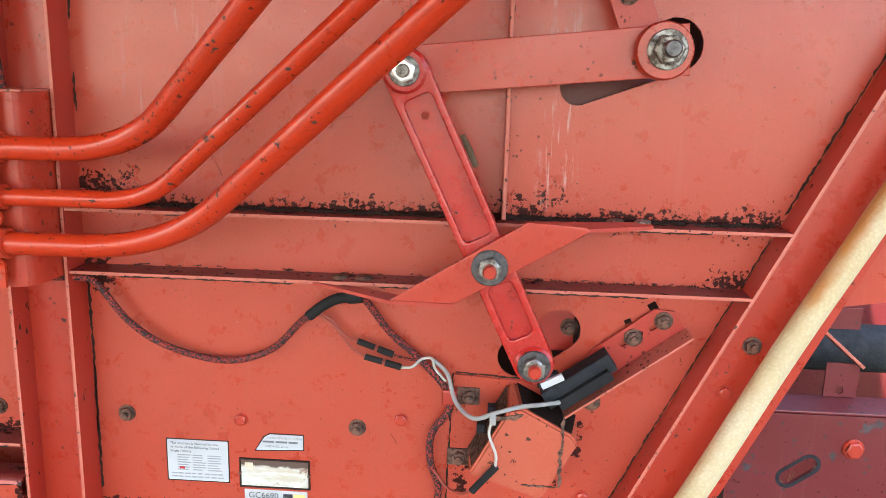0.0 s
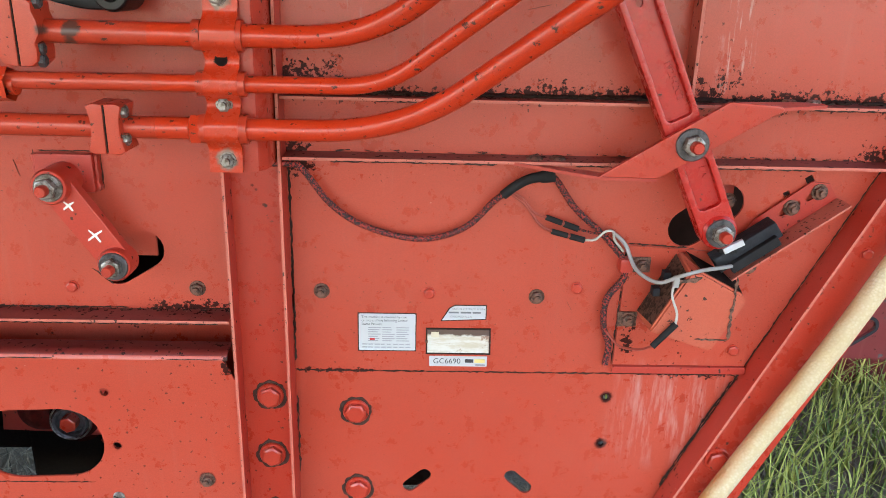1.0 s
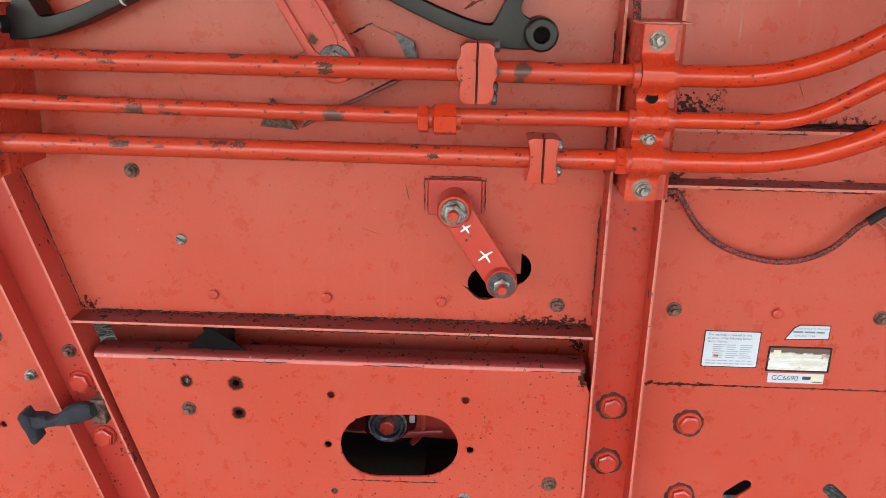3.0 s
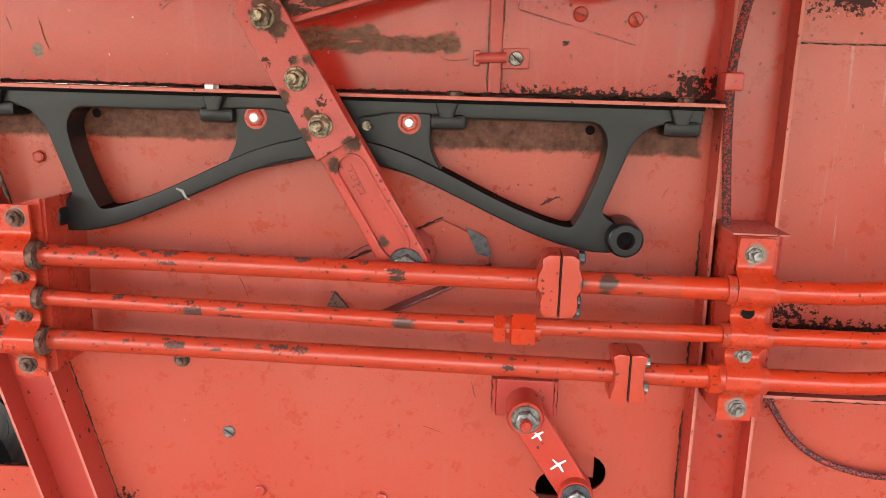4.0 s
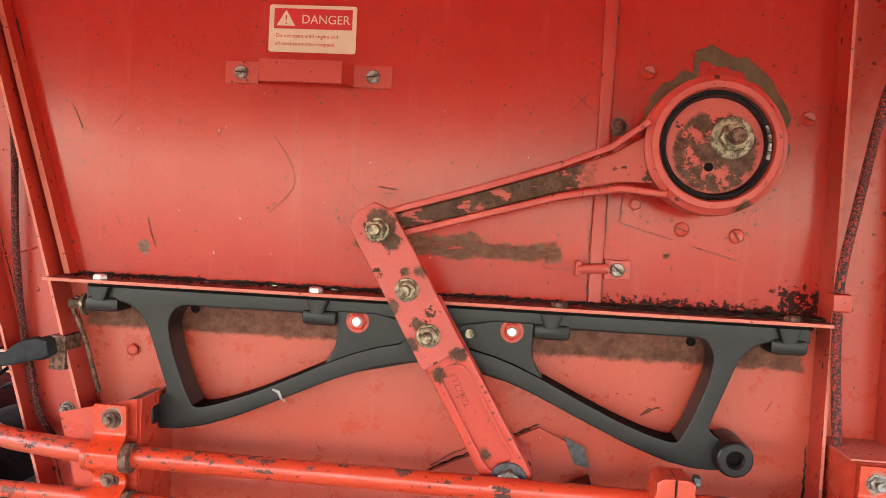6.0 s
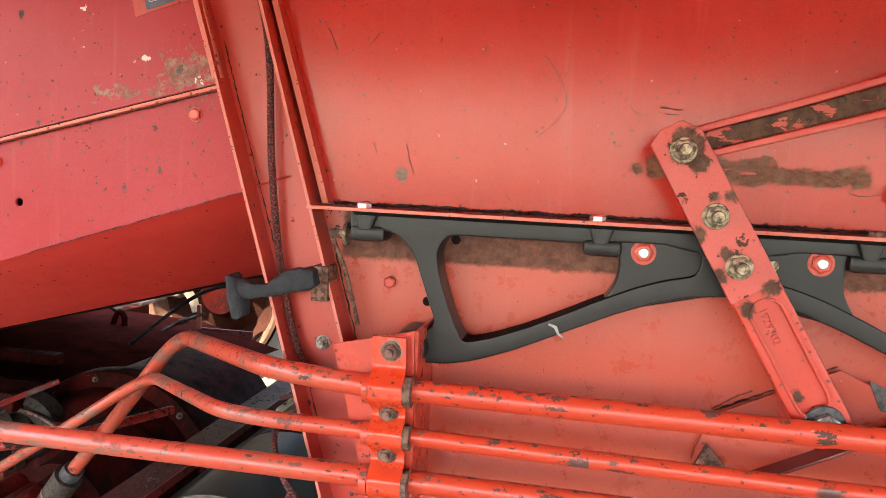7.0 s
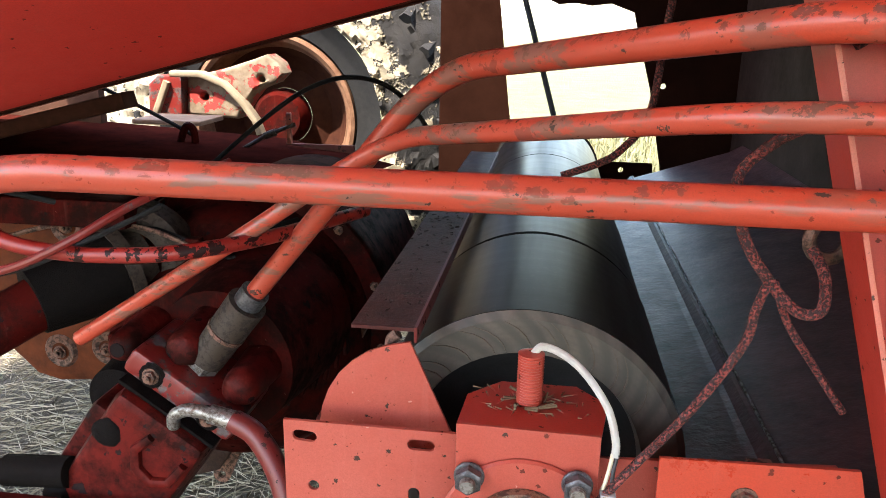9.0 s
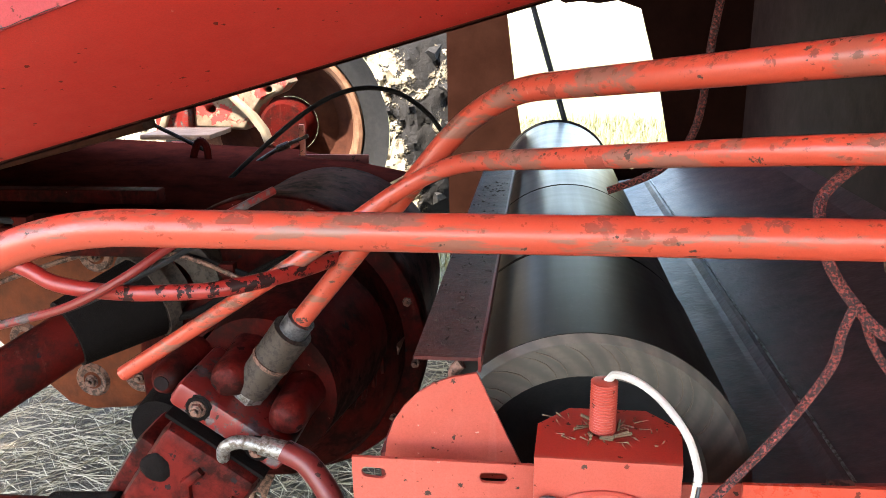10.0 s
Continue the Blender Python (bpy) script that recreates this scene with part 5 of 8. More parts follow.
tip = math.degrees(math.atan2(way.y, way.x))
outline += arc(bot.x, bot.y, 0.0275, tip + 90, tip - 90, 14, False)
slot = capsule(along(top, 0.195, 0), along(top, 0.297, 0), 0.0155)
part("casting", sheet(bmesh.new(), outline, [slot], 0.8535, 0.872, 0.0030), "cast_arm", arm, "red cast arm with a long rounded recess")
part("recess", sheet(bmesh.new(), slot, y0=0.8575, y1=0.868), "cast_arm", arm)
rim = capsule(along(top, 0.195, 0), along(top, 0.297, 0), 0.0185)
part("recess_rim", sheet(bmesh.new(), rim, [slot], 0.8515, 0.8535, 0.0006), "cast_arm", arm)
words("cast_number", "1929302", 0.012, -1.042, 0.8567, 1.165, "cast_arm", arm, depth=0.0012, tilt=62)
for p, w in ((top, "brassy"), (Vector((-1.0945, 1.262)), "brassy"), (Vector((-1.067, 1.2105)), "brassy")):
    big_nut(arm, p.x, 0.846, p.y, 0.0120, 0.0140, 0.009, w, "brassy", 10, "brassy")
big_nut(arm, bot.x, 0.8535, bot.y, 0.0145, 0.021, 0.006, "zinc", "oily", 25, "zinc")

ecc = thing("eccentric_rod", "worn red connecting rod with a round eccentric bearing", "connecting rod", (-0.757, 0.88, 1.40))
EC = (-0.757, 1.443)
rodline = [(-1.118, 1.337), (-1.02, 1.366), (-0.93, 1.394), (-0.865, 1.413), (-0.82, 1.426)]
part("web", stroke(bmesh.new(), rodline, [0.020, 0.022, 0.024, 0.034, 0.058], 0.866, 0.878, 0.002), "web", ecc, "bare greasy web of the rod")
for s in (-1, 1):
    wds = [0.014, 0.015, 0.017, 0.024, 0.042]
    ln = []
    for k, (x, z) in enumerate(rodline):
        a, b = rodline[max(k - 1, 0)], rodline[min(k + 1, 4)]
        t = Vector((b[0] - a[0], b[1] - a[1])).normalized()
        ln.append((x - t.y * s * wds[k], z + t.x * s * wds[k]))
    part("flange", stroke(bmesh.new(), ln, 0.0075, 0.857, 0.884, 0.002), "cast_worn", ecc)
part("ring", lathe(bmesh.new(), [(0.0615, 0.895), (0.0615, 0.859), (0.064, 0.855), (0.071, 0.855), (0.073, 0.859), (0.078, 0.862), (0.079, 0.868), (0.079, 0.895)], EC, 56), "cast_worn", ecc)
part("seal", lathe(bmesh.new(), [(0.062, 0.864), (0.0605, 0.8585), (0.0585, 0.8605), (0.0565, 0.8580), (0.055, 0.860), (0.054, 0.868)], EC, 56), "seal", ecc, "shiny black rubber seal")
part("hub", lathe(bmesh.new(), [(0.054, 0.869), (0.0535, 0.866), (0.0, 0.865)], EC, 48), "cast_worn", ecc, "red hub plate rubbed to bare steel")
part("oil_hole", rod(bmesh.new(), (-0.7625, 0.8635, 1.4185), (-0.7625, 0.866, 1.4185), 0.005, 14), "void", ecc)
big_nut(ecc, -0.7390, 0.865, 1.4520, 0.0165, 0.024, 0.010, "brassy", "brassy", 5, "rusty")
clip = bmesh.new()
for a in range(-14, 26, 10):
    c, s_ = math.cos(radians(a)), math.sin(radians(a))
    rod(clip, (EC[0] + 0.0575 * c, 0.8575, EC[1] + 0.0575 * s_), (EC[0] + 0.0575 * math.cos(radians(a + 8)), 0.8575, EC[1] + 0.0575 * math.sin(radians(a + 8))), 0.0022, 8)
part("retainer", clip, "zinc", ecc, "bright retaining clip")
cover = thing("bearing_plate", "thin red mounting plate behind the eccentric", "plate", (-0.75, 0.944, 1.31))
part("plate", sheet(bmesh.new(), [(-0.832, 1.552), (-0.846, 1.352), (-0.702, 1.313), (-0.615, 1.499), (-0.66, 1.552)], y0=0.9435, y1=0.9465), "door", cover)
for x, z in ((-0.822, 1.537), (-0.630, 1.488), (-0.771, 1.347)):
    bolt("screw", x, 0.9435, z, cover, "screw", random.uniform(-30, 30))
bolt("small", -0.829, 0.9435, 1.375, cover)
bolt("screw", -0.705, 0.9435, 1.342, cover, "rivet")
bm = lathe(bmesh.new(), [(0.083, 0.9432), (0.0865, 0.9415), (0.098, 0.9425), (0.101, 0.9434)], (-0.752, 1.468), 90)
for v in list(bm.verts):
    a = math.degrees(math.atan2(v.co.z - 1.468, v.co.x + 0.752))
    if v.co.y > 0.942:
        k = 1 + 0.10 * noise.noise(v.co * 70)
        v.co.x, v.co.z = -0.752 + (v.co.x + 0.752) * k, 1.468 + (v.co.z - 1.468) * k
    if not -30 < a < 100:
        v.co.x, v.co.z = -0.752 + (v.co.x + 0.752) * 0.75, 1.468 + (v.co.z - 1.468) * 0.75
part("grease_smear", bm, "chaff", cover, "dried grease and dust round the bearing")
foot = thing("pivot_plate", "red bent pivot plate under the swing arm, bare at a corner", "plate", (-0.97, 0.94, 0.955))
part("plate", sheet(bmesh.new(), [(-1.068, 1.022), (-0.930, 1.090), (-0.877, 1.066), (-0.868, 1.036), (-1.022, 0.958), (-1.085, 0.968)], y0=0.936, y1=0.940), "panel", foot)
part("lip", stroke(bmesh.new(), [(-0.866, 1.034), (-1.024, 0.956)], 0.004, 0.905, 0.940, 0.001), "inside", foot)
part("bare_corner", sheet(bmesh.new(), [(-0.900, 1.082), (-0.874, 1.070), (-0.866, 1.044), (-0.885, 1.048)], y0=0.9345, y1=0.9358), "oily", foot, "bare scraped steel corner")
part("boss", lathe(bmesh.new(), [(0.0, 0.874), (0.026, 0.874), (0.029, 0.88), (0.029, 0.936)], (bot.x, bot.y), 28), "cast_worn", foot)
part("wedge", sheet(bmesh.new(), [(-1.070, 0.990), (-1.052, 0.970), (-1.036, 0.947), (-1.088, 0.951)], y0=0.9295, y1=0.9355), "rusty", foot, "rubbed bare wedge")

# door hardware
handle = thing("grab_handle", "red painted strap handle held by two slotted screws", "handle", (-1.25, 0.945, 1.505))
prof = [(-1.355, 0.9435), (-1.312, 0.9435), (-1.303, 0.918), (-1.198, 0.918), (-1.188, 0.9435), (-1.139, 0.9435)]
bm = bmesh.new()
front = [[bm.verts.new((x, y, z)) for z in (1.505, 1.5325)] for x, y in prof]
back = [[bm.verts.new((x, y + 0.003, z)) for z in (1.505, 1.5325)] for x, y in prof]
for i in range(len(prof) - 1):
    bm.faces.new((front[i][0], front[i + 1][0], front[i + 1][1], front[i][1]))
    bm.faces.new((back[i + 1][0], back[i][0], back[i][1], back[i + 1][1]))
    for s in (0, 1):
        bm.faces.new((front[i][s], back[i][s], back[i + 1][s], front[i + 1][s]))
for e in (0, -1):
    bm.faces.new((front[e][0], front[e][1], back[e][1], back[e][0]))
part("strap", bm, "worn", handle)
for x in (-1.334, -1.163):
    bolt("zincscrew", x, 0.9435, 1.519, handle, "screw", random.uniform(-40, 40))
latch = thing("door_latch", "small red hinge latch on the door seam", "latch", (-0.865, 0.94, 1.28))
part("plate", box(bmesh.new(), -0.862, -0.830, 0.9385, 0.9465, 1.281, 1.305, 0.001), "worn", latch)
part("barrel", rod(bmesh.new(), (-0.895, 0.936, 1.292), (-0.858, 0.936, 1.294), 0.0062, 14), "cast_worn", latch)
part("knuckle", box(bmesh.new(), -0.898, -0.890, 0.932, 0.9465, 1.283, 1.302, 0.002), "worn", latch)
bolt("zincscrew", -0.846, 0.9385, 1.293, latch, "screw")

# ---------------------------------------------------------------- crank arm with chalk crosses
crank = thing("crank_arm", "red crank arm with two white painted crosses", "crank", (-0.775, 0.90, 0.74))
pa, pb = (-0.814, 0.847), (-0.744, 0.742)
part("base_plate", box(bmesh.new(), -0.852, -0.776, 0.932, 0.9465, 0.828, 0.880, 0.002), "worn", crank)
for x in (-0.8545, -0.7735):
    bead = [(x + 0.001 * math.sin(k * 2.3), 0.830 + 0.006 * k) for k in range(9)]
    part("weld", stroke(bmesh.new(), bead, [0.005 + 0.0014 * math.sin(k * 1.9) for k in range(9)], 0.937, 0.9465, 0.002), "worn", crank, "painted weld bead")
part("arm", sheet(bmesh.new(), capsule(pa, pb, 0.022, 12, 0.021), y0=0.896, y1=0.912, bevel=0.002), "cast_arm", crank)
for p, r in ((pa, 0.0235), (pb, 0.0225)):
    part("boss", lathe(bmesh.new(), [(0.0, 0.884), (r - 0.002, 0.884), (r, 0.887), (r, 0.932 if p is pa else 0.915)], p, 28), "cast_arm", crank)
big_nut(crank, pa[0], 0.884, pa[1], 0.0140, 0.0185, 0.008, "zinc", "zinc", 12, "frame")
big_nut(crank, pb[0], 0.884, pb[1], 0.0130, 0.0190, 0.010, "zinc", "oily", 30, "frame")
for (x, z), s in (((-0.797, 0.820), 0.007), ((-0.768, 0.780), 0.0095)):
    bm = bmesh.new()
    stroke(bm, [(x - s, z - s * 0.7), (x, z + 0.001), (x + s, z + s * 0.75)], [0.0022, 0.0034, 0.0020], 0.8950, 0.8958, 0.0003)
    stroke(bm, [(x - s * 0.8, z + s * 0.8), (x + 0.001, z), (x + s * 0.7, z - s * 0.9)], [0.0018, 0.0034, 0.0022], 0.8944, 0.8949, 0.0002)
    part("paint_mark", bm, "chalk", crank, "white painted cross")

# scratches, chips and marks on the side
MARKS = (
    (wall_up, 0.9463, ((-1.288, 1.438), (-1.272, 1.418), (-1.261, 1.396), (-1.260, 1.377), (-1.275, 1.356), (-1.292, 1.341)), 0.0013),
    (wall_up, 0.9463, ((-1.358, 1.447), (-1.361, 1.437)), 0.0018), (wall_up, 0.9463, ((-1.452, 1.326), (-1.447, 1.305), (-1.441, 1.290)), 0.0020),
    (wall_up, 0.9463, ((-1.150, 1.381), (-1.126, 1.379)), 0.0026), (wall_up, 0.9463, ((-1.145, 1.374), (-1.128, 1.373)), 0.0018),
    (wall_up, 0.9463, ((-1.185, 1.383), (-1.178, 1.375), (-1.168, 1.371)), 0.0009), (wall_up, 0.9463, ((-1.495, 1.328), (-1.490, 1.314)), 0.0018),
    (wall_up, 0.9463, ((-1.503, 1.446), (-1.491, 1.462)), 0.0010), (wall_up, 0.9463, ((-1.558, 1.466), (-1.545, 1.440)), 0.0030), (wall_up, 0.9463, ((-0.912, 1.488), (-0.890, 1.512)), 0.0012), (wall_up, 0.9463, ((-0.912, 1.510), (-0.888, 1.490)), 0.0012),
    (wall_up, 0.9463, ((-0.938, 1.292), (-0.925, 1.289), (-0.905, 1.291)), 0.0014), (wall_mid, 0.9463, ((-0.806, 1.113), (-0.796, 1.119), (-0.782, 1.124)), 0.0065),
    (wall_mid, 0.9463, ((-1.216, 1.048), (-1.211, 1.036)), 0.0010), (wall_mid, 0.9463, ((-1.203, 1.002), (-1.196, 0.988), (-1.190, 0.972)), 0.0010), (wall_mid, 0.9463, ((-1.065, 1.028), (-1.040, 1.045), (-1.020, 1.055)), 0.0030),
    (wall_mid, 0.9463, ((-0.655, 1.128), (-0.648, 1.140)), 0.0015), (wall_mid, 0.9463, ((-0.98, 0.905), (-0.972, 0.893)), 0.0014), (wall_mid, 0.9463, ((-0.886, 0.868), (-0.880, 0.846)), 0.0022), (wall_mid, 0.9463, ((-0.950, 0.800), (-0.925, 0.792)), 0.0010),
    (wall_right, 0.9463, ((-0.21, 1.075), (-0.18, 1.082)), 0.0010), (wall_right, 0.9463, ((-0.350, 1.022), (-0.342, 1.005)), 0.0014), (wall_right, 0.9463, ((-0.13, 0.675), (-0.122, 0.662)), 0.0014),
)
for owner, y, line, width in MARKS:
    pts = [(p[0] + random.uniform(-1, 1) * width * 0.2, p[2] + random.uniform(-1, 1) * width * 0.2) for p in curvy([(x, 0, z) for x, z in line])]
    part("scratch", stroke(bmesh.new(), pts, [width * random.uniform(0.25, 0.80) for _ in pts], y, 0.9469, 0.0001), "scratch", owner)
part("chip", stroke(bmesh.new(), [(-1.262, 1.124), (-1.254, 1.121), (-1.250, 1.113), (-1.245, 1.110)], [0.002, 0.004, 0.003, 0.002], 0.8962, 0.8968, 0.0002), "wire_grey", hanger, "grey chip in the enamel")
part("spring_pin", rod(bmesh.new(), (-1.022, 0.904, 1.208), (-1.022, 0.893, 1.209), 0.0055, 12), "brassy", hanger)

# ---------------------------------------------------------------- linkage at the rear
link = thing("cast_link", "bright red cast link arm with raised numbers and two recesses", "link", (0.045, 0.88, 0.80))
la, lm, lb = Vector((-0.110, 1.135)), Vector((-0.011, 0.925)), Vector((0.044, 0.809))
lw = (lb - la).normalized()
ls = Vector((-lw.y, lw.x))


def on_link(d, s):
    q = la + lw * d + ls * s
    return (q.x, q.y)


full = (lb - la).length
ang = math.degrees(math.atan2(lw.y, lw.x))
body = arc(la.x, la.y, 0.0255, ang + 90, ang + 270, 12, False) + [on_link(0.20, -0.024), on_link(0.27, -0.024)] + arc(lb.x, lb.y, 0.0235, ang - 90, ang + 90, 12, False) + [on_link(0.27, 0.024), on_link(0.20, 0.024)]


def soft_slot(d0, d1, w, c=0.006):
    return [on_link(d0 + c, -w), on_link(d1 - c, -w), on_link(d1 - c * 0.3, -w + c * 0.3), on_link(d1, -w + c), on_link(d1, w - c), on_link(d1 - c * 0.3, w - c * 0.3), on_link(d1 - c, w),
            on_link(d0 + c, w), on_link(d0 + c * 0.3, w - c * 0.3), on_link(d0, w - c), on_link(d0, -w + c), on_link(d0 + c * 0.3, -w + c * 0.3)]


s1, s2 = soft_slot(0.030, 0.200, 0.0165), soft_slot(0.258, 0.325, 0.0150)
part("casting", sheet(bmesh.new(), body, [s1, s2], 0.866, 0.892, 0.0022), "cast", link)
part("web", sheet(bmesh.new(), s1, [arc(*on_link(0.052, 0), 0.0048, n=12)], 0.875, 0.882), "cast", link)
part("web", sheet(bmesh.new(), s2, y0=0.874, y1=0.882), "cast", link)
for p, r in ((la, 0.0245), (lb, 0.0225)):
    part("boss", lathe(bmesh.new(), [(0.0, 0.8615), (r - 0.003, 0.8615), (r, 0.8645), (r, 0.894)], (p.x, p.y), 28), "cast", link)
words("cast_number", "192342C2", 0.0125, *[(on_link(0.128, 0.0045)[0]), 0.8748, on_link(0.128, 0.0045)[1]], "cast", link, depth=0.0016, tilt=63)
words("cast_mark", "2 A", 0.0115, on_link(0.268, 0.004)[0], 0.8738, on_link(0.268, 0.004)[1], "cast", link, depth=0.0014, tilt=63)
big_nut(link, la.x, 0.8615, la.y, 0.0130, 0.0165, 0.004, "bright", "zinc", 20, "zinc")
big_nut(link, lb.x, 0.8615, lb.y, 0.0135, 0.0190, 0.009, "zinc", "oily", 25, "frame")
solo("rubber_flap", box(bmesh.new(), 0.050, 0.074, 0.872, 0.886, 0.778, 0.797, 0.001), "rubber", "small black magnet block under the link nut", "magnet")
bm = stroke(bmesh.new(), [(0.0545, 0.7825), (0.0785, 0.7955)], 0.0085, 0.866, 0.8715, 0.001)
solo("reflector", bm, "white", "small white strip on the magnet block", "strip")
bm = stroke(bmesh.new(), [(-0.048, 1.066), (-0.040, 1.050), (-0.032, 1.030)], [0.005, 0.008, 0.009], 0.902, 0.912, 0.002)
solo("twig", bm, "chaff", "dry stalk caught behind the link", "stalk")

lever = thing("lever_bar", "flat red lever bar with a round boss and zinc nut", "lever", (0.168, 0.90, 1.11))
part("bar", sheet(bmesh.new(), [(-0.105, 1.163), (0.193, 1.193), (0.198, 1.138), (-0.098, 1.110)], y0=0.893, y1=0.903, bevel=0.0012), "frame", lever)
part("boss", lathe(bmesh.new(), [(0.0, 0.877), (0.029, 0.877), (0.031, 0.880), (0.031, 0.893)], (0.166, 1.163), 32), "frame", lever)
big_nut(lever, 0.168, 0.877, 1.164, 0.0165, 0.0215, 0.012, "zinc", "zinc", 5, "oily")
strut = thing("strut", "red flat strut reaching up from the lever", "strut", (0.14, 0.91, 1.19))
part("bar", sheet(bmesh.new(), [(0.060, 1.34), (0.108, 1.35), (0.165, 1.190), (0.120, 1.186)], y0=0.905, y1=0.913, bevel=0.001), "worn", strut)
bolt("dirty", 0.128, 0.905, 1.222, strut)

pivot = thing("pivot_bracket", "orange-red diagonal bracket plate bolted across the rails", "bracket", (0.0, 0.88, 0.88))
out = [(-0.123, 0.8825), (-0.049, 0.8815), (0.097, 0.969), (0.092, 0.974), (0.029, 0.9775)]
part("plate", sheet(bmesh.new(), out, y0=0.852, y1=0.858, bevel=0.0012), "frame", pivot)
for a, b, c, d in (((-0.123, 0.852, 0.8825), (-0.050, 0.852, 0.8815), (-0.19, 0.915, 0.8825), (-0.24, 0.915, 0.8875)), ((0.029, 0.858, 0.9775), (0.095, 0.858, 0.971), (0.175, 0.905, 0.969), (0.175, 0.93, 0.969))):
    bm = bmesh.new()
    vs = [bm.verts.new(p) for p in (a, b, c, d)]
    low = [bm.verts.new((p[0], p[1], p[2] - 0.004)) for p in (a, b, c, d)]
    bm.faces.new(vs), bm.faces.new(low[::-1])
    for i in range(4):
        bm.faces.new((vs[i], vs[(i + 1) % 4], low[(i + 1) % 4], low[i]))
    part("foot", bm, "worn", pivot)
big_nut(pivot, lm.x, 0.852, lm.y, 0.0135, 0.0205, 0.010, "zinc", "oily", 15, "frame")

# ---------------------------------------------------------------- speed sensor, box and wiring
base = thing("sensor_bracket", "slotted red angle bracket holding a black sensor bar", "bracket", (0.15, 0.94, 0.72))
part("leg", sheet(bmesh.new(), [(0.122, 0.806), (0.192, 0.860), (0.216, 0.858), (0.230, 0.838), (0.098, 0.737), (0.082, 0.745)],
                  [capsule((0.156, 0.815), (0.176, 0.829), 0.0045), capsule((0.190, 0.837), (0.208, 0.850), 0.0045)], 0.940, 0.943), "worn", base)
part("flange", stroke(bmesh.new(), [(0.087, 0.727), (0.233, 0.836)], 0.003, 0.905, 0.943, 0.0008), "edge", base)
bolt("dirty", 0.204, 0.940, 0.846, base)
bolt("dirty", 0.169, 0.940, 0.823, base)
sensor = thing("sensor", "black rubber sensor bar with a grey lead", "sensor", (0.10, 0.92, 0.75))
part("body", stroke(bmesh.new(), [(0.064, 0.748), (0.140, 0.803)], 0.024, 0.903, 0.930, 0.003), "oldrubber", sensor)
part("cap", stroke(bmesh.new(), [(0.080, 0.747), (0.138, 0.790)], 0.014, 0.893, 0.902, 0.002), "rubber", sensor)
part("lead", sweep(bmesh.new(), curvy([(0.080, 0.896, 0.752), (0.055, 0.874, 0.757), (0.030, 0.873, 0.753), (0.003, 0.874, 0.744), (-0.023, 0.882, 0.732), (-0.046, 0.910, 0.740), (-0.058, 0.930, 0.768), (-0.076, 0.932, 0.785)]), 0.0027, 10),
     "wire_grey", sensor, "grey insulated lead")
plate = plate_sensor = thing("sensor_plate", "thin square red cover plate on the panel", "plate", (0.045, 0.944, 0.57))
part("plate", sheet(bmesh.new(), [(-0.050, 0.763), (0.136, 0.752), (0.142, 0.577), (-0.055, 0.577)], y0=0.943, y1=0.9465), "panel", plate)
part("lower_lip", box(bmesh.new(), -0.056, 0.142, 0.937, 0.9465, 0.5655, 0.5765, 0.001), "worn", plate)
for x, z in ((-0.030, 0.736), (-0.041, 0.652)):
    part("tab", box(bmesh.new(), x - 0.015, x + 0.013, 0.9395, 0.9428, z - 0.012, z + 0.011, 0.001), "rusty", plate)
    bolt("dirty", x, 0.9395, z, plate)
sbox = thing("junction_box", "tilted orange-red metal junction box with rusty edges", "box", (0.04, 0.92, 0.60))
c, a = Vector((0.0420, 0.0, 0.6910)), radians(-28)


def boxpt(u, w, y):
    return (c.x + u * math.cos(a) - w * math.sin(a), y, c.z + u * math.sin(a) + w * math.cos(a))


bm = bmesh.new()
f = [bm.verts.new(boxpt(u, w, 0.880)) for u, w in ((-0.046, -0.060), (0.046, -0.044), (0.047, 0.040), (0.035, 0.047), (-0.034, 0.047), (-0.046, 0.038))]
b = [bm.verts.new(boxpt(u, w, 0.942)) for u, w in ((-0.050, -0.060), (0.048, -0.044), (0.050, 0.046), (0.044, 0.052), (-0.044, 0.052), (-0.050, 0.046))]
bm.faces.new(f), bm.faces.new(b[::-1])
for i in range(6):
    bm.faces.new((f[i], f[(i + 1) % 6], b[(i + 1) % 6], b[i]))
bmesh.ops.bevel(bm, geom=list(bm.edges), offset=0.003, segments=2, affect="EDGES")
part("case", bm, "boxpaint", sbox)
bm = bmesh.new()
v = [bm.verts.new(boxpt(u, w, y)) for u, w, y in ((-0.033, 0.0485, 0.884), (0.034, 0.0485, 0.884), (0.043, 0.0535, 0.938), (-0.043, 0.0535, 0.938))]
bm.faces.new(v)
bmesh.ops.solidify(bm, geom=list(bm.faces), thickness=0.0015)
part("side_plate", bm, "soot", sbox, "grimy black upper side")
bm = bmesh.new()
v = [bm.verts.new(boxpt(u, w, y)) for u, w, y in ((-0.0475, -0.050, 0.884), (-0.0475, 0.034, 0.884), (-0.0520, 0.044, 0.938), (-0.0520, -0.055, 0.938))]
bm.faces.new(v)
bmesh.ops.solidify(bm, geom=list(bm.faces), thickness=0.0015)
part("connector_face", bm, "rusty", sbox, "rusty end face with terminals")
for u, w in ((-0.056, 0.015), (-0.056, -0.012)):
    p = boxpt(u, w, 0.915)
    part("terminal", box(bmesh.new(), p[0] - 0.006, p[0] + 0.004, 0.908, 0.922, p[2] - 0.006, p[2] + 0.006, 0.001), "oldrubber", sbox)

loom = thing("wiring_harness", "braided black and red wiring loom hanging in a loop", "wiring", (-0.34, 0.93, 0.60))
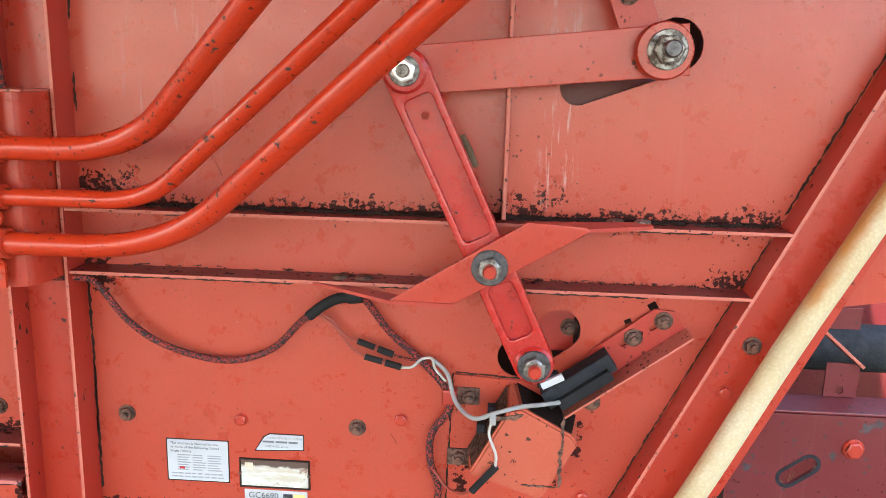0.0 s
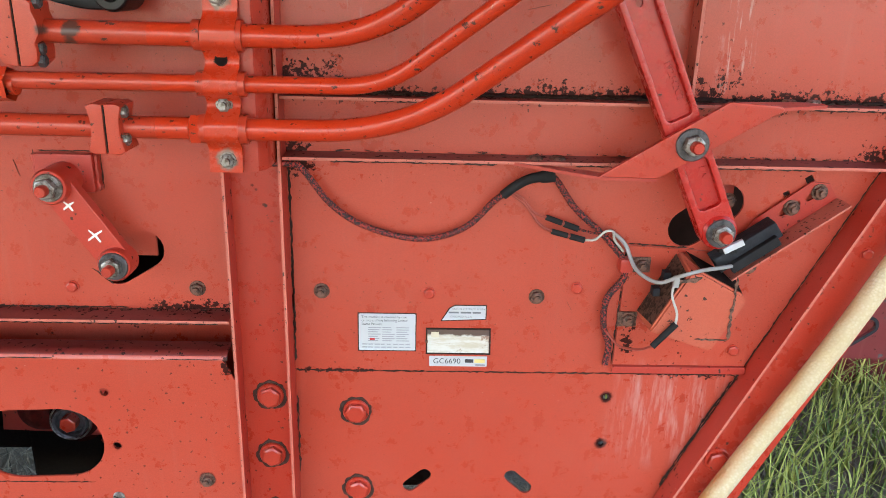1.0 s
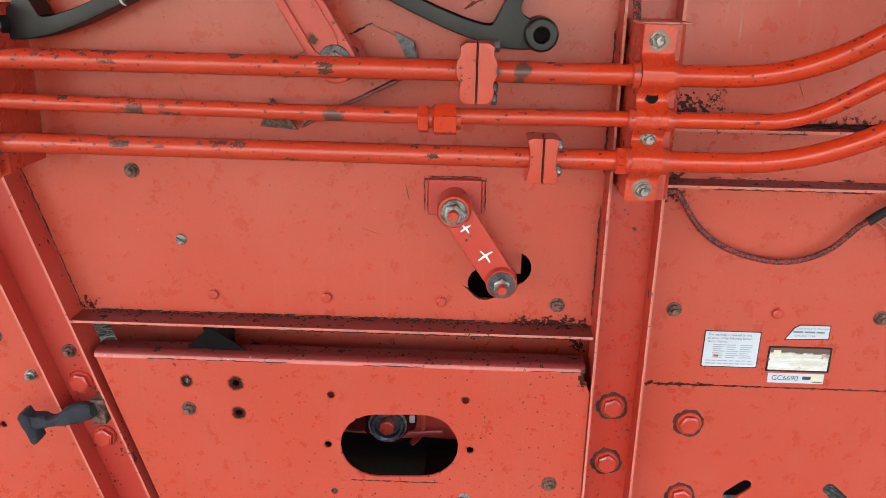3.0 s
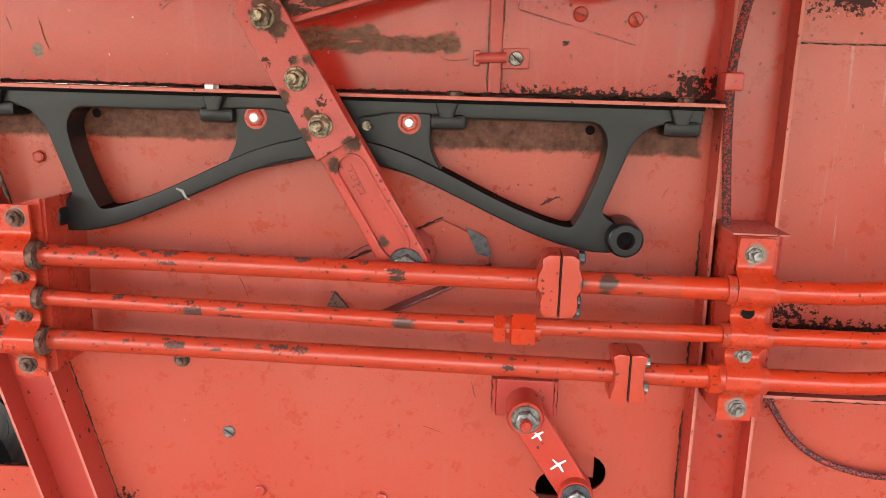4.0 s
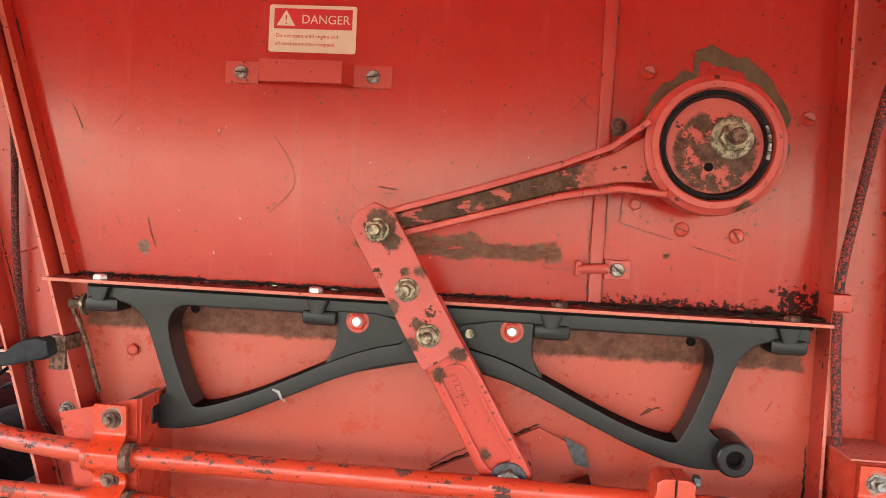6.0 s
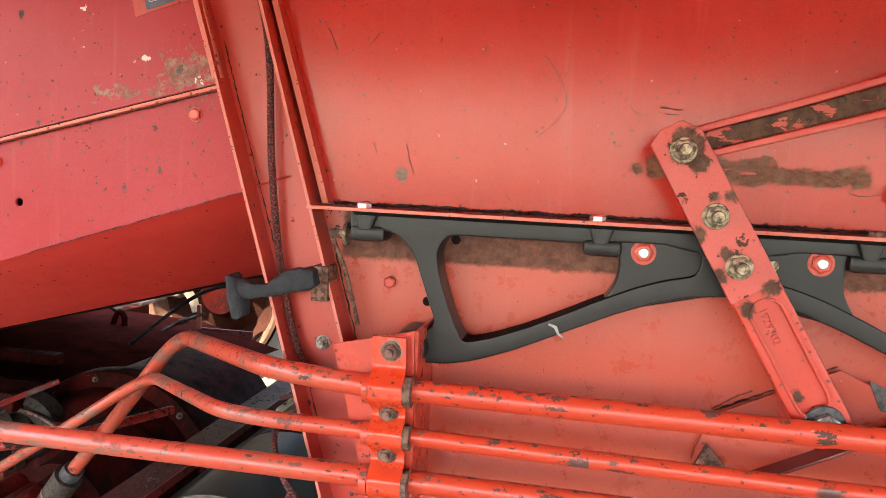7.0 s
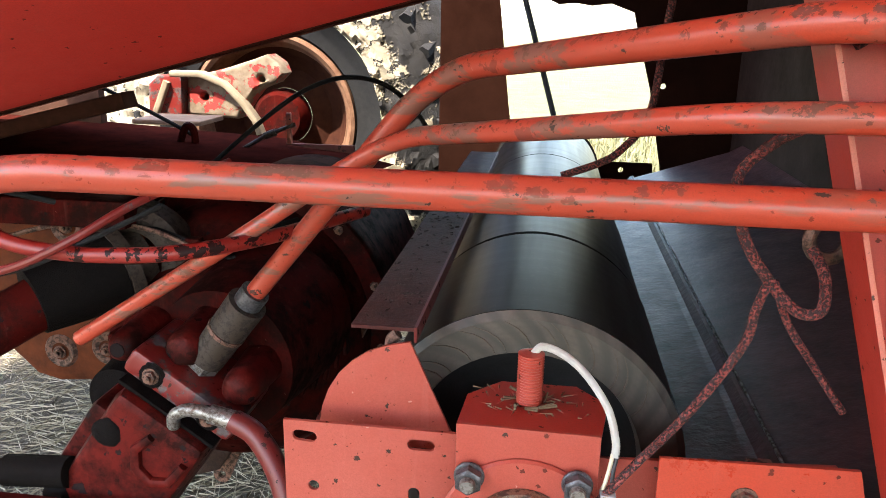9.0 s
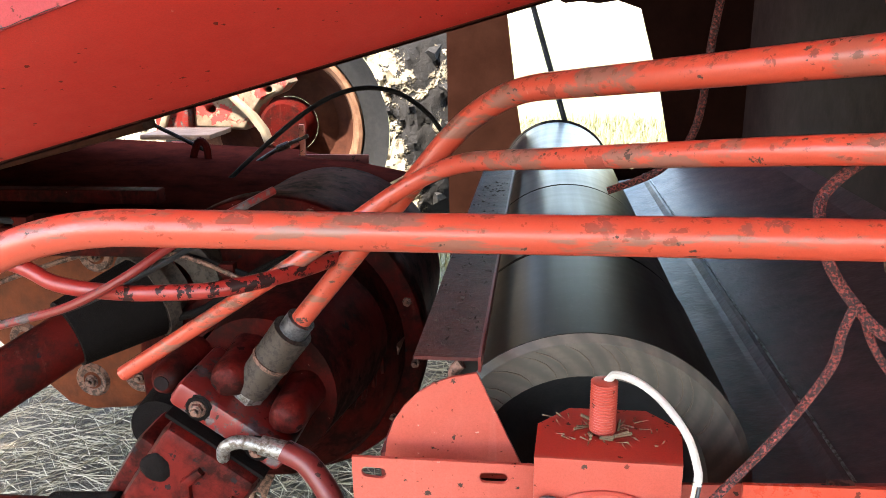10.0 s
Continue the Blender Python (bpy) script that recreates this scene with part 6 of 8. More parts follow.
part("main_loom", sweep(bmesh.new(), curvy([(-0.560, 0.915, 0.876), (-0.515, 0.918, 0.876), (-0.499, 0.925, 0.868), (-0.462, 0.93, 0.818), (-0.412, 0.932, 0.786), (-0.340, 0.933, 0.771), (-0.281, 0.932, 0.789),
                                           (-0.238, 0.93, 0.832), (-0.195, 0.926, 0.860), (-0.167, 0.924, 0.864)]), 0.0043, 12), "loom", loom)
part("sleeve", sweep(bmesh.new(), curvy([(-0.232, 0.928, 0.836), (-0.215, 0.927, 0.850), (-0.195, 0.925, 0.861), (-0.164, 0.923, 0.866)]), [0.0066] * 12 + [0.0068] * 3 + [0.0085] * 4, 12), "rubber", loom, "black heat-shrink sleeve")
part("branch", sweep(bmesh.new(), curvy([(-0.168, 0.926, 0.864), (-0.158, 0.93, 0.855), (-0.131, 0.934, 0.818), (-0.092, 0.934, 0.783), (-0.059, 0.934, 0.747), (-0.054, 0.934, 0.728)]), 0.0045, 10), "loom", loom)
part("tail", sweep(bmesh.new(), curvy([(-0.054, 0.934, 0.735), (-0.056, 0.934, 0.715), (-0.076, 0.934, 0.685), (-0.077, 0.934, 0.646), (-0.066, 0.936, 0.612), (-0.068, 0.938, 0.580)]), 0.0048, 10), "loom", loom)
part("loom_clip", box(bmesh.new(), -0.064, -0.045, 0.924, 0.944, 0.728, 0.748, 0.003), "worn", loom, "red-painted loom clip")
for k, (p, q, r_) in enumerate((((-0.171, 0.930, 0.806), (-0.126, 0.930, 0.790), 0.004), ((-0.162, 0.930, 0.786), (-0.116, 0.930, 0.774), 0.004))):
    p, q = Vector(p), Vector(q)
    part("connector", rod(bmesh.new(), p, p.lerp(q, 0.48), r_, 10), "rubber", loom)
    part("connector", rod(bmesh.new(), p.lerp(q, 0.56), q, r_ * 1.1, 10), "rubber", loom)
    part("connector_pin", rod(bmesh.new(), p.lerp(q, 0.4), p.lerp(q, 0.6), r_ * 0.7, 10), "wire_red", loom)
for pts, tone in (([(-0.222, 0.930, 0.840), (-0.205, 0.932, 0.832), (-0.188, 0.932, 0.812), (-0.171, 0.930, 0.806)], "wire_red"), ([(-0.222, 0.931, 0.838), (-0.200, 0.933, 0.822), (-0.180, 0.933, 0.796), (-0.162, 0.930, 0.786)], "wire_red"),
                  ([(-0.126, 0.930, 0.790), (-0.105, 0.932, 0.784), (-0.092, 0.934, 0.783)], "loom"), ([(-0.116, 0.930, 0.774), (-0.102, 0.925, 0.777), (-0.090, 0.925, 0.788), (-0.078, 0.928, 0.788), (-0.074, 0.930, 0.775), (-0.060, 0.931, 0.758)], "wire_white"),
                  ([(0.000, 0.880, 0.734), (-0.004, 0.874, 0.717), (0.005, 0.872, 0.692), (0.005, 0.872, 0.675)], "wire_white"), ([(-0.021, 0.874, 0.642), (-0.036, 0.890, 0.628), (-0.055, 0.922, 0.618), (-0.072, 0.932, 0.635)], "wire_red")):
    part("wire", sweep(bmesh.new(), curvy(pts), 0.0018, 8), tone, loom)
part("connector", rod(bmesh.new(), (0.006, 0.872, 0.676), (-0.022, 0.874, 0.641), 0.0045, 12), "rubber", loom)
part("plug", box(bmesh.new(), -0.004, 0.004, 0.872, 0.88, 0.728, 0.744, 0.002), "wire_grey", loom, "small grey plug")

# ---------------------------------------------------------------- decals
FACE = 0.9462


def card(name, label, x0, x1, z0, z1, tone, r=0.002, category="decal", dirty=False):
    ob = thing(name, label, category, ((x0 + x1) / 2, FACE, z0))
    pts = arc(x1 - r, z1 - r, r, 0, 90, 4, False) + arc(x0 + r, z1 - r, r, 90, 180, 4, False) + arc(x0 + r, z0 + r, r, 180, 270, 4, False) + arc(x1 - r, z0 + r, r, 270, 360, 4, False)
    part("backing", sheet(bmesh.new(), pts, y0=FACE, y1=FACE + 0.0006), tone, ob)
    if dirty:
        part("dirt_rim", box(bmesh.new(), x0 - 0.0016, x1 + 0.0014, FACE + 0.0003, FACE + 0.0007, z0 - 0.0016, z1 + 0.0014), "soot", ob, "black dirt along the decal edge")
    return ob


def bars(ob, x0, x1, z0, z1, rows, tone, cols=1, fill=0.5, ragged=0.15):
    step = (z1 - z0) / rows
    for i in range(rows):
        for k in range(cols):
            w = (x1 - x0) / cols
            a = x0 + w * k + (0.08 * w if cols > 1 else 0)
            e = x0 + w * (k + 1) - w * random.uniform(0, ragged)
            part("text_bar", box(bmesh.new(), a, e, FACE - 0.0007, FACE - 0.0001, z1 - step * (i + 0.5) - step * fill / 2, z1 - step * (i + 0.5) + step * fill / 2), tone, ob)


dec = card("patent_decal", "white patent notice decal with grey print", -0.429, -0.347, 0.594, 0.652, "white", dirty=True)
for i, t in enumerate(("This machine is covered by one", "or more of the following United", "States Patents:")):
    words("print", t, 0.0051, -0.425, FACE - 0.0004, 0.6455 - 0.0056 * i, "ink", dec)
bars(dec, -0.417, -0.356, 0.6075, 0.632, 7, "paleink", 3, 0.32, 0.3)
bars(dec, -0.425, -0.353, 0.5965, 0.606, 2, "paleink", 8, 0.30, 0.35)
part("red_smear", box(bmesh.new(), -0.413, -0.406, FACE - 0.0008, FACE - 0.0001, 0.6105, 0.6135), "redink", dec)
dec = thing("maker_decal", "small white maker's decal with a torn corner", "decal", (-0.275, FACE, 0.644))
part("backing", sheet(bmesh.new(), [(-0.309, 0.643), (-0.246, 0.646), (-0.246, 0.666), (-0.290, 0.666), (-0.297, 0.662)], y0=FACE, y1=FACE + 0.0006), "white", dec)
part("dirt_rim", sheet(bmesh.new(), [(-0.311, 0.6415), (-0.2445, 0.6445), (-0.2445, 0.6675), (-0.2905, 0.6675), (-0.299, 0.6625)], y0=FACE + 0.0003, y1=FACE + 0.0007), "soot", dec, "black dirt along the decal edge")
words("print", "UNITED STATES OF AMERICA", 0.0039, -0.2945, FACE - 0.0004, 0.6600, "greyink", dec)
bars(dec, -0.301, -0.249, 0.6535, 0.6578, 1, "greyink", 3, 0.55, 0.3)
words("print", "CHICAGO, U.S.A.", 0.0042, -0.297, FACE - 0.0004, 0.6480, "greyink", dec)
dec = thing("serial_plate", "worn aluminium serial plate in a dark frame", "plate", (-0.285, FACE, 0.588))
part("frame_rim", sheet(bmesh.new(), [(-0.3315, 0.5893), (-0.2365, 0.5893), (-0.2375, 0.6308), (-0.3315, 0.6308)], [[(-0.3295, 0.5912), (-0.2385, 0.5912), (-0.2395, 0.629), (-0.3295, 0.629)]], FACE - 0.002, FACE + 0.0005), "soot", dec)
part("plate", box(bmesh.new(), -0.3293, -0.2392, FACE - 0.0008, FACE + 0.0004, 0.5914, 0.6288), "worn_plate", dec)
part("logo_bar", box(bmesh.new(), -0.324, -0.313, FACE - 0.0019, FACE - 0.0014, 0.6165, 0.625), "cream", dec)
for x in (-0.3305, -0.238):
    part("rivet", rod(bmesh.new(), (x, FACE - 0.004, 0.610), (x, FACE, 0.610), 0.002, 10), "rusty", dec)
dec = card("lot_sticker", "white lot number sticker with a black and yellow logo", -0.326, -0.241, 0.569, 0.5855, "white", 0.0008)
words("print", "GC6690", 0.0118, -0.3205, FACE - 0.0004, 0.5738, "ink", dec)
for x0, x1, tone in ((-0.2735, -0.261, "ink"), (-0.2595, -0.244, "yellowink")):
    part("logo_bar", box(bmesh.new(), x0, x1, FACE - 0.0007, FACE - 0.0001, 0.5755, 0.5810), tone, dec)
part("logo_bar", box(bmesh.new(), -0.258, -0.243, FACE - 0.0007, FACE - 0.0001, 0.571, 0.5725), "greyink", dec)
dec = card("danger_decal", "cream warning decal with a red header", -1.301, -1.188, 1.547, 1.6065, "cream", 0.003, "warning decal")
part("header", box(bmesh.new(), -1.2945, -1.1935, FACE - 0.0008, FACE - 0.0001, 1.5765, 1.602), "redink", dec)
words("print", "DANGER", 0.0155, -1.259, FACE - 0.0012, 1.5835, "cream", dec)
bm = bmesh.new()
sheet(bm, [(-1.291, 1.580), (-1.267, 1.580), (-1.279, 1.600)], y0=FACE - 0.0014, y1=FACE - 0.0009)
part("warning_triangle", bm, "cream", dec)
words("print", "!", 0.016, -1.2808, FACE - 0.0018, 1.5822, "redink", dec)
words("print", "Do not open until engine and", 0.0068, -1.292, FACE - 0.0004, 1.5655, "redink", dec)
words("print", "all mechanism have stopped.", 0.0068, -1.292, FACE - 0.0004, 1.5555, "redink", dec)

# ---------------------------------------------------------------- cream hose on the sloping beam
hose = thing("hose", "cream ribbed plastic hose strapped along the sloping beam", "hose", (0.08, 0.905, 0.30))
part("pipe", sweep(bmesh.new(), curvy([(0.0705, 0.903, 0.302), (0.1555, 0.902, 0.464), (0.2475, 0.900, 0.638), (0.3405, 0.899, 0.834), (0.4235, 0.898, 0.998), (0.5955, 0.898, 1.342)]), 0.0157, 20), "hose", hose)
part("end_clip", rod(bmesh.new(), (0.0645, 0.903, 0.290), (0.0745, 0.903, 0.3095), 0.0172, 20), "rubber", hose, "black hose clip")
part("end", rod(bmesh.new(), (0.0535, 0.903, 0.268), (0.0655, 0.903, 0.292), 0.0146, 20), "hose", hose)

# machine frame beyond the beam
rear = thing("chassis_rail", "dark red scuffed chassis rail with brackets behind the beam", "chassis", (0.8, 1.40, 0.35))
part("leg", box(bmesh.new(), 1.40, 1.52, 1.40, 1.46, 0.0, 0.37), "chassis", rear)
part("rail", sheet(bmesh.new(), [(0.20, 0.37), (1.6, 0.37), (1.6, 0.545), (0.20, 0.545)], [capsule((0.560, 0.418), (0.598, 0.446), 0.014)], 1.383, 1.390, 0.001), "chassis", rear)
rim = capsule((0.560, 0.418), (0.598, 0.446), 0.021)
part("slot_rim", sheet(bmesh.new(), rim, [capsule((0.560, 0.418), (0.598, 0.446), 0.0141)], 1.3822, 1.3829), "oldrubber", rear, "grey worn metal round the slot")
part("rail_top", box(bmesh.new(), 0.20, 1.6, 1.385, 1.47, 0.5455, 0.551, 0.002), "chassis", rear)
part("bracket", sheet(bmesh.new(), [(0.640, 0.552), (0.700, 0.552), (0.702, 0.62), (0.640, 0.62)], [arc(0.668, 0.566, 0.009, n=12)], 1.46, 1.464), "chassis", rear)
part("bracket", box(bmesh.new(), 0.70, 0.76, 1.60, 1.604, 0.56, 0.69), "chassis", rear)
part("brace", stroke(bmesh.new(), [(0.56, 0.74), (0.705, 0.615)], 0.006, 1.45, 1.50, 0.001), "edge", rear)
part("shaft", rod(bmesh.new(), (0.30, 1.62, 0.60), (1.6, 1.62, 0.60), 0.05, 24), "oldrubber", rear)
bolt("big", 0.672, 1.383, 0.482, rear)
solo("rear_crossmember", box(bmesh.new(), 0.3, 1.9, 1.95, 2.1, 0.0, 0.95, 0.01), "chassis", "dark red body behind the rear frame", "beam")

# ---------------------------------------------------------------- rope, rubber latches, return spring
cord = thing("braided_cord", "braided red and black cord running down the upright post", "cord", (-0.59, 0.90, 1.08))
part("braid", sweep(bmesh.new(), curvy([(-0.520, 0.895, 1.80), (-0.546, 0.893, 1.579), (-0.566, 0.893, 1.502), (-0.586, 0.893, 1.386), (-0.599, 0.892, 1.307), (-0.600, 0.892, 1.254), (-0.594, 0.900, 1.188), (-0.584, 0.905, 1.097)]), 0.0055, 10), "loom", cord)
part("cord_clip", box(bmesh.new(), -0.610, -0.588, 0.882, 0.905, 1.262, 1.283, 0.003), "worn", cord)
rope = thing("rope", "faded red braided rope hanging in a loop by the leaning post", "rope", (-1.55, 0.92, 0.75))
part("strand", sweep(bmesh.new(), curvy([(-1.70, 0.925, 1.80), (-1.655, 0.925, 1.56), (-1.628, 0.925, 1.442), (-1.620, 0.925, 1.294), (-1.606, 0.925, 1.175), (-1.582, 0.925, 1.07), (-1.560, 0.925, 1.035)]), 0.0046, 12), "rope", rope)
part("strand", sweep(bmesh.new(), curvy([(-1.548, 0.95, 1.00), (-1.558, 0.955, 0.985), (-1.590, 0.965, 0.968), (-1.616, 0.965, 0.945), (-1.622, 0.96, 0.925), (-1.612, 0.955, 0.888), (-1.592, 0.95, 0.858), (-1.570, 0.945, 0.836), (-1.552, 0.945, 0.838),
                                        (-1.550, 0.955, 0.862), (-1.557, 0.97, 0.880)]), 0.0046, 12), "rope", rope)
part("strand", sweep(bmesh.new(), curvy([(-1.592, 0.948, 0.860), (-1.600, 0.946, 0.835), (-1.606, 0.945, 0.805), (-1.640, 0.942, 0.748), (-1.685, 0.938, 0.690), (-1.715, 0.935, 0.650)]), 0.0037, 12), "rope", rope)
part("strand", sweep(bmesh.new(), curvy([(-1.588, 0.950, 0.858), (-1.572, 0.955, 0.822), (-1.548, 0.96, 0.788), (-1.516, 0.965, 0.744)]), 0.0032, 10), "rope", rope)
part("strand", sweep(bmesh.new(), curvy([(-1.63, 1.30, 1.12), (-1.640, 1.30, 1.05), (-1.651, 1.30, 0.949), (-1.68, 1.30, 0.905), (-1.706, 1.30, 0.887), (-1.75, 1.30, 0.870)]), 0.0046, 12), "rope", rope)


def lumpy(bm, amount=0.0028, grain=75):
    """Perished rubber: a finer skin pushed about."""
    bmesh.ops.subdivide_edges(bm, edges=list(bm.edges), cuts=2, use_grid_fill=True)
    for v in bm.verts:
        v.co += Vector((0.6, 0.7, 1.0)) * amount * noise.noise(v.co * grain)
    return bm


def rubber_latch(x, z, label):
    ob = thing("rubber_latch", label, "latch", (x, 0.90, z - 0.02), "rubber latches")
    part("plate", box(bmesh.new(), x + 0.050, x + 0.072, 0.900, 0.938, z - 0.014, z + 0.030, 0.002), "rusty", ob, "dirty steel latch keeper")
    line = [(x + 0.060, z + 0.017), (x + 0.052, z + 0.016), (x + 0.030, z + 0.011), (x + 0.016, z + 0.005), (x + 0.002, z - 0.001), (x - 0.014, z - 0.004), (x - 0.028, z - 0.004), (x - 0.040, z - 0.006)]
    bm = stroke(bmesh.new(), line, [0.020, 0.027, 0.028, 0.024, 0.015, 0.016, 0.021, 0.030], 0.880, 0.900, 0.006)
    part("strap", lumpy(bm), "oldrubber", ob)
    grip = [(x - 0.049, z + 0.014), (x - 0.048, z + 0.009), (x - 0.045, z + 0.001), (x - 0.041, z - 0.014), (x - 0.037, z - 0.028), (x - 0.035, z - 0.036), (x - 0.034, z - 0.039)]
    part("grip", lumpy(stroke(bmesh.new(), grip, [0.006, 0.013, 0.017, 0.018, 0.016, 0.012, 0.005], 0.876, 0.902, 0.006)), "oldrubber", ob)
    return ob


rubber_latch(-1.605, 1.142, "weathered black rubber pull latch on the leaning post")
rubber_latch(-1.425, 0.492, "weathered black rubber pull latch low on the leaning post")
spring = thing("return_hook", "thin steel wire hook by the leaning post", "hook", (-1.51, 0.925, 1.10))
part("wire", sweep(bmesh.new(), curvy([(-1.527, 0.915, 1.222), (-1.532, 0.915, 1.205), (-1.518, 0.918, 1.17), (-1.505, 0.922, 1.12), (-1.500, 0.925, 1.098)]), 0.003, 8), "rusty", spring)
part("eye_bolt", rod(bmesh.new(), (-1.535, 0.912, 1.213), (-1.505, 0.912, 1.213), 0.006, 12), "rusty", spring)
part("washer", rod(bmesh.new(), (-1.516, 0.912, 1.213), (-1.512, 0.912, 1.213), 0.014, 16), "brassy", spring)

# ---------------------------------------------------------------- feeder housing side


def seam_1(x):
    return 1.391 + 0.2516 * (x + 1.694)


def seam_2(x):
    return 1.258 + 0.318 * (x + 1.654)


def belly(x):
    return 1.002 + 0.267 * (x + 2.159)


XL = -3.4


def cut_post(f):
    """Where a sloping seam meets the leaning post."""
    x = -1.65
    for _ in range(20):
        x = post_left(f(x)) + 0.001
    return x


x1, x2, x3 = cut_post(seam_1), cut_post(seam_2), cut_post(belly)
solo("wall_8", sheet(bmesh.new(), [(XL, seam_1(XL)), (x1, seam_1(x1)), (post_left(TOP), TOP), (XL, TOP)], y0=0.922, y1=0.926), "feeder",
     "pinkish faded red feeder housing panel, chipped and stained", "panel", kind="structure")
bm = stroke(bmesh.new(), [(x1 - 0.003, seam_1(x1) + 0.004), (post_left(TOP) - 0.003, TOP)], 0.013, 0.914, 0.9215, 0.002)
solo("trim", bm, "edge", "rubbed pink edge strip on the feeder panel", "trim", kind="structure")
strip = solo("wall_9", sheet(bmesh.new(), [(XL, seam_2(XL)), (x2, seam_2(x2)), (x1, seam_1(x1) - 0.003), (XL, seam_1(XL) - 0.003)], [arc(-1.985, 1.226, 0.006, n=12), arc(-2.085, 1.199, 0.006, n=12)], 0.932, 0.936), "feeder",
             "chipped red feeder side strip with bolts", "panel", kind="structure")
solo("trim", stroke(bmesh.new(), [(XL, seam_1(XL) - 0.004), (x1, seam_1(x1) - 0.004)], 0.0045, 0.9215, 0.9315, 0.0006), "edge", "pale lapped seam on the feeder side", "trim", kind="structure")
for x in (-1.728, -2.02):
    bolt("small", x, 0.932, seam_1(x) - 0.030, strip)
bm = bmesh.new()
rows = []
for i in range(13):
    u = i / 12
    row = []
    for x in (XL, x2 + 0.05):
        zt, zb = seam_2(x) + 0.005, belly(x)
        row.append(bm.verts.new((x, 0.9375 + 0.215 * u ** 1.15, zt + (zb - zt) * u)))
    rows.append(row)
rows.append([bm.verts.new((x, 1.165, belly(x))) for x in (XL, x2 + 0.05)])
for p, q in zip(rows, rows[1:]):
    bm.faces.new((p[0], p[1], q[1], q[0]))
solo("wall_10", bm, "feeder_low", "smooth dark red rounded belly of the feeder housing", "panel", kind="structure")
bm = bmesh.new()
for k, (dy, dz) in enumerate(((0.002, 0.0085), (0.022, 0.0060))):
    vs = [bm.verts.new((x, 1.153 + dy + e, belly(x) + dz + g)) for x in (XL, x2 + 0.02) for e, g in ((0, 0.004), (0.010, 0.004), (0.010, -0.009), (0, -0.009))]
    for i in range(4):
        j = (i + 1) % 4
        bm.faces.new((vs[i], vs[j], vs[4 + j], vs[4 + i]))
solo("trim", bm, plain("rusty_belly_edge", (0.120, 0.030, 0.018), 0.7, 30.0, 0.5, 0.5, (0.045, 0.016, 0.011)), "rusty dark brown lower edge of the feeder housing", "trim", kind="structure")
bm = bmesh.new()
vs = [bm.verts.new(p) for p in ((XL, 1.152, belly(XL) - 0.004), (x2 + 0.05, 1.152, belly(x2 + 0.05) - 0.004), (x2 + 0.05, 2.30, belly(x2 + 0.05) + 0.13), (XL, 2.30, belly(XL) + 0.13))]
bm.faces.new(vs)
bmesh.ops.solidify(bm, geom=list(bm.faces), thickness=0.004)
# underside brown is deepened so the colour holds its own shade
solo("wall_17", bm, plain("shaded_floor_plate", (0.075, 0.024, 0.016), 0.9, 12.0, 0.6, 0.4), "brown underside of the feeder housing, darkened for shade", "panel", kind="structure")
bm = stroke(bmesh.new(), [(XL, 0.823 + 0.246 * (XL + 2.881)), (-2.575, 0.898)], 0.031, 1.75, 1.80, 0.004)
solo("floor_rail", bm, plain("rusty_rail", (0.105, 0.036, 0.022), 0.7, 20.0, 0.5, 0.5, (0.04, 0.018, 0.013)), "rusty brown rail under the feeder housing", "rail")
gauge = thing("scale_plate", "worn dark blue setting scale on the feeder panel", "scale", (-1.78, 0.92, 1.475))
part("plate", sheet(bmesh.new(), [(-1.806, 1.472), (-1.735, 1.493), (-1.775, 1.66), (-1.846, 1.64)], y0=0.9205, y1=0.9218), "worn", gauge)
part("scale", sheet(bmesh.new(), [(-1.790, 1.480), (-1.738, 1.496), (-1.777, 1.655), (-1.829, 1.640)], y0=0.9195, y1=0.9203), "scale", gauge)
words("print", "CLEAN OUT", 0.0095, -1.787, 0.9190, 1.489, "white", gauge, tilt=-15)
for i in range(5):
    d = i * 0.021
    words("print", str(5 + i) if i else "-", 0.009, -1.754 - d * 0.25, 0.9190, 1.506 + d, "white", gauge, tilt=-15)
    part("tick", stroke(bmesh.new(), [(-1.748 - d * 0.25, 1.512 + d), (-1.740 - d * 0.25, 1.514 + d)], 0.0015, 0.9188, 0.9192, 0.0002), "white", gauge)
bolt("dirty", -1.812, 0.9205, 1.505, gauge)

solo("wall_16", sheet(bmesh.new(), [(XL, belly(XL) + 0.03), (x3, belly(x3) + 0.03), (post_left(TOP), TOP), (XL, TOP)], y0=1.17, y1=1.18), "dark",
     "inner sheet behind the feeder side, shade in its colour", "wall", kind="structure")

# panel low on the left, behind the leaning post
pl = solo("wall_11", sheet(bmesh.new(), [(-1.66, 0.20), (-1.37, 0.20), (-1.50, 0.700), (-1.66, 0.697)], [arc(-1.594, 0.569, 0.026, n=20), arc(-1.553, 0.441, 0.006, n=10)], 0.949, 0.953), "panel",
          "red lower side plate beyond the leaning post", "panel", kind="structure")
for kind, x, z in (("dirty", -1.539, 0.603), ("zinc", -1.491, 0.536), ("dirty", -1.588, 0.665)):
    bolt(kind, x, 0.949, z, pl)

# ---------------------------------------------------------------- roller and its mounts
RC, RR = (-1.777, 0.592), 0.172
roller = thing("roller", "dark polished conveyor roller with a grey scored end face", "roller", (RC[0], 1.1, RC[1] - RR))
part("end_ring", lathe(bmesh.new(), [(0.122, 1.118), (0.126, 1.102), (0.164, 1.100), (RR, 1.106)], RC, 64), "endring", roller, "tan-grey scored end ring")
part("end_dish", lathe(bmesh.new(), [(0.0, 1.16), (0.05, 1.15), (0.10, 1.14), (0.1222, 1.118)], RC, 48), "rubber", roller)
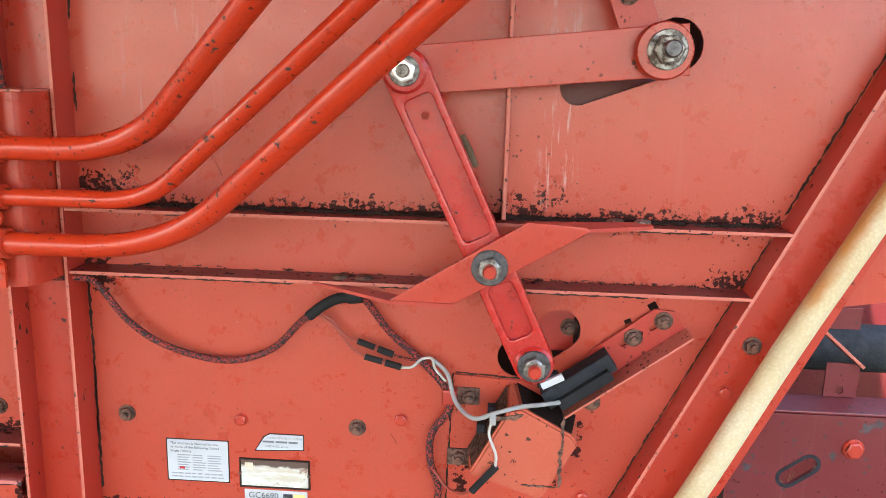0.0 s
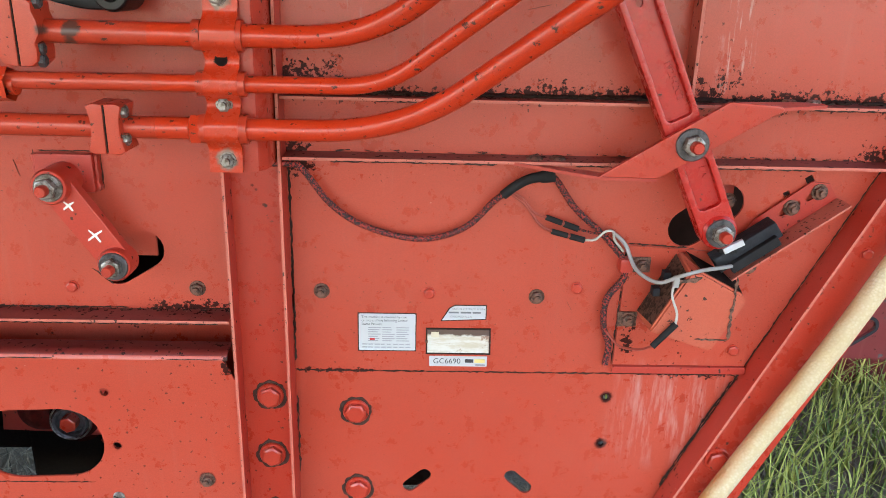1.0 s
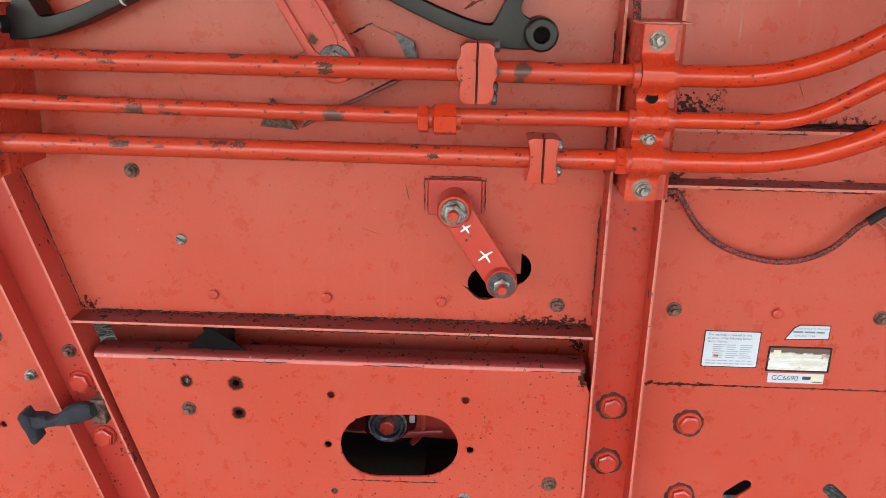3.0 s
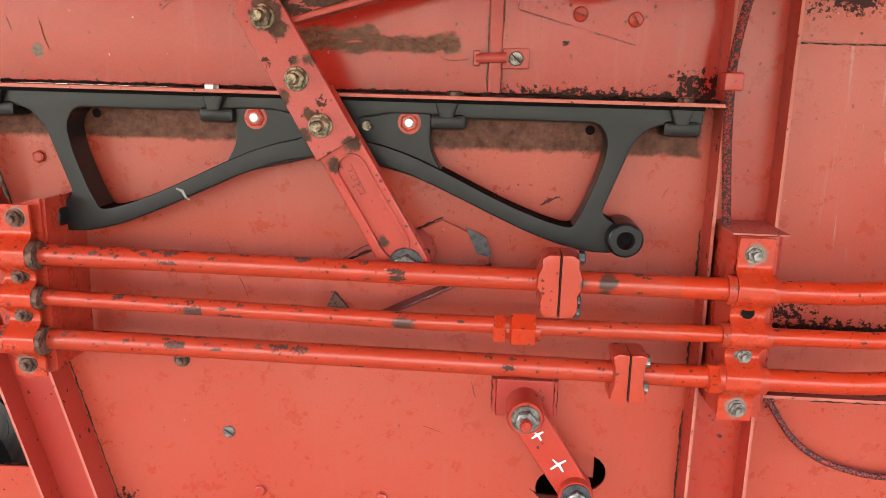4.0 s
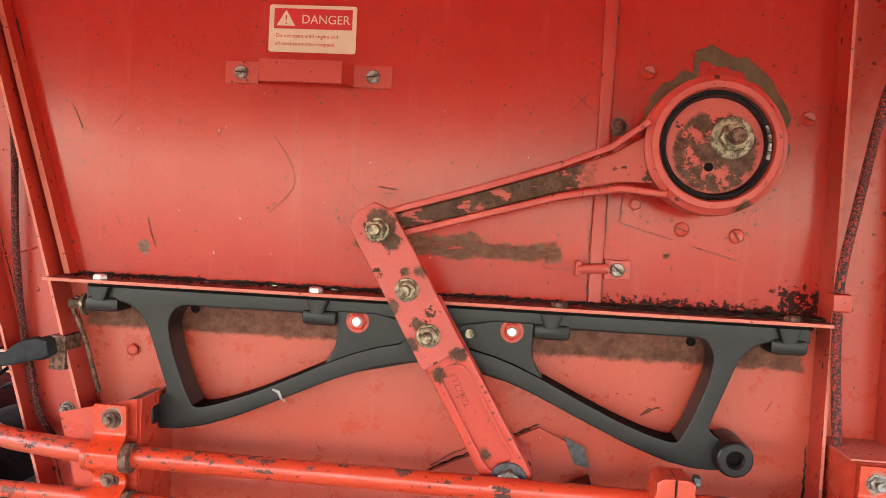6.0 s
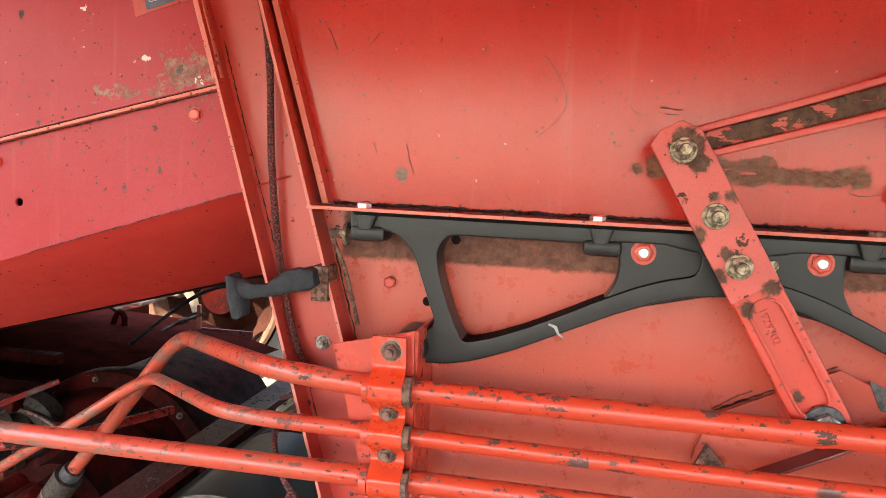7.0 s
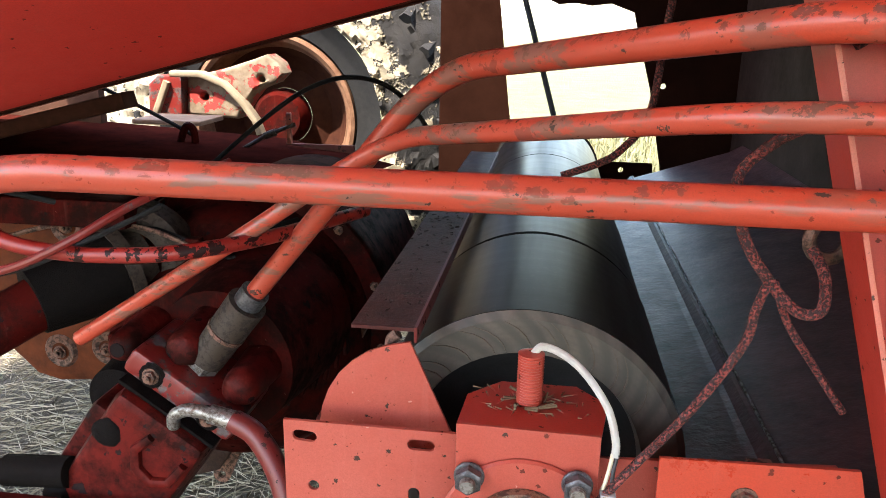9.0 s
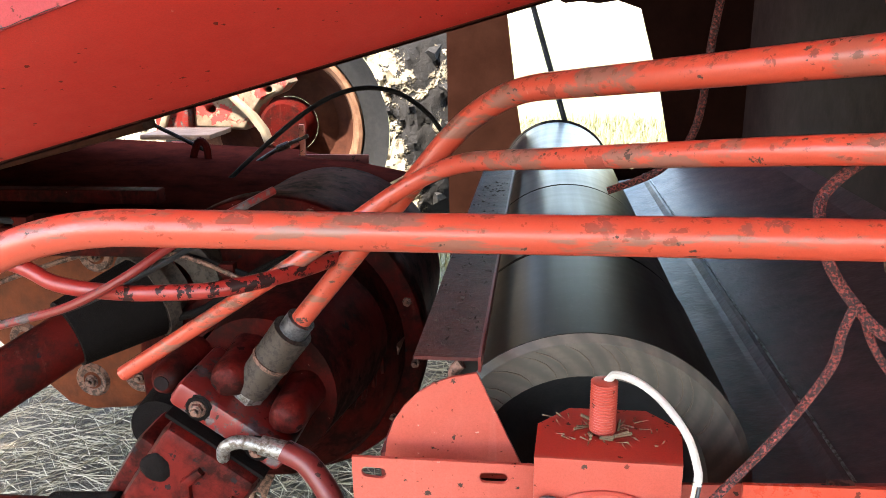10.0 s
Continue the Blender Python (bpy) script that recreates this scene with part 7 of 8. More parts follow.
for k in range(13):
    a0 = 30 + k * 9.7 + 2.5 * math.sin(k * 2.1)
    mark = [(RC[0] + (0.127 + 0.036 * u) * math.cos(radians(a0 + 11 * u * u)), RC[1] + (0.127 + 0.036 * u) * math.sin(radians(a0 + 11 * u * u))) for u in (0, 0.25, 0.5, 0.75, 1)]
    part("score_mark", stroke(bmesh.new(), mark, [0.0006, 0.0012, 0.0016, 0.0012, 0.0006], 1.0994, 1.1012, 0.0003), "score", roller, "pale curved score mark")
cuts = [1.106, 1.438, 1.874, 2.198, 2.86]
for k, (y0, y1) in enumerate(zip(cuts, cuts[1:])):
    rr = RR - 0.002 * k
    part("drum", lathe(bmesh.new(), [(rr - 0.020, y0 + 0.0005), (rr - 0.0015, y0 + 0.0005), (rr, y0 + 0.0025), (rr, y0 + 0.03), (rr, y1 - 0.04), (rr, y1 - 0.018), (rr - 0.0015, y1 - 0.016), (rr - 0.020, y1 - 0.016)], RC, 72), "roller", roller)
part("far_end", lathe(bmesh.new(), [(RR, 2.86), (0.0, 2.862)], RC, 48), "rubber", roller)
guard = thing("roller_guard", "dirty dark steel guard strip along the roller", "guard", (-1.92, 1.1, 0.74))
bm = box(bmesh.new(), -1.952, -1.886, 1.052, 2.20, 0.7535, 0.7570)
part("top", bm, plain("dusty_dark_red", (0.075, 0.017, 0.014), 0.42, 40.0, 0.5, 0.9, (0.030, 0.014, 0.013), gloss=0.12), guard)
part("edge", box(bmesh.new(), -1.8885, -1.8855, 1.0515, 2.20, 0.742, 0.7578), "inside", guard)
part("curl", sweep(bmesh.new(), curvy([(-1.905, 1.056, 0.749), (-1.912, 1.056, 0.742), (-1.914, 1.056, 0.730), (-1.922, 1.058, 0.722)]), 0.006, 10), "rusty", guard)
bolt("dirty", -1.928, 1.05, 0.716, guard)
gus = thing("side_gusset", "red rounded gusset plate beside the roller", "gusset", (-1.90, 1.03, 0.66))
pts = [(-1.838, 0.640), (-1.888, 0.752)] + [(-1.888 - 0.092 * math.sin(radians(k)), 0.652 + 0.098 * math.cos(radians(k))) for k in range(15, 91, 12)] + [(-1.980, 0.640)]
part("plate", sheet(bmesh.new(), pts, y0=1.028, y1=1.032), "dusty", gus)
part("rim", box(bmesh.new(), -1.985, -1.975, 1.033, 1.10, 0.60, 0.66), "inside", gus)
cross = thing("mounting_rail", "orange-red slotted mounting rail across the roller's end", "rail", (-1.76, 0.99, 0.5))
part("plate", sheet(bmesh.new(), [(-2.002, 0.40), (-1.504, 0.40), (-1.504, 0.682), (-1.70, 0.671), (-1.836, 0.683), (-2.002, 0.683)],
                    [capsule((-1.988, 0.668), (-1.975, 0.667), 0.0055), capsule((-1.877, 0.668), (-1.862, 0.668), 0.0055), arc(-1.974, 0.615, 0.0055, n=14), capsule((-1.876, 0.617), (-1.876, 0.600), 0.0055)], 0.985, 0.989), "dusty", cross)
part("clip", box(bmesh.new(), -1.582, -1.560, 0.975, 0.984, 0.635, 0.686, 0.002), "rusty", cross)
bolt("dirty", -1.571, 0.975, 0.664, cross)
bearing = thing("bearing_bracket", "red bearing bracket with hex bolts and a brassy ring", "bearing", (-1.772, 0.95, 0.58))
part("front", sheet(bmesh.new(), [(-1.834, 0.56), (-1.709, 0.56), (-1.709, 0.711), (-1.833, 0.713)], y0=0.950, y1=0.954, bevel=0.001), "dusty", bearing)
bm = bmesh.new()
tp = [bm.verts.new(p) for p in ((-1.833, 0.951, 0.713), (-1.709, 0.951, 0.711), (-1.700, 1.012, 0.711), (-1.728, 1.045, 0.711), (-1.800, 1.045, 0.711), (-1.830, 1.012, 0.711))]
lo = [bm.verts.new((v.co.x, v.co.y, v.co.z - 0.004)) for v in tp]
bm.faces.new(tp), bm.faces.new(lo[::-1])
for i in range(6):
    bm.faces.new((tp[i], tp[(i + 1) % 6], lo[(i + 1) % 6], lo[i]))
part("shelf", bm, "worn", bearing, "dusty red top shelf")
part("flange", lathe(bmesh.new(), [(0.0, 0.9445), (0.073, 0.9445), (0.075, 0.947), (0.075, 0.9495)], (-1.772, 0.610), 40), "dusty", bearing)
part("ring", lathe(bmesh.new(), [(0.028, 0.935), (0.033, 0.930), (0.043, 0.930), (0.046, 0.934), (0.046, 0.944)], (-1.772, 0.613), 36), "brassy", bearing, "brassy bearing ring")
part("shaft", lathe(bmesh.new(), [(0.0, 0.938), (0.018, 0.936), (0.0279, 0.937)], (-1.772, 0.613), 28), "oily", bearing)
for x, z in ((-1.820, 0.667), (-1.727, 0.668)):
    big_nut(bearing, x, 0.944, z, 0.0125, 0.0135, 0.004, "oily", "oily", 30, "zinc")
sp = thing("speed_pickup", "ribbed red pickup sleeve with a white sleeved lead", "sensor", (-1.772, 1.0, 0.713))
prof, zz = [], 0.714
while zz < 0.762:
    prof += [(0.0110, zz), (0.0122, zz + 0.0012)]
    zz += 0.0026
bm = bmesh.new()
rings = [[bm.verts.new((-1.772 + r * math.cos(2 * math.pi * i / 18), 1.0 + r * math.sin(2 * math.pi * i / 18), z)) for i in range(18)] for r, z in prof + [(0.006, 0.764)]]
for p, q in zip(rings, rings[1:]):
    for i in range(18):
        bm.faces.new((p[i], p[(i + 1) % 18], q[(i + 1) % 18], q[i]))
bm.faces.new(rings[-1])
part("sleeve", bm, "dusty", sp)
for i in range(14):
    t = i * 0.9
    q = random.uniform(0.019, 0.027)
    bm = rod(bmesh.new(), (-1.772 + 0.014 * math.cos(t), 1.0 + 0.014 * math.sin(t), 0.714), (-1.772 + q * math.cos(t + 0.6), 1.0 + q * math.sin(t + 0.6), 0.715 + random.uniform(0.0, 0.006)), random.uniform(0.0008, 0.0018), 5)
    part("gasket_shred", bm, "chaff", sp, "shred of torn gasket round the sleeve")
part("lead", sweep(bmesh.new(), curvy([(-1.770, 1.0, 0.762), (-1.762, 0.998, 0.770), (-1.742, 0.990, 0.766), (-1.722, 0.980, 0.752), (-1.704, 0.965, 0.730), (-1.697, 0.952, 0.708), (-1.697, 0.947, 0.695)]), 0.0036, 10), "wire_white", sp, "white fabric sleeve")
for dx, tone in ((-0.002, "cream"), (0.002, "ink")):
    part("wire", sweep(bmesh.new(), curvy([(-1.697 + dx, 0.947, 0.698), (-1.700 + dx, 0.943, 0.682), (-1.702 + dx * 2, 0.940, 0.666)]), 0.0018, 8), tone, sp)
part("plug", box(bmesh.new(), -1.708, -1.695, 0.930, 0.945, 0.640, 0.668, 0.002), "wire_grey", sp, "grey plug")

# sloping pan with ribs beside the roller
pan = thing("grain_pan", "dark oily ribbed sheet-metal pan beside the roller", "pan", (-1.45, 1.6, 0.6), kind="structure")
bm = bmesh.new()
prof = [(-1.66, 0.572), (-1.592, 0.590), (-1.528, 0.602), (-1.518, 0.614), (-1.508, 0.616), (-1.500, 0.604), (-1.452, 0.612), (-1.444, 0.620), (-1.436, 0.620), (-1.428, 0.614), (-1.36, 0.625), (-1.20, 0.72), (-1.20, 0.71), (-1.66, 0.560)]
ends = [[bm.verts.new((x, y, z)) for x, z in prof] for y in (0.995, 2.75)]
for i in range(len(prof)):
    j = (i + 1) % len(prof)
    bm.faces.new((ends[0][i], ends[0][j], ends[1][j], ends[1][i]))
part("sheet", bm, "pan", pan)
part("rib", box(bmesh.new(), -1.5125, -1.5095, 1.0, 2.74, 0.6155, 0.6185, 0.0008), "zinc", pan, "bright rubbed rib edge")
part("rib", box(bmesh.new(), -1.4418, -1.4390, 1.0, 2.74, 0.6185, 0.6215, 0.0008), "zinc", pan, "dull rubbed rib edge")
part("rub_strip", box(bmesh.new(), -1.617, -1.606, 1.0, 2.74, 0.5865, 0.5905, 0.0008), "zinc", pan, "bare strip beside the roller")
# wall colour lowered to hold the interior's shade
solo("wall_12", box(bmesh.new(), -1.20, -1.18, 0.955, 3.0, 0.31, TOP), "dark", "inner side wall of the machine, shade in its colour", "wall", kind="structure")
eyeb = thing("rope_eye", "greasy eye bolt inside the body", "eye bolt", (-1.535, 1.03, 0.87))
part("eye", sweep(bmesh.new(), [(-1.540 + 0.017 * math.sin(a * 0.3927), 0.985 + 0.004 * math.sin(a * 0.3927), 0.885 + 0.017 * math.cos(a * 0.3927)) for a in range(17)], 0.0055, 10), "rusty", eyeb)
part("stem", rod(bmesh.new(), (-1.525, 0.990, 0.885), (-1.46, 1.01, 0.885), 0.006, 10), "rusty", eyeb)

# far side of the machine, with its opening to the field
# far wall: near-black colour stands in for the darkness around the opening
far = solo("wall_13", sheet(bmesh.new(), [(-2.13, 0.25), (-1.18, 0.25), (-1.18, TOP), (-2.13, TOP)], [[(-1.880, 0.631), (-1.437, 0.631), (-1.424, 0.545), (-1.396, 0.545), (-1.462, 0.860), (-1.530, 1.095), (-1.60, 1.120), (-1.66, 1.113), (-1.71, 1.121), (-1.76, 1.116), (-1.80, 1.134), (-1.83, 1.132), (-1.86, 1.145), (-1.90, 1.155), (-1.948, 1.160), (-1.938, 1.08), (-1.905, 0.80)], arc(-1.424, 0.875, 0.009, n=12), arc(-1.534, 0.606, 0.009, n=12)], 2.90, 2.91), plain("shaded_far_wall", (0.024, 0.009, 0.006), 0.85, 14.0, 0.5, 0.4, gloss=0.0),
           "far side wall with an opening to the field, darkened for shade", "wall", kind="structure")
part("opening_bar", rod(bmesh.new(), (-1.952, 2.898, 1.42), (-1.715, 2.898, 0.63), 0.009, 10), "oldrubber", far)
# two unseen tops, added and sized to keep sun and sky out
solo("ceiling_3", box(bmesh.new(), XL, -2.13, 0.90, 2.15, TOP, TOP + 0.03), "dark", "unseen top added over the feeder housing to block light", "ceiling", kind="structure")
solo("ceiling_2", box(bmesh.new(), -2.13, 0.60, 0.90, 2.95, TOP, TOP + 0.03), "dark", "unseen top added over the machine body to block light", "ceiling", kind="structure")
# added block that covers bright ground left of the axle
solo("wall_18", box(bmesh.new(), -3.42, -3.02, 2.40, 2.43, 0.50, 1.10), plain("brown_side_plate", (0.10, 0.045, 0.030), 0.8, 10.0, 0.6, 0.4), "added brown plate hiding the bright field behind the gearbox", "panel", kind="structure")
# wheel on the far side
wheel = thing("wheel", "muddy far-side wheel with a rusty rim", "wheel", (-2.724, 3.05, 0.0))
WC = (-2.724, 0.722)
part("tyre", lathe(bmesh.new(), [(0.290, 2.99), (0.305, 2.955), (0.335, 2.95), (0.352, 2.944), (0.375, 2.928), (0.395, 2.918)], WC, 64), "rubber", wheel, "dark rubber sidewall bead")
bm = bmesh.new()
prof = [(0.395, 2.918), (0.42, 2.916), (0.45, 2.918), (0.49, 2.92), (0.54, 2.935), (0.60, 2.97), (0.66, 3.02), (0.70, 3.08), (0.715, 3.2)]
lathe(bm, prof, WC, 150)
bmesh.ops.subdivide_edges(bm, edges=[e for e in bm.edges if abs((e.verts[0].co - e.verts[1].co).normalized().dot(Vector(((e.verts[0].co.x - WC[0]), 0, (e.verts[0].co.z - WC[1]))).normalized())) > 0.5], cuts=3)
for v in bm.verts:
    v.co.y += 0.014 * noise.noise(v.co * 22) + 0.016 * noise.noise(v.co * 60)
part("sidewall", bm, "tread", wheel, "tyre wall caked with dried mud")
part("rim", lathe(bmesh.new(), [(0.245, 3.03), (0.262, 2.985), (0.270, 2.955), (0.284, 2.945), (0.296, 2.95), (0.298, 2.99)], WC, 64), plain("rusty_rim", (0.24, 0.13, 0.08), 0.7, 30.0, 0.5, 0.5, (0.10, 0.045, 0.028)), wheel, "rust-stained steel rim lip")
part("disc", lathe(bmesh.new(), [(0.10, 3.10), (0.17, 3.12), (0.21, 3.09), (0.23, 3.05), (0.246, 3.03)], WC, 64), plain("brown_disc", (0.070, 0.026, 0.016), 0.75, 16.0, 0.5, 0.5, (0.025, 0.011, 0.009), gloss=0.0), wheel, "brown dished wheel disc")
part("hub", lathe(bmesh.new(), [(0.0, 3.02), (0.08, 3.02), (0.10, 3.05), (0.10, 3.10)], WC, 24), "oily_red", wheel)
for k in range(30):
    a = k / 30 * 2 * math.pi
    bm = bmesh.new()
    p = Vector((WC[0] + 0.58 * math.cos(a), 2.955, WC[1] + 0.58 * math.sin(a)))
    q = Vector((WC[0] + 0.705 * math.cos(a + 0.12), 3.2, WC[1] + 0.705 * math.sin(a + 0.12)))
    rod(bm, p, q, 0.024, 6)
    part("tread_lug", bm, "tread", wheel)

# ---------------------------------------------------------------- gearbox, motor, shafts
gb = thing("gearbox", "oily red cast gearbox with ribs and bolts, darkened for shade", "gearbox", (-2.3, 1.7, 0.2))
GC = (-2.290, 0.525)
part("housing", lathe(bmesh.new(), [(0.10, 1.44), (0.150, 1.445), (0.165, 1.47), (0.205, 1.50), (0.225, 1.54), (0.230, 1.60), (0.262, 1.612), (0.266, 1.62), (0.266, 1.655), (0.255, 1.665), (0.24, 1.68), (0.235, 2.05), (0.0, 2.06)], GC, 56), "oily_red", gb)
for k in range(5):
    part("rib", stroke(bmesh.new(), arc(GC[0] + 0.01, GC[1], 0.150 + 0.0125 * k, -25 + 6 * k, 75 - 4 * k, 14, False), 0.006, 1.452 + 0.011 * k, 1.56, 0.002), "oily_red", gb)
pad = [(-2.201, 0.442), (-2.164, 0.505), (-2.135, 0.590), (-2.110, 0.600), (-2.085, 0.580), (-2.060, 0.543), (-2.074, 0.497), (-2.13, 0.450), (-2.19, 0.415)]
part("flange_plate", sheet(bmesh.new(), pad, y0=1.548, y1=1.60, bevel=0.005), plain("rusty_flange", (0.20, 0.080, 0.045), 0.5, 40.0, 0.5, 0.6, (0.05, 0.025, 0.018)), gb, "rust-stained bolted flange")
for x, z in ((-2.112, 0.564), (-2.123, 0.529), (-2.139, 0.500)):
    part("washer", lathe(bmesh.new(), [(0.004, 1.545), (0.014, 1.545), (0.0155, 1.5465), (0.0155, 1.548)], (x, z), 20), "brassy", gb)
    bolt("dirty", x, 1.545, z, gb)
for k in range(9):
    a = radians(-35 + k * 27)
    bolt("dirty", GC[0] + 0.247 * math.cos(a), 1.612, GC[1] + 0.247 * math.sin(a), gb)
part("foot", sheet(bmesh.new(), [(-2.44, 0.30), (-2.22, 0.37), (-2.20, 0.42), (-2.30, 0.31), (-2.345, 0.24), (-2.40, 0.22)], y0=1.56, y1=1.62, bevel=0.006), "soot", gb, "grease-caked lower edge")
part("lug", sheet(bmesh.new(), capsule((-2.33, 0.27), (-2.357, 0.207), 0.017), [arc(-2.357, 0.207, 0.008, n=12)], 1.60, 1.61), "rusty", gb)
side_box = thing("gear_case", "rusty orange cast side case with bolts", "gear case", (-2.6, 1.5, 0.43))
bm = sheet(bmesh.new(), [(-2.83, 0.62), (-2.74, 0.53), (-2.645, 0.436), (-2.60, 0.425), (-2.525, 0.432), (-2.46, 0.48), (-2.385, 0.60), (-2.39, 0.66), (-2.46, 0.72), (-2.60, 0.76), (-2.78, 0.75)], y0=1.50, y1=1.60, bevel=0.02)
part("case", bm, plain("rusty_orange", (0.145, 0.036, 0.013), 0.6, 22.0, 0.5, 0.6, (0.055, 0.018, 0.010)), side_box)
for x, z in ((-2.589, 0.489), (-2.416, 0.630), (-2.50, 0.50), (-2.70, 0.56), (-2.55, 0.715)):
    part("bolt_seat", lathe(bmesh.new(), [(0.016, 1.497), (0.026, 1.494), (0.031, 1.50)], (x, z), 20), "rusty", side_box)
    bolt("dirty", x, 1.495, z, side_box)

shaft = thing("drive_shaft", "shade-darkened red drive shaft with a greasy joint", "shaft", (-2.5, 1.3, 0.6))
part("tube", rod(bmesh.new(), (-2.82, 0.98, 0.455), (-2.50, 1.36, 0.642), 0.041, 22), "oily_red", shaft)
part("joint", rod(bmesh.new(), (-2.515, 1.345, 0.640), (-2.44, 1.44, 0.665), 0.052, 22, 0.066), "grease", shaft, "greasy black boot")
part("joint_ring", rod(bmesh.new(), (-2.44, 1.44, 0.665), (-2.428, 1.456, 0.670), 0.069, 24), "fitting_brown", shaft)
part("yoke", rod(bmesh.new(), (-2.44, 1.44, 0.665), (-2.41, 1.48, 0.680), 0.050, 20), "fitting_brown", shaft)
motor = thing("hydraulic_motor", "chipped red hydraulic motor block with a worn grey head", "motor", (-2.26, 1.2, 0.40))


def tilted_box(u0, u1, w0, w1, y0, y1, bevel, centre=(-2.255, 0.53), deg=-35):
    bm = box(bmesh.new(), u0, u1, y0, y1, w0, w1, bevel)
    bmesh.ops.rotate(bm, verts=bm.verts, cent=(0, 0, 0), matrix=Matrix.Rotation(radians(-deg), 3, "Y"))
    bmesh.ops.translate(bm, verts=bm.verts, vec=(centre[0], 0, centre[1]))
    return bm


def on_motor(u, w, y):
    aa = radians(-35)
    return (-2.255 + u * math.cos(aa) - w * math.sin(aa), y, 0.53 + u * math.sin(aa) + w * math.cos(aa))


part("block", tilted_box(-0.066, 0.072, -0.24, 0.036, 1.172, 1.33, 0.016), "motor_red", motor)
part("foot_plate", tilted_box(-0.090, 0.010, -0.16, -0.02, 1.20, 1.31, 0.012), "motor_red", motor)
part("head", tilted_box(-0.084, 0.084, 0.040, 0.078, 1.205, 1.33, 0.009), "motor_head", motor, "red head bar worn to grey metal")
part("joint_line", tilted_box(-0.074, 0.074, 0.0345, 0.0405, 1.188, 1.325, 0.002), "grease", motor, "black greasy gasket line")
for u, w, r in ((-0.035, 0.098, 0.027), (0.055, 0.098, 0.027), (-0.104, 0.046, 0.022)):
    p = on_motor(u, w, 0)
    bm = lathe(bmesh.new(), [(0.0, 1.226), (r * 0.45, 1.2265), (r * 0.72, 1.230), (r * 0.90, 1.238), (r * 0.97, 1.252), (r, 1.28), (r * 1.15, 1.33)], (p[0], p[2]), 22)
    for v in bm.verts:
        v.co += Vector((1, 0.6, 1)) * 0.0025 * noise.noise(v.co * 55)
    part("ear", bm, "motor_red", motor)
part("ear_hole", rod(bmesh.new(), on_motor(-0.104, 0.046, 1.2245), on_motor(-0.104, 0.046, 1.228), 0.010, 14), "void", motor, "black disc standing for an empty lug hole")
part("pump_body", rod(bmesh.new(), (-2.215, 1.325, 0.575), (-2.20, 1.52, 0.58), 0.108, 36, 0.128), "oily_red", motor)
part("side_body", rod(bmesh.new(), (-2.350, 1.275, 0.530), (-2.345, 1.36, 0.535), 0.046, 24, 0.054), "grease", motor, "grease-black round side cover")
for u, w in ((-0.045, 0.060), (0.046, 0.058)):
    p = on_motor(u, w, 1.205)
    part("grease_patch", lathe(bmesh.new(), [(0.0, 1.2035), (0.015, 1.2035), (0.019, 1.2062)], (p[0], p[2]), 11), "grease", motor, "black grease round the bolt")
    bolt("dirty", p[0], 1.2035, p[2], motor)
for u, w in ((-0.046, -0.024), (-0.055, -0.155)):
    p = on_motor(u, w, 1.172)
    bm = lathe(bmesh.new(), [(0.0, 1.1660), (0.010, 1.1668), (0.016, 1.1690), (0.021, 1.1726)], (p[0], p[2]), 13)
    for v in bm.verts:
        v.co += Vector((1, 0, 1)) * 0.004 * noise.noise(v.co * 90)
    part("plug", bm, "grease", motor, "greasy black plug")
port = [on_motor(u, w, 0)[::2] for u, w in ((0.004, 0.012), (-0.004, -0.016), (0.010, -0.040), (0.036, -0.046), (0.055, -0.030), (0.058, 0.004))]
part("port_boss", stroke(bmesh.new(), port, [0.010, 0.014, 0.016, 0.016, 0.014, 0.010], 1.1640, 1.1735, 0.005), "motor_red", motor)
part("fitting", rod(bmesh.new(), (-2.1385, 1.2445, 0.6985), (-2.205, 1.2575, 0.6115), 0.0265, 22, 0.0245), "fitting_brown", motor, "tarnished brown crimped hose fitting")
part("fitting_neck", rod(bmesh.new(), (-2.126, 1.243, 0.715), (-2.141, 1.245, 0.6955), 0.0190, 20), "oily", motor, "oily black neck of the fitting")
part("fitting_band", rod(bmesh.new(), (-2.170, 1.2505, 0.6575), (-2.1735, 1.251, 0.6530), 0.0268, 22), "rusty", motor)
part("fitting_nut", rod(bmesh.new(), (-2.200, 1.2565, 0.618), (-2.2135, 1.259, 0.6005), 0.0235, 6), "zinc", motor)
ph = thing("pressure_hose", "dirty red pressure hose with a zinc elbow", "hose", (-2.15, 1.18, 0.5))
part("elbow", sweep(bmesh.new(), curvy([(-2.222, 1.185, 0.548), (-2.215, 1.178, 0.567), (-2.195, 1.176, 0.577), (-2.165, 1.178, 0.573)]), 0.0085, 12), "zinc", ph, "zinc plated elbow")
part("collar", rod(bmesh.new(), (-2.168, 1.178, 0.5735), (-2.135, 1.178, 0.566), 0.0125, 14), "zinc", ph)
part("pipe", sweep(bmesh.new(), curvy([(-2.138, 1.178, 0.567), (-2.105, 1.170, 0.552), (-2.070, 1.150, 0.510), (-2.052, 1.13, 0.45), (-2.05, 1.12, 0.38), (-2.05, 1.12, 0.30)]), 0.0145, 14), "inside", ph)
hs = thing("return_hose", "red rubber hose with black scuffs beside the gearbox", "hose", (-2.3, 1.0, 0.75))
part("pipe", sweep(bmesh.new(), curvy([(-2.55, 1.06, 0.875), (-2.407, 1.10, 0.831), (-2.349, 1.10, 0.806), (-2.285, 1.10, 0.798), (-2.221, 1.10, 0.799), (-2.158, 1.11, 0.803), (-2.09, 1.20, 0.80), (-2.02, 1.40, 0.79)]), 0.0088, 14), "hose_red", hs)
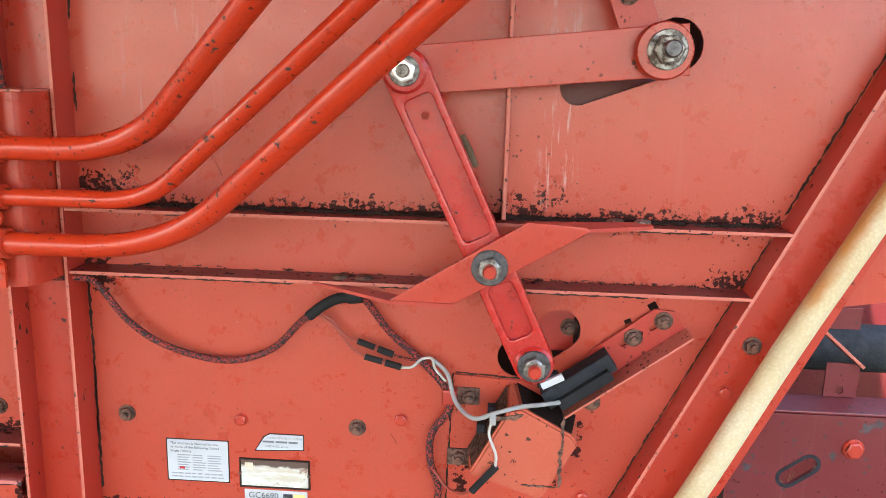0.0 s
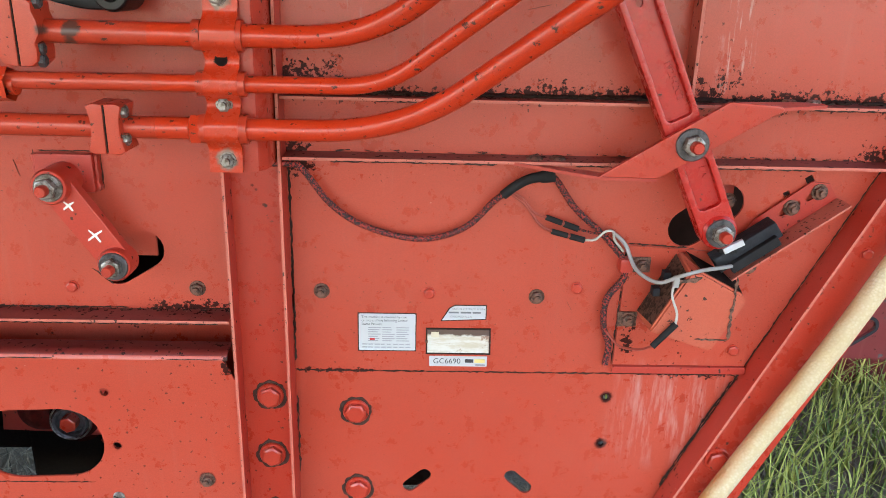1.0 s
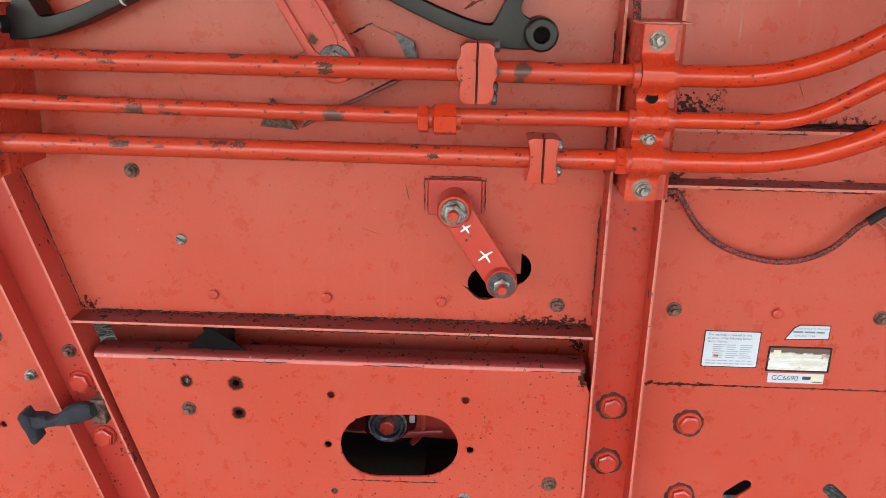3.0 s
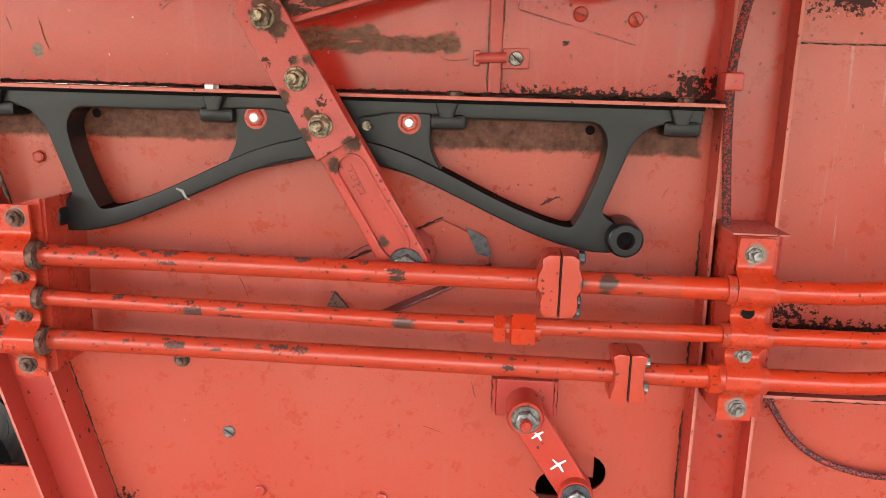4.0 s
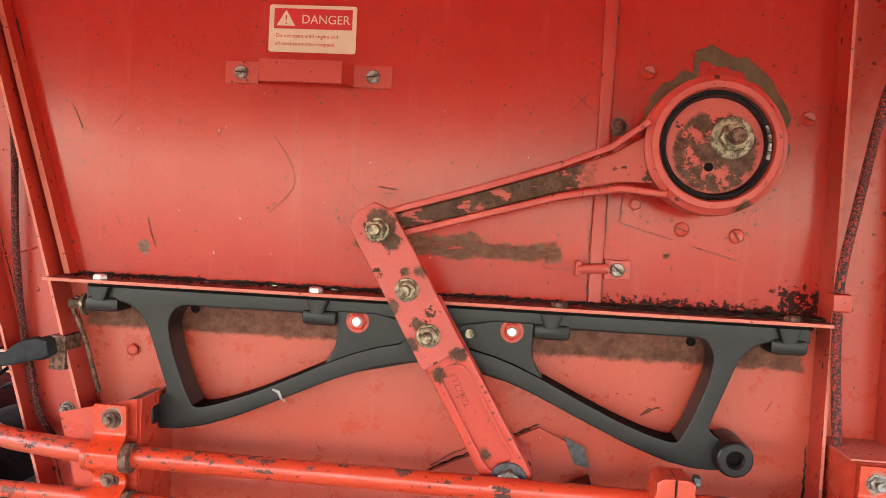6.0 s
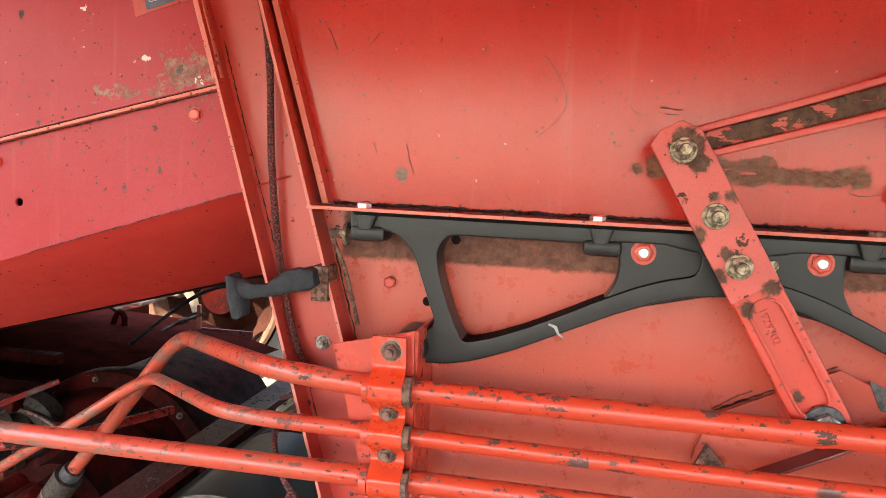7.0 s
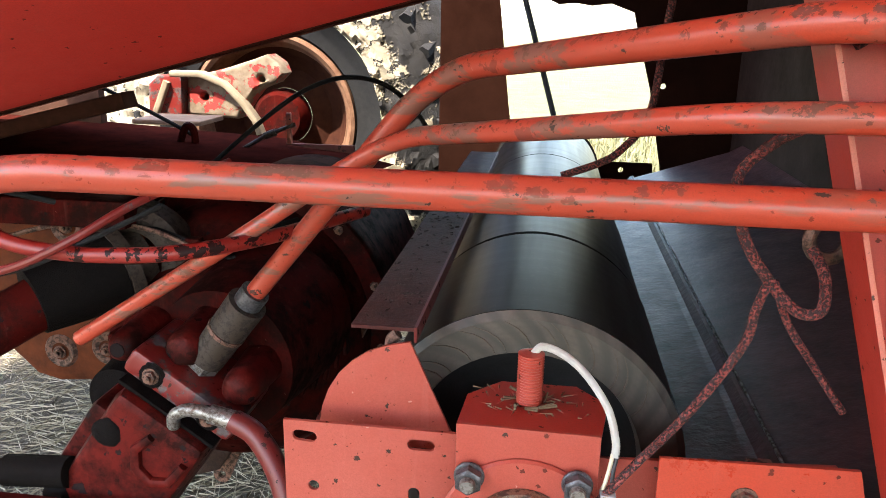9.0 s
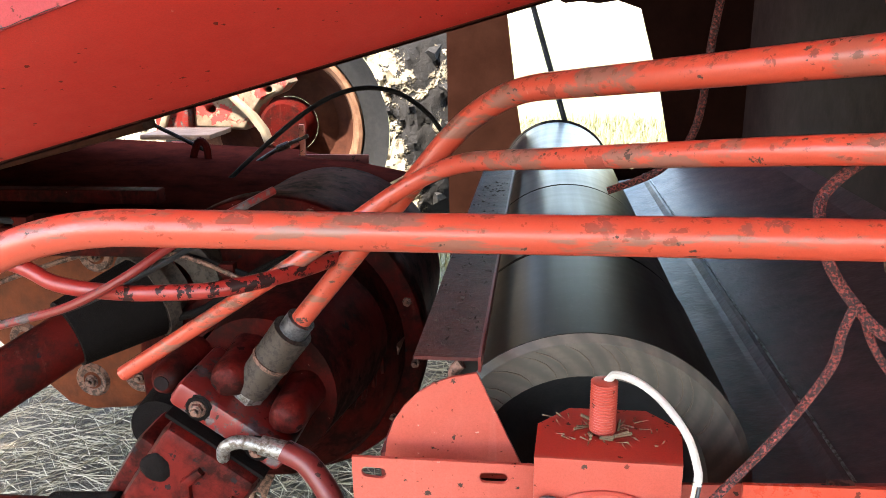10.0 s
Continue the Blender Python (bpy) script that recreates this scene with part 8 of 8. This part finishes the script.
part("line", sweep(bmesh.new(), curvy([(-2.56, 1.06, 0.725), (-2.406, 1.08, 0.765), (-2.340, 1.08, 0.783), (-2.299, 1.08, 0.800), (-2.258, 1.09, 0.822), (-2.211, 1.13, 0.852), (-2.14, 1.22, 0.885)]), 0.0050, 10), "motor_head", hs, "thin red line")
part("line", sweep(bmesh.new(), curvy([(-2.50, 1.09, 0.742), (-2.400, 1.10, 0.762), (-2.330, 1.10, 0.780), (-2.26, 1.12, 0.812), (-2.20, 1.16, 0.842)]), 0.0032, 8), "rubber", hs, "thin black line")
cable = thing("cable", "black control cable arching over the gearbox", "cable", (-2.3, 1.9, 0.6))
part("sheath", sweep(bmesh.new(), curvy([(-2.62, 2.06, 0.66), (-2.504, 2.10, 0.768), (-2.382, 2.10, 0.864), (-2.300, 2.10, 0.911), (-2.221, 2.10, 0.930), (-2.143, 2.10, 0.916), (-2.08, 2.12, 0.865), (-2.04, 2.14, 0.80)]), 0.0055, 10), "rubber", cable)
part("rod", sweep(bmesh.new(), [(-2.66, 2.24, 0.665), (-2.502, 2.30, 0.762), (-2.425, 2.31, 0.793)], 0.0055, 8), "fitting_brown", cable, "thin steel control rod")
part("rod_end", box(bmesh.new(), -2.448, -2.434, 2.305, 2.316, 0.742, 0.822, 0.002), "edge", cable, "small pink-red lever end")
part("spring", sweep(bmesh.new(), [(-2.505, 2.30, 0.760), (-2.475, 2.303, 0.772)], 0.0095, 10), "fitting_brown", cable)
part("sheath", sweep(bmesh.new(), curvy([(-3.02, 2.30, 0.905), (-2.90, 2.32, 0.845), (-2.80, 2.34, 0.790), (-2.72, 2.36, 0.742)]), 0.0055, 8), "rubber", cable)
top_plate = thing("gearbox_shield", "dusty red shield plate over the gearbox, darkened for shade", "shield", (-2.5, 1.9, 0.7))
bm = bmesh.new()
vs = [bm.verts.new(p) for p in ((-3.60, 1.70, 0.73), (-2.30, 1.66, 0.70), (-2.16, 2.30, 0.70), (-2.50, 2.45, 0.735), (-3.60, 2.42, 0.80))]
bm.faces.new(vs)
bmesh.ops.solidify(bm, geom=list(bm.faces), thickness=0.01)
# plate colour lowered to carry the shade under the feeder, besides dust
part("plate", bm, plain("dusty_shaded_shield", (0.075, 0.0135, 0.0095), 0.80, 14.0, 0.4, 0.6, (0.020, 0.006, 0.005), gloss=0.0), top_plate)
part("upstand", box(bmesh.new(), -2.47, -2.28, 2.36, 2.37, 0.68, 0.735, 0.002), "inside", top_plate)
for x, z, lean in ((-2.735, 0.785, 0.02),):
    part("clip", sweep(bmesh.new(), curvy([(x, 2.27, 0.70), (x + lean, 2.27, z - 0.02), (x + 0.016 + lean, 2.27, z), (x + 0.032 + lean, 2.27, z - 0.02), (x + 0.050, 2.27, 0.70)]), 0.010, 8), "oily_red", top_plate, "bent dark red clip")
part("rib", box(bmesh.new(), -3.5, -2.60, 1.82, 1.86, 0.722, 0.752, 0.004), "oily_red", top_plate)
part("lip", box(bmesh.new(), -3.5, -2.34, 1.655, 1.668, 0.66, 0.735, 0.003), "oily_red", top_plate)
bar = solo("side_rail", box(bmesh.new(), -2.9, -2.16, 1.12, 1.15, 0.36, 0.452, 0.004), "oily_red", "shade-darkened red lower frame rail by the gearbox", "rail")
pipe = thing("pipe_end", "shade-darkened red pipe stub with a greasy black end", "pipe", (-2.5, 1.18, 0.46))
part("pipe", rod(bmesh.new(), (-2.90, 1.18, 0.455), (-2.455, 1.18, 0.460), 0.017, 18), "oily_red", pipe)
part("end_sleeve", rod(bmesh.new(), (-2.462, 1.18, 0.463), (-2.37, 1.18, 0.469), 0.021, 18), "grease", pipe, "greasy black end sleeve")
solo("ledge_box", box(bmesh.new(), -2.66, -2.40, 1.42, 1.52, 0.735, 0.780, 0.006), "oily_red", "shade-darkened red box beam above the drive shaft", "beam")
# fittings and dirt on the drive
part("seal_cover", lathe(bmesh.new(), [(0.05, 1.455), (0.075, 1.452), (0.090, 1.462), (0.094, 1.50)], (-2.415, 0.675), 28), "fitting_brown", shaft, "tarnished seal cover")
loose = thing("fuel_line", "thin black and steel lines clipped across the gearbox", "pipe", (-2.4, 1.4, 0.6))
for pts, r, tone in (([(-2.72, 1.30, 0.83), (-2.58, 1.38, 0.80), (-2.44, 1.46, 0.745), (-2.30, 1.44, 0.715), (-2.18, 1.47, 0.66), (-2.11, 1.50, 0.62)], 0.005, "rubber"),
                     ([(-2.66, 1.36, 0.70), (-2.52, 1.44, 0.735), (-2.38, 1.44, 0.735), (-2.26, 1.42, 0.70)], 0.004, "rusty"),
                     ([(-2.48, 1.46, 0.58), (-2.40, 1.43, 0.63), (-2.33, 1.42, 0.66), (-2.24, 1.43, 0.72), (-2.16, 1.52, 0.74)], 0.006, "grease")):
    part("line", sweep(bmesh.new(), curvy(pts), r, 8), tone, loose)
for x, y, z in ((-2.58, 1.38, 0.80), (-2.30, 1.44, 0.715)):
    part("clip", box(bmesh.new(), x - 0.012, x + 0.012, y - 0.010, y + 0.008, z - 0.010, z + 0.010, 0.002), "oily_red", loose)
part("sump_bolt", hexagon(bmesh.new(), (-2.30, 0.36), 0.020, 1.50, 1.56, 10), "rusty", gb)
for x, z, w, h in ((-2.44, 0.52, 0.05, 0.07), (-2.40, 0.44, 0.06, 0.04), (-2.17, 0.66, 0.05, 0.03)):
    part("boss", box(bmesh.new(), x - w / 2, x + w / 2, 1.44, 1.54, z - h / 2, z + h / 2, 0.008), "oily_red", gb)
axle = thing("far_axle", "sunlit red axle casting spattered with dried mud by the wheel", "axle", (-2.8, 2.8, 0.0))
bm = sheet(bmesh.new(), [(-2.945, 0.752), (-2.935, 0.872), (-2.80, 0.905), (-2.709, 0.934), (-2.668, 0.950), (-2.630, 0.925), (-2.612, 0.893), (-2.645, 0.862), (-2.700, 0.840), (-2.735, 0.800), (-2.770, 0.745)],
           [arc(-2.688, 0.872, 0.011, n=12), arc(-2.880, 0.812, 0.013, n=12)], 2.77, 2.86, 0.012)
for v in bm.verts:
    if v.co.x > -2.82:
        v.co.y += 0.014 * noise.noise(v.co * 30)
part("casting", bm, "spatter", axle)
part("flange", sheet(bmesh.new(), [(-3.060, 0.745), (-3.055, 0.850), (-3.02, 0.880), (-2.940, 0.878), (-2.945, 0.752)], y0=2.74, y1=2.80, bevel=0.010), "motor_head", axle, "red painted axle flange")
part("brace", stroke(bmesh.new(), [(-3.030, 0.760), (-2.985, 0.862)], 0.020, 2.722, 2.745, 0.004), "mud", axle)
part("rib", stroke(bmesh.new(), [(-2.98, 0.885), (-2.88, 0.885), (-2.80, 0.855), (-2.745, 0.800), (-2.705, 0.745), (-2.690, 0.70)], 0.020, 2.74, 2.78, 0.006), "mud", axle)
dusty = plain("dusty_ledge", (0.32, 0.23, 0.175), 0.8, 20.0, 0.4, 0.4, (0.22, 0.13, 0.095))
part("ledge", box(bmesh.new(), -3.02, -2.80, 2.56, 2.73, 0.745, 0.760, 0.004), dusty, axle, "dusty pale ledge")
part("ledge", box(bmesh.new(), -3.10, -2.88, 2.42, 2.50, 0.722, 0.738, 0.004), dusty, axle, "dusty pale ledge")
part("leg", box(bmesh.new(), -3.06, -2.94, 2.55, 2.85, 0.0, 0.70, 0.01), "inside", axle)

# ---------------------------------------------------------------- grime, chaff, grass


def blades(name, label, category, n, area, height, tone, lean=0.4, width=0.004, curl=True):
    verts, faces = [], []
    for _ in range(n):
        x, y = random.uniform(area[0], area[1]), random.uniform(area[2], area[3])
        h = random.uniform(*height)
        a, t = random.uniform(0, 6.283), random.uniform(0, lean)
        dx, dy = math.cos(a), math.sin(a)
        w = random.uniform(0.6, 1.3) * width
        k = len(verts)
        for u in (0.0, 0.5, 1.0):
            off = t * h * u * u * 1.4
            px, py, pz = x + dx * off, y + dy * off, h * u * (1 - 0.25 * t * u) + 0.001
            ww = w * (1 - u * 0.85)
            verts += [(px - dy * ww, py + dx * ww, pz), (px + dy * ww, py - dx * ww, pz)]
        faces += [(k, k + 1, k + 3, k + 2), (k + 2, k + 3, k + 5, k + 4)]
    me = bpy.data.meshes.new(name)
    me.from_pydata(verts, [], faces)
    me.materials.append(M[tone])
    return tagged(new(name, me), label, category, kind="stuff")


blades("grass", "green grass beside the machine", "grass", 9000, (0.15, 2.2, 1.05, 3.2), (0.05, 0.19), "grass", 1.0, 0.0035)
blades("weeds", "dry twiggy grey weeds under the machine, darkened for shade", "weeds", 9000, (-1.6, 0.5, 0.95, 2.4), (0.02, 0.085), "shaded_weed", 2.2, 0.0016)
blades("field_grass", "sunlit dry field grass", "grass", 9000, (-3.0, 0.5, 3.4, 9.0), (0.05, 0.16), "field", 1.0, 0.006)


def litter(name, label, n, area, tone, length, z, thick, category="straw"):
    verts, faces = [], []
    for _ in range(n):
        x, y = random.uniform(area[0], area[1]), random.uniform(area[2], area[3])
        a, l = random.uniform(0, 6.283), random.uniform(*length) / 2
        zz = z + random.uniform(0, 0.02 if length[1] > 0.03 else 0.002)
        up = random.uniform(-0.25, 0.25) * l
        dx, dy = math.cos(a) * l, math.sin(a) * l
        k = len(verts)
        nx, ny = -math.sin(a) * thick, math.cos(a) * thick
        verts += [(x - dx + nx, y - dy + ny, zz), (x - dx - nx, y - dy - ny, zz), (x + dx, y + dy, zz + abs(up)), (x - dx, y - dy, zz + thick * 1.6)]
        faces += [(k, k + 1, k + 2), (k, k + 2, k + 3), (k + 1, k + 3, k + 2)]
    me = bpy.data.meshes.new(name)
    me.from_pydata(verts, [], faces)
    me.materials.append(M[tone])
    return tagged(new(name, me), label, category, kind="stuff")


litter("straw", "scattered dry straw on the soil", 14000, (-3.6, -1.4, 1.1, 3.4), "straw", (0.04, 0.16), 0.004, 0.0016)
litter("straw", "straw litter under the machine in a shade-darkened colour", 5000, (-1.5, 0.6, 0.95, 2.6), "shaded_weed", (0.03, 0.12), 0.004, 0.0014)
litter("chaff", "chaff on the bearing shelf", 45, (-1.82, -1.72, 0.975, 1.03), "chaff", (0.004, 0.016), 0.7113, 0.0008, "chaff")
litter("chaff", "dirt on the roller guard", 130, (-1.948, -1.892, 1.06, 1.9), "soot", (0.004, 0.012), 0.7572, 0.0012, "chaff")
for x0, x1, y0, y1, z, n in ((-0.50, 0.32, 0.925, 0.945, 0.967, 700), (-1.53, -0.61, 0.905, 0.945, 1.248, 900), (-1.38, -0.61, 0.934, 0.945, 0.656, 160), (-0.46, 0.28, 0.935, 0.945, 0.889, 60)):
    litter("chaff", "chaff and oily dust lying on a rail", n, (x0, x1, y0, y1), "soot", (0.005, 0.016), z, 0.0010, "chaff")
bm = bmesh.new()
for x0, x1, y0, y1, z in ((-0.50, 0.32, 0.930, 0.946, 0.9665), (-0.88, -0.61, 0.915, 0.946, 1.2475), (-0.10, 0.05, 0.93, 0.946, 0.967)):
    for _ in range(260):
        p = Vector((random.uniform(x0, x1), random.uniform(y0, y1), z))
        s = random.uniform(0.002, 0.006)
        m = Matrix.Translation(p) @ Matrix.Diagonal((s * 1.6, s, s * 0.8, 1))
        bmesh.ops.create_icosphere(bm, subdivisions=1, radius=1.0, matrix=m)
tagged(part("grime", bm, "soot"), "caked black grime in the rail corners", "grime", kind="stuff")


# dark lines in seams and corners of the side: dirt and painted contact shade


def seam(owner, a, b, width, y=0.9462, gaps=0.25, tone="soot", back=0.0006):
    """A ragged dark line of dirt and painted shade, broken into runs, between two points in x and z."""
    length = math.hypot(b[0] - a[0], b[1] - a[1])
    nx, nz = -(b[1] - a[1]) / length, (b[0] - a[0]) / length
    bm, d = bmesh.new(), 0.0
    while d < length - 0.01:
        run = min(random.uniform(0.02, 0.11), length - d)
        if random.random() > gaps:
            n = max(3, int(run / 0.005))
            line, wide = [], []
            for k in range(n + 1):
                u = (d + run * k / n) / length
                j = random.uniform(-0.35, 0.35) * width
                line.append((a[0] + (b[0] - a[0]) * u + nx * j, a[1] + (b[1] - a[1]) * u + nz * j))
                wide.append(width * random.uniform(0.35, 1.35) * (0.3 if k in (0, n) else 1))
            stroke(bm, line, wide, y, y + back, 0.0002)
        d += run
    if len(bm.verts):
        part("seam_dirt_shade", bm, tone, owner)


seam(post_1, (-0.6035, 0.67), (-0.6035, 1.235), 0.0026, gaps=0.2)
seam(post_1, (-0.5212, 0.31), (-0.5212, 0.95), 0.0030, gaps=0.2)
seam(post_1, (-0.5205, 0.98), (-0.5205, 1.31), 0.0026, 0.9460)
seam(post_1, (-0.5205, 0.62), (-0.5205, 0.88), 0.0028, gaps=0.6)
seam(beam, (diag(0.30) - 0.002, 0.30), (diag(0.95) - 0.002, 0.95), 0.0020, gaps=0.12)
seam(beam, (diag(0.30) - 0.005, 0.30), (diag(0.56) - 0.005, 0.56), 0.0034, gaps=0.55)
seam(beam, (diag(0.98) - 0.003, 0.98), (diag(1.40) - 0.003, 1.40), 0.0030)
seam(wall_right, (-0.52, 0.5600), (0.135, 0.5600), 0.0022, gaps=0.1)
seam(wall_right, (-0.523, 1.3195), (0.0, 1.3195), 0.0018, 0.9460, gaps=0.2)
seam(wall_right, (0.005, 0.97), (0.005, 1.30), 0.0030, 0.9428)
seam(plate_sensor, (-0.0565, 0.577), (-0.0515, 0.764), 0.0022, gaps=0.2)
seam(plate_sensor, (-0.050, 0.7645), (0.060, 0.7585), 0.0022, gaps=0.2)
seam(plate_sensor, (-0.056, 0.5640), (0.142, 0.5640), 0.0036, gaps=0.2)
seam(post_2, (post_right(0.66) + 0.003, 0.66), (post_right(1.23) + 0.003, 1.23), 0.0020, gaps=0.35)
seam(post_2, (post_right(1.26) + 0.014, 1.26), (post_right(1.66) + 0.014, 1.66), 0.0022, 0.9460, gaps=0.35)
seam(post_2, (post_left(0.95) + 0.010, 0.95), (post_left(1.60) + 0.010, 1.60), 0.0018, 0.9392, gaps=0.5, tone="halo")
seam(post_2, (post_right(0.32) - 0.008, 0.32), (post_right(0.90) - 0.008, 0.90), 0.0024, 0.9392, gaps=0.4, tone="halo")
seam(wall_up, (-0.8812, 1.26), (-0.8812, 1.74), 0.0013, gaps=0.45, tone="rusty")
seam(wall_up, (-0.8618, 1.26), (-0.8618, 1.74), 0.0015, gaps=0.4, tone="rusty")
seam(wall_up, (-1.54, 1.2495), (-0.61, 1.2495), 0.0040, gaps=0.1)
seam(cover, (-0.846, 1.351), (-0.702, 1.312), 0.0008, gaps=0.3, tone="rusty")
seam(cover, (-0.702, 1.312), (-0.615, 1.498), 0.0007, gaps=0.35, tone="rusty")
seam(cover, (-0.832, 1.552), (-0.847, 1.352), 0.0007, gaps=0.4, tone="rusty")
seam(foot, (-1.070, 1.022), (-0.930, 1.092), 0.0026, 0.9464, gaps=0.1, back=0.0004)
seam(wall_mid, (-1.36, 0.6565), (-0.61, 0.6565), 0.0022, gaps=0.2)
seam(low_beam, (-1.28, 0.5935), (-0.62, 0.5935), 0.0016, 0.9092, gaps=0.45)
seam(low_beam, (-0.97, 0.388), (-0.82, 0.388), 0.0018, 0.9094, gaps=0.3)
seam(crank, (-0.852, 0.8815), (-0.776, 0.8815), 0.0016, 0.9462, gaps=0.1)
seam(crank, (-0.8580, 0.830), (-0.8580, 0.882), 0.0016, 0.9462, gaps=0.1)
seam(crank, (-0.7700, 0.830), (-0.7700, 0.882), 0.0016, 0.9462, gaps=0.1)
seam(low_beam, (-1.30, 0.3065), (-0.61, 0.3065), 0.0030, 0.9094, gaps=0.3)
seam(wall_low, (-0.52, 0.2985), (0.01, 0.2985), 0.0050, 0.9508, gaps=0.15)
seam(wall_mid, (-0.800, 0.716), (-0.772, 0.692), 0.0030, gaps=0.0)
e1, e2 = cut_post(seam_1) - 0.004, cut_post(seam_2) - 0.004
seam(strip, (-2.4, seam_1(-2.4) - 0.0075), (e1, seam_1(e1) - 0.0075), 0.0016, 0.9312, gaps=0.1)
seam(strip, (-2.4, seam_2(-2.4) + 0.001), (e2, seam_2(e2) + 0.001), 0.0010, 0.9312, gaps=0.35)
seam(rail_top, (-0.50, 0.9615), (0.30, 0.9615), 0.0018, 0.9040, gaps=0.55)
seam(rail_low, (-0.46, 0.8835), (0.25, 0.8835), 0.0018, 0.9040, gaps=0.5)
seam(rail_mid, (-1.36, 0.6505), (-0.62, 0.6505), 0.0016, 0.9040, gaps=0.5)
corner = [boxpt(u, w, 0.88) for u, w in ((-0.042, -0.056), (0.043, -0.042), (0.044, 0.040), (-0.040, 0.042), (-0.043, -0.050))]
for p, q, wide, open_share in zip(corner, corner[1:], (0.0060, 0.0024, 0.0026, 0.0044), (0.1, 0.35, 0.3, 0.15)):
    seam(sbox, (p[0], p[2]), (q[0], q[2]), wide, 0.8786, open_share, "rusty", 0.0018)
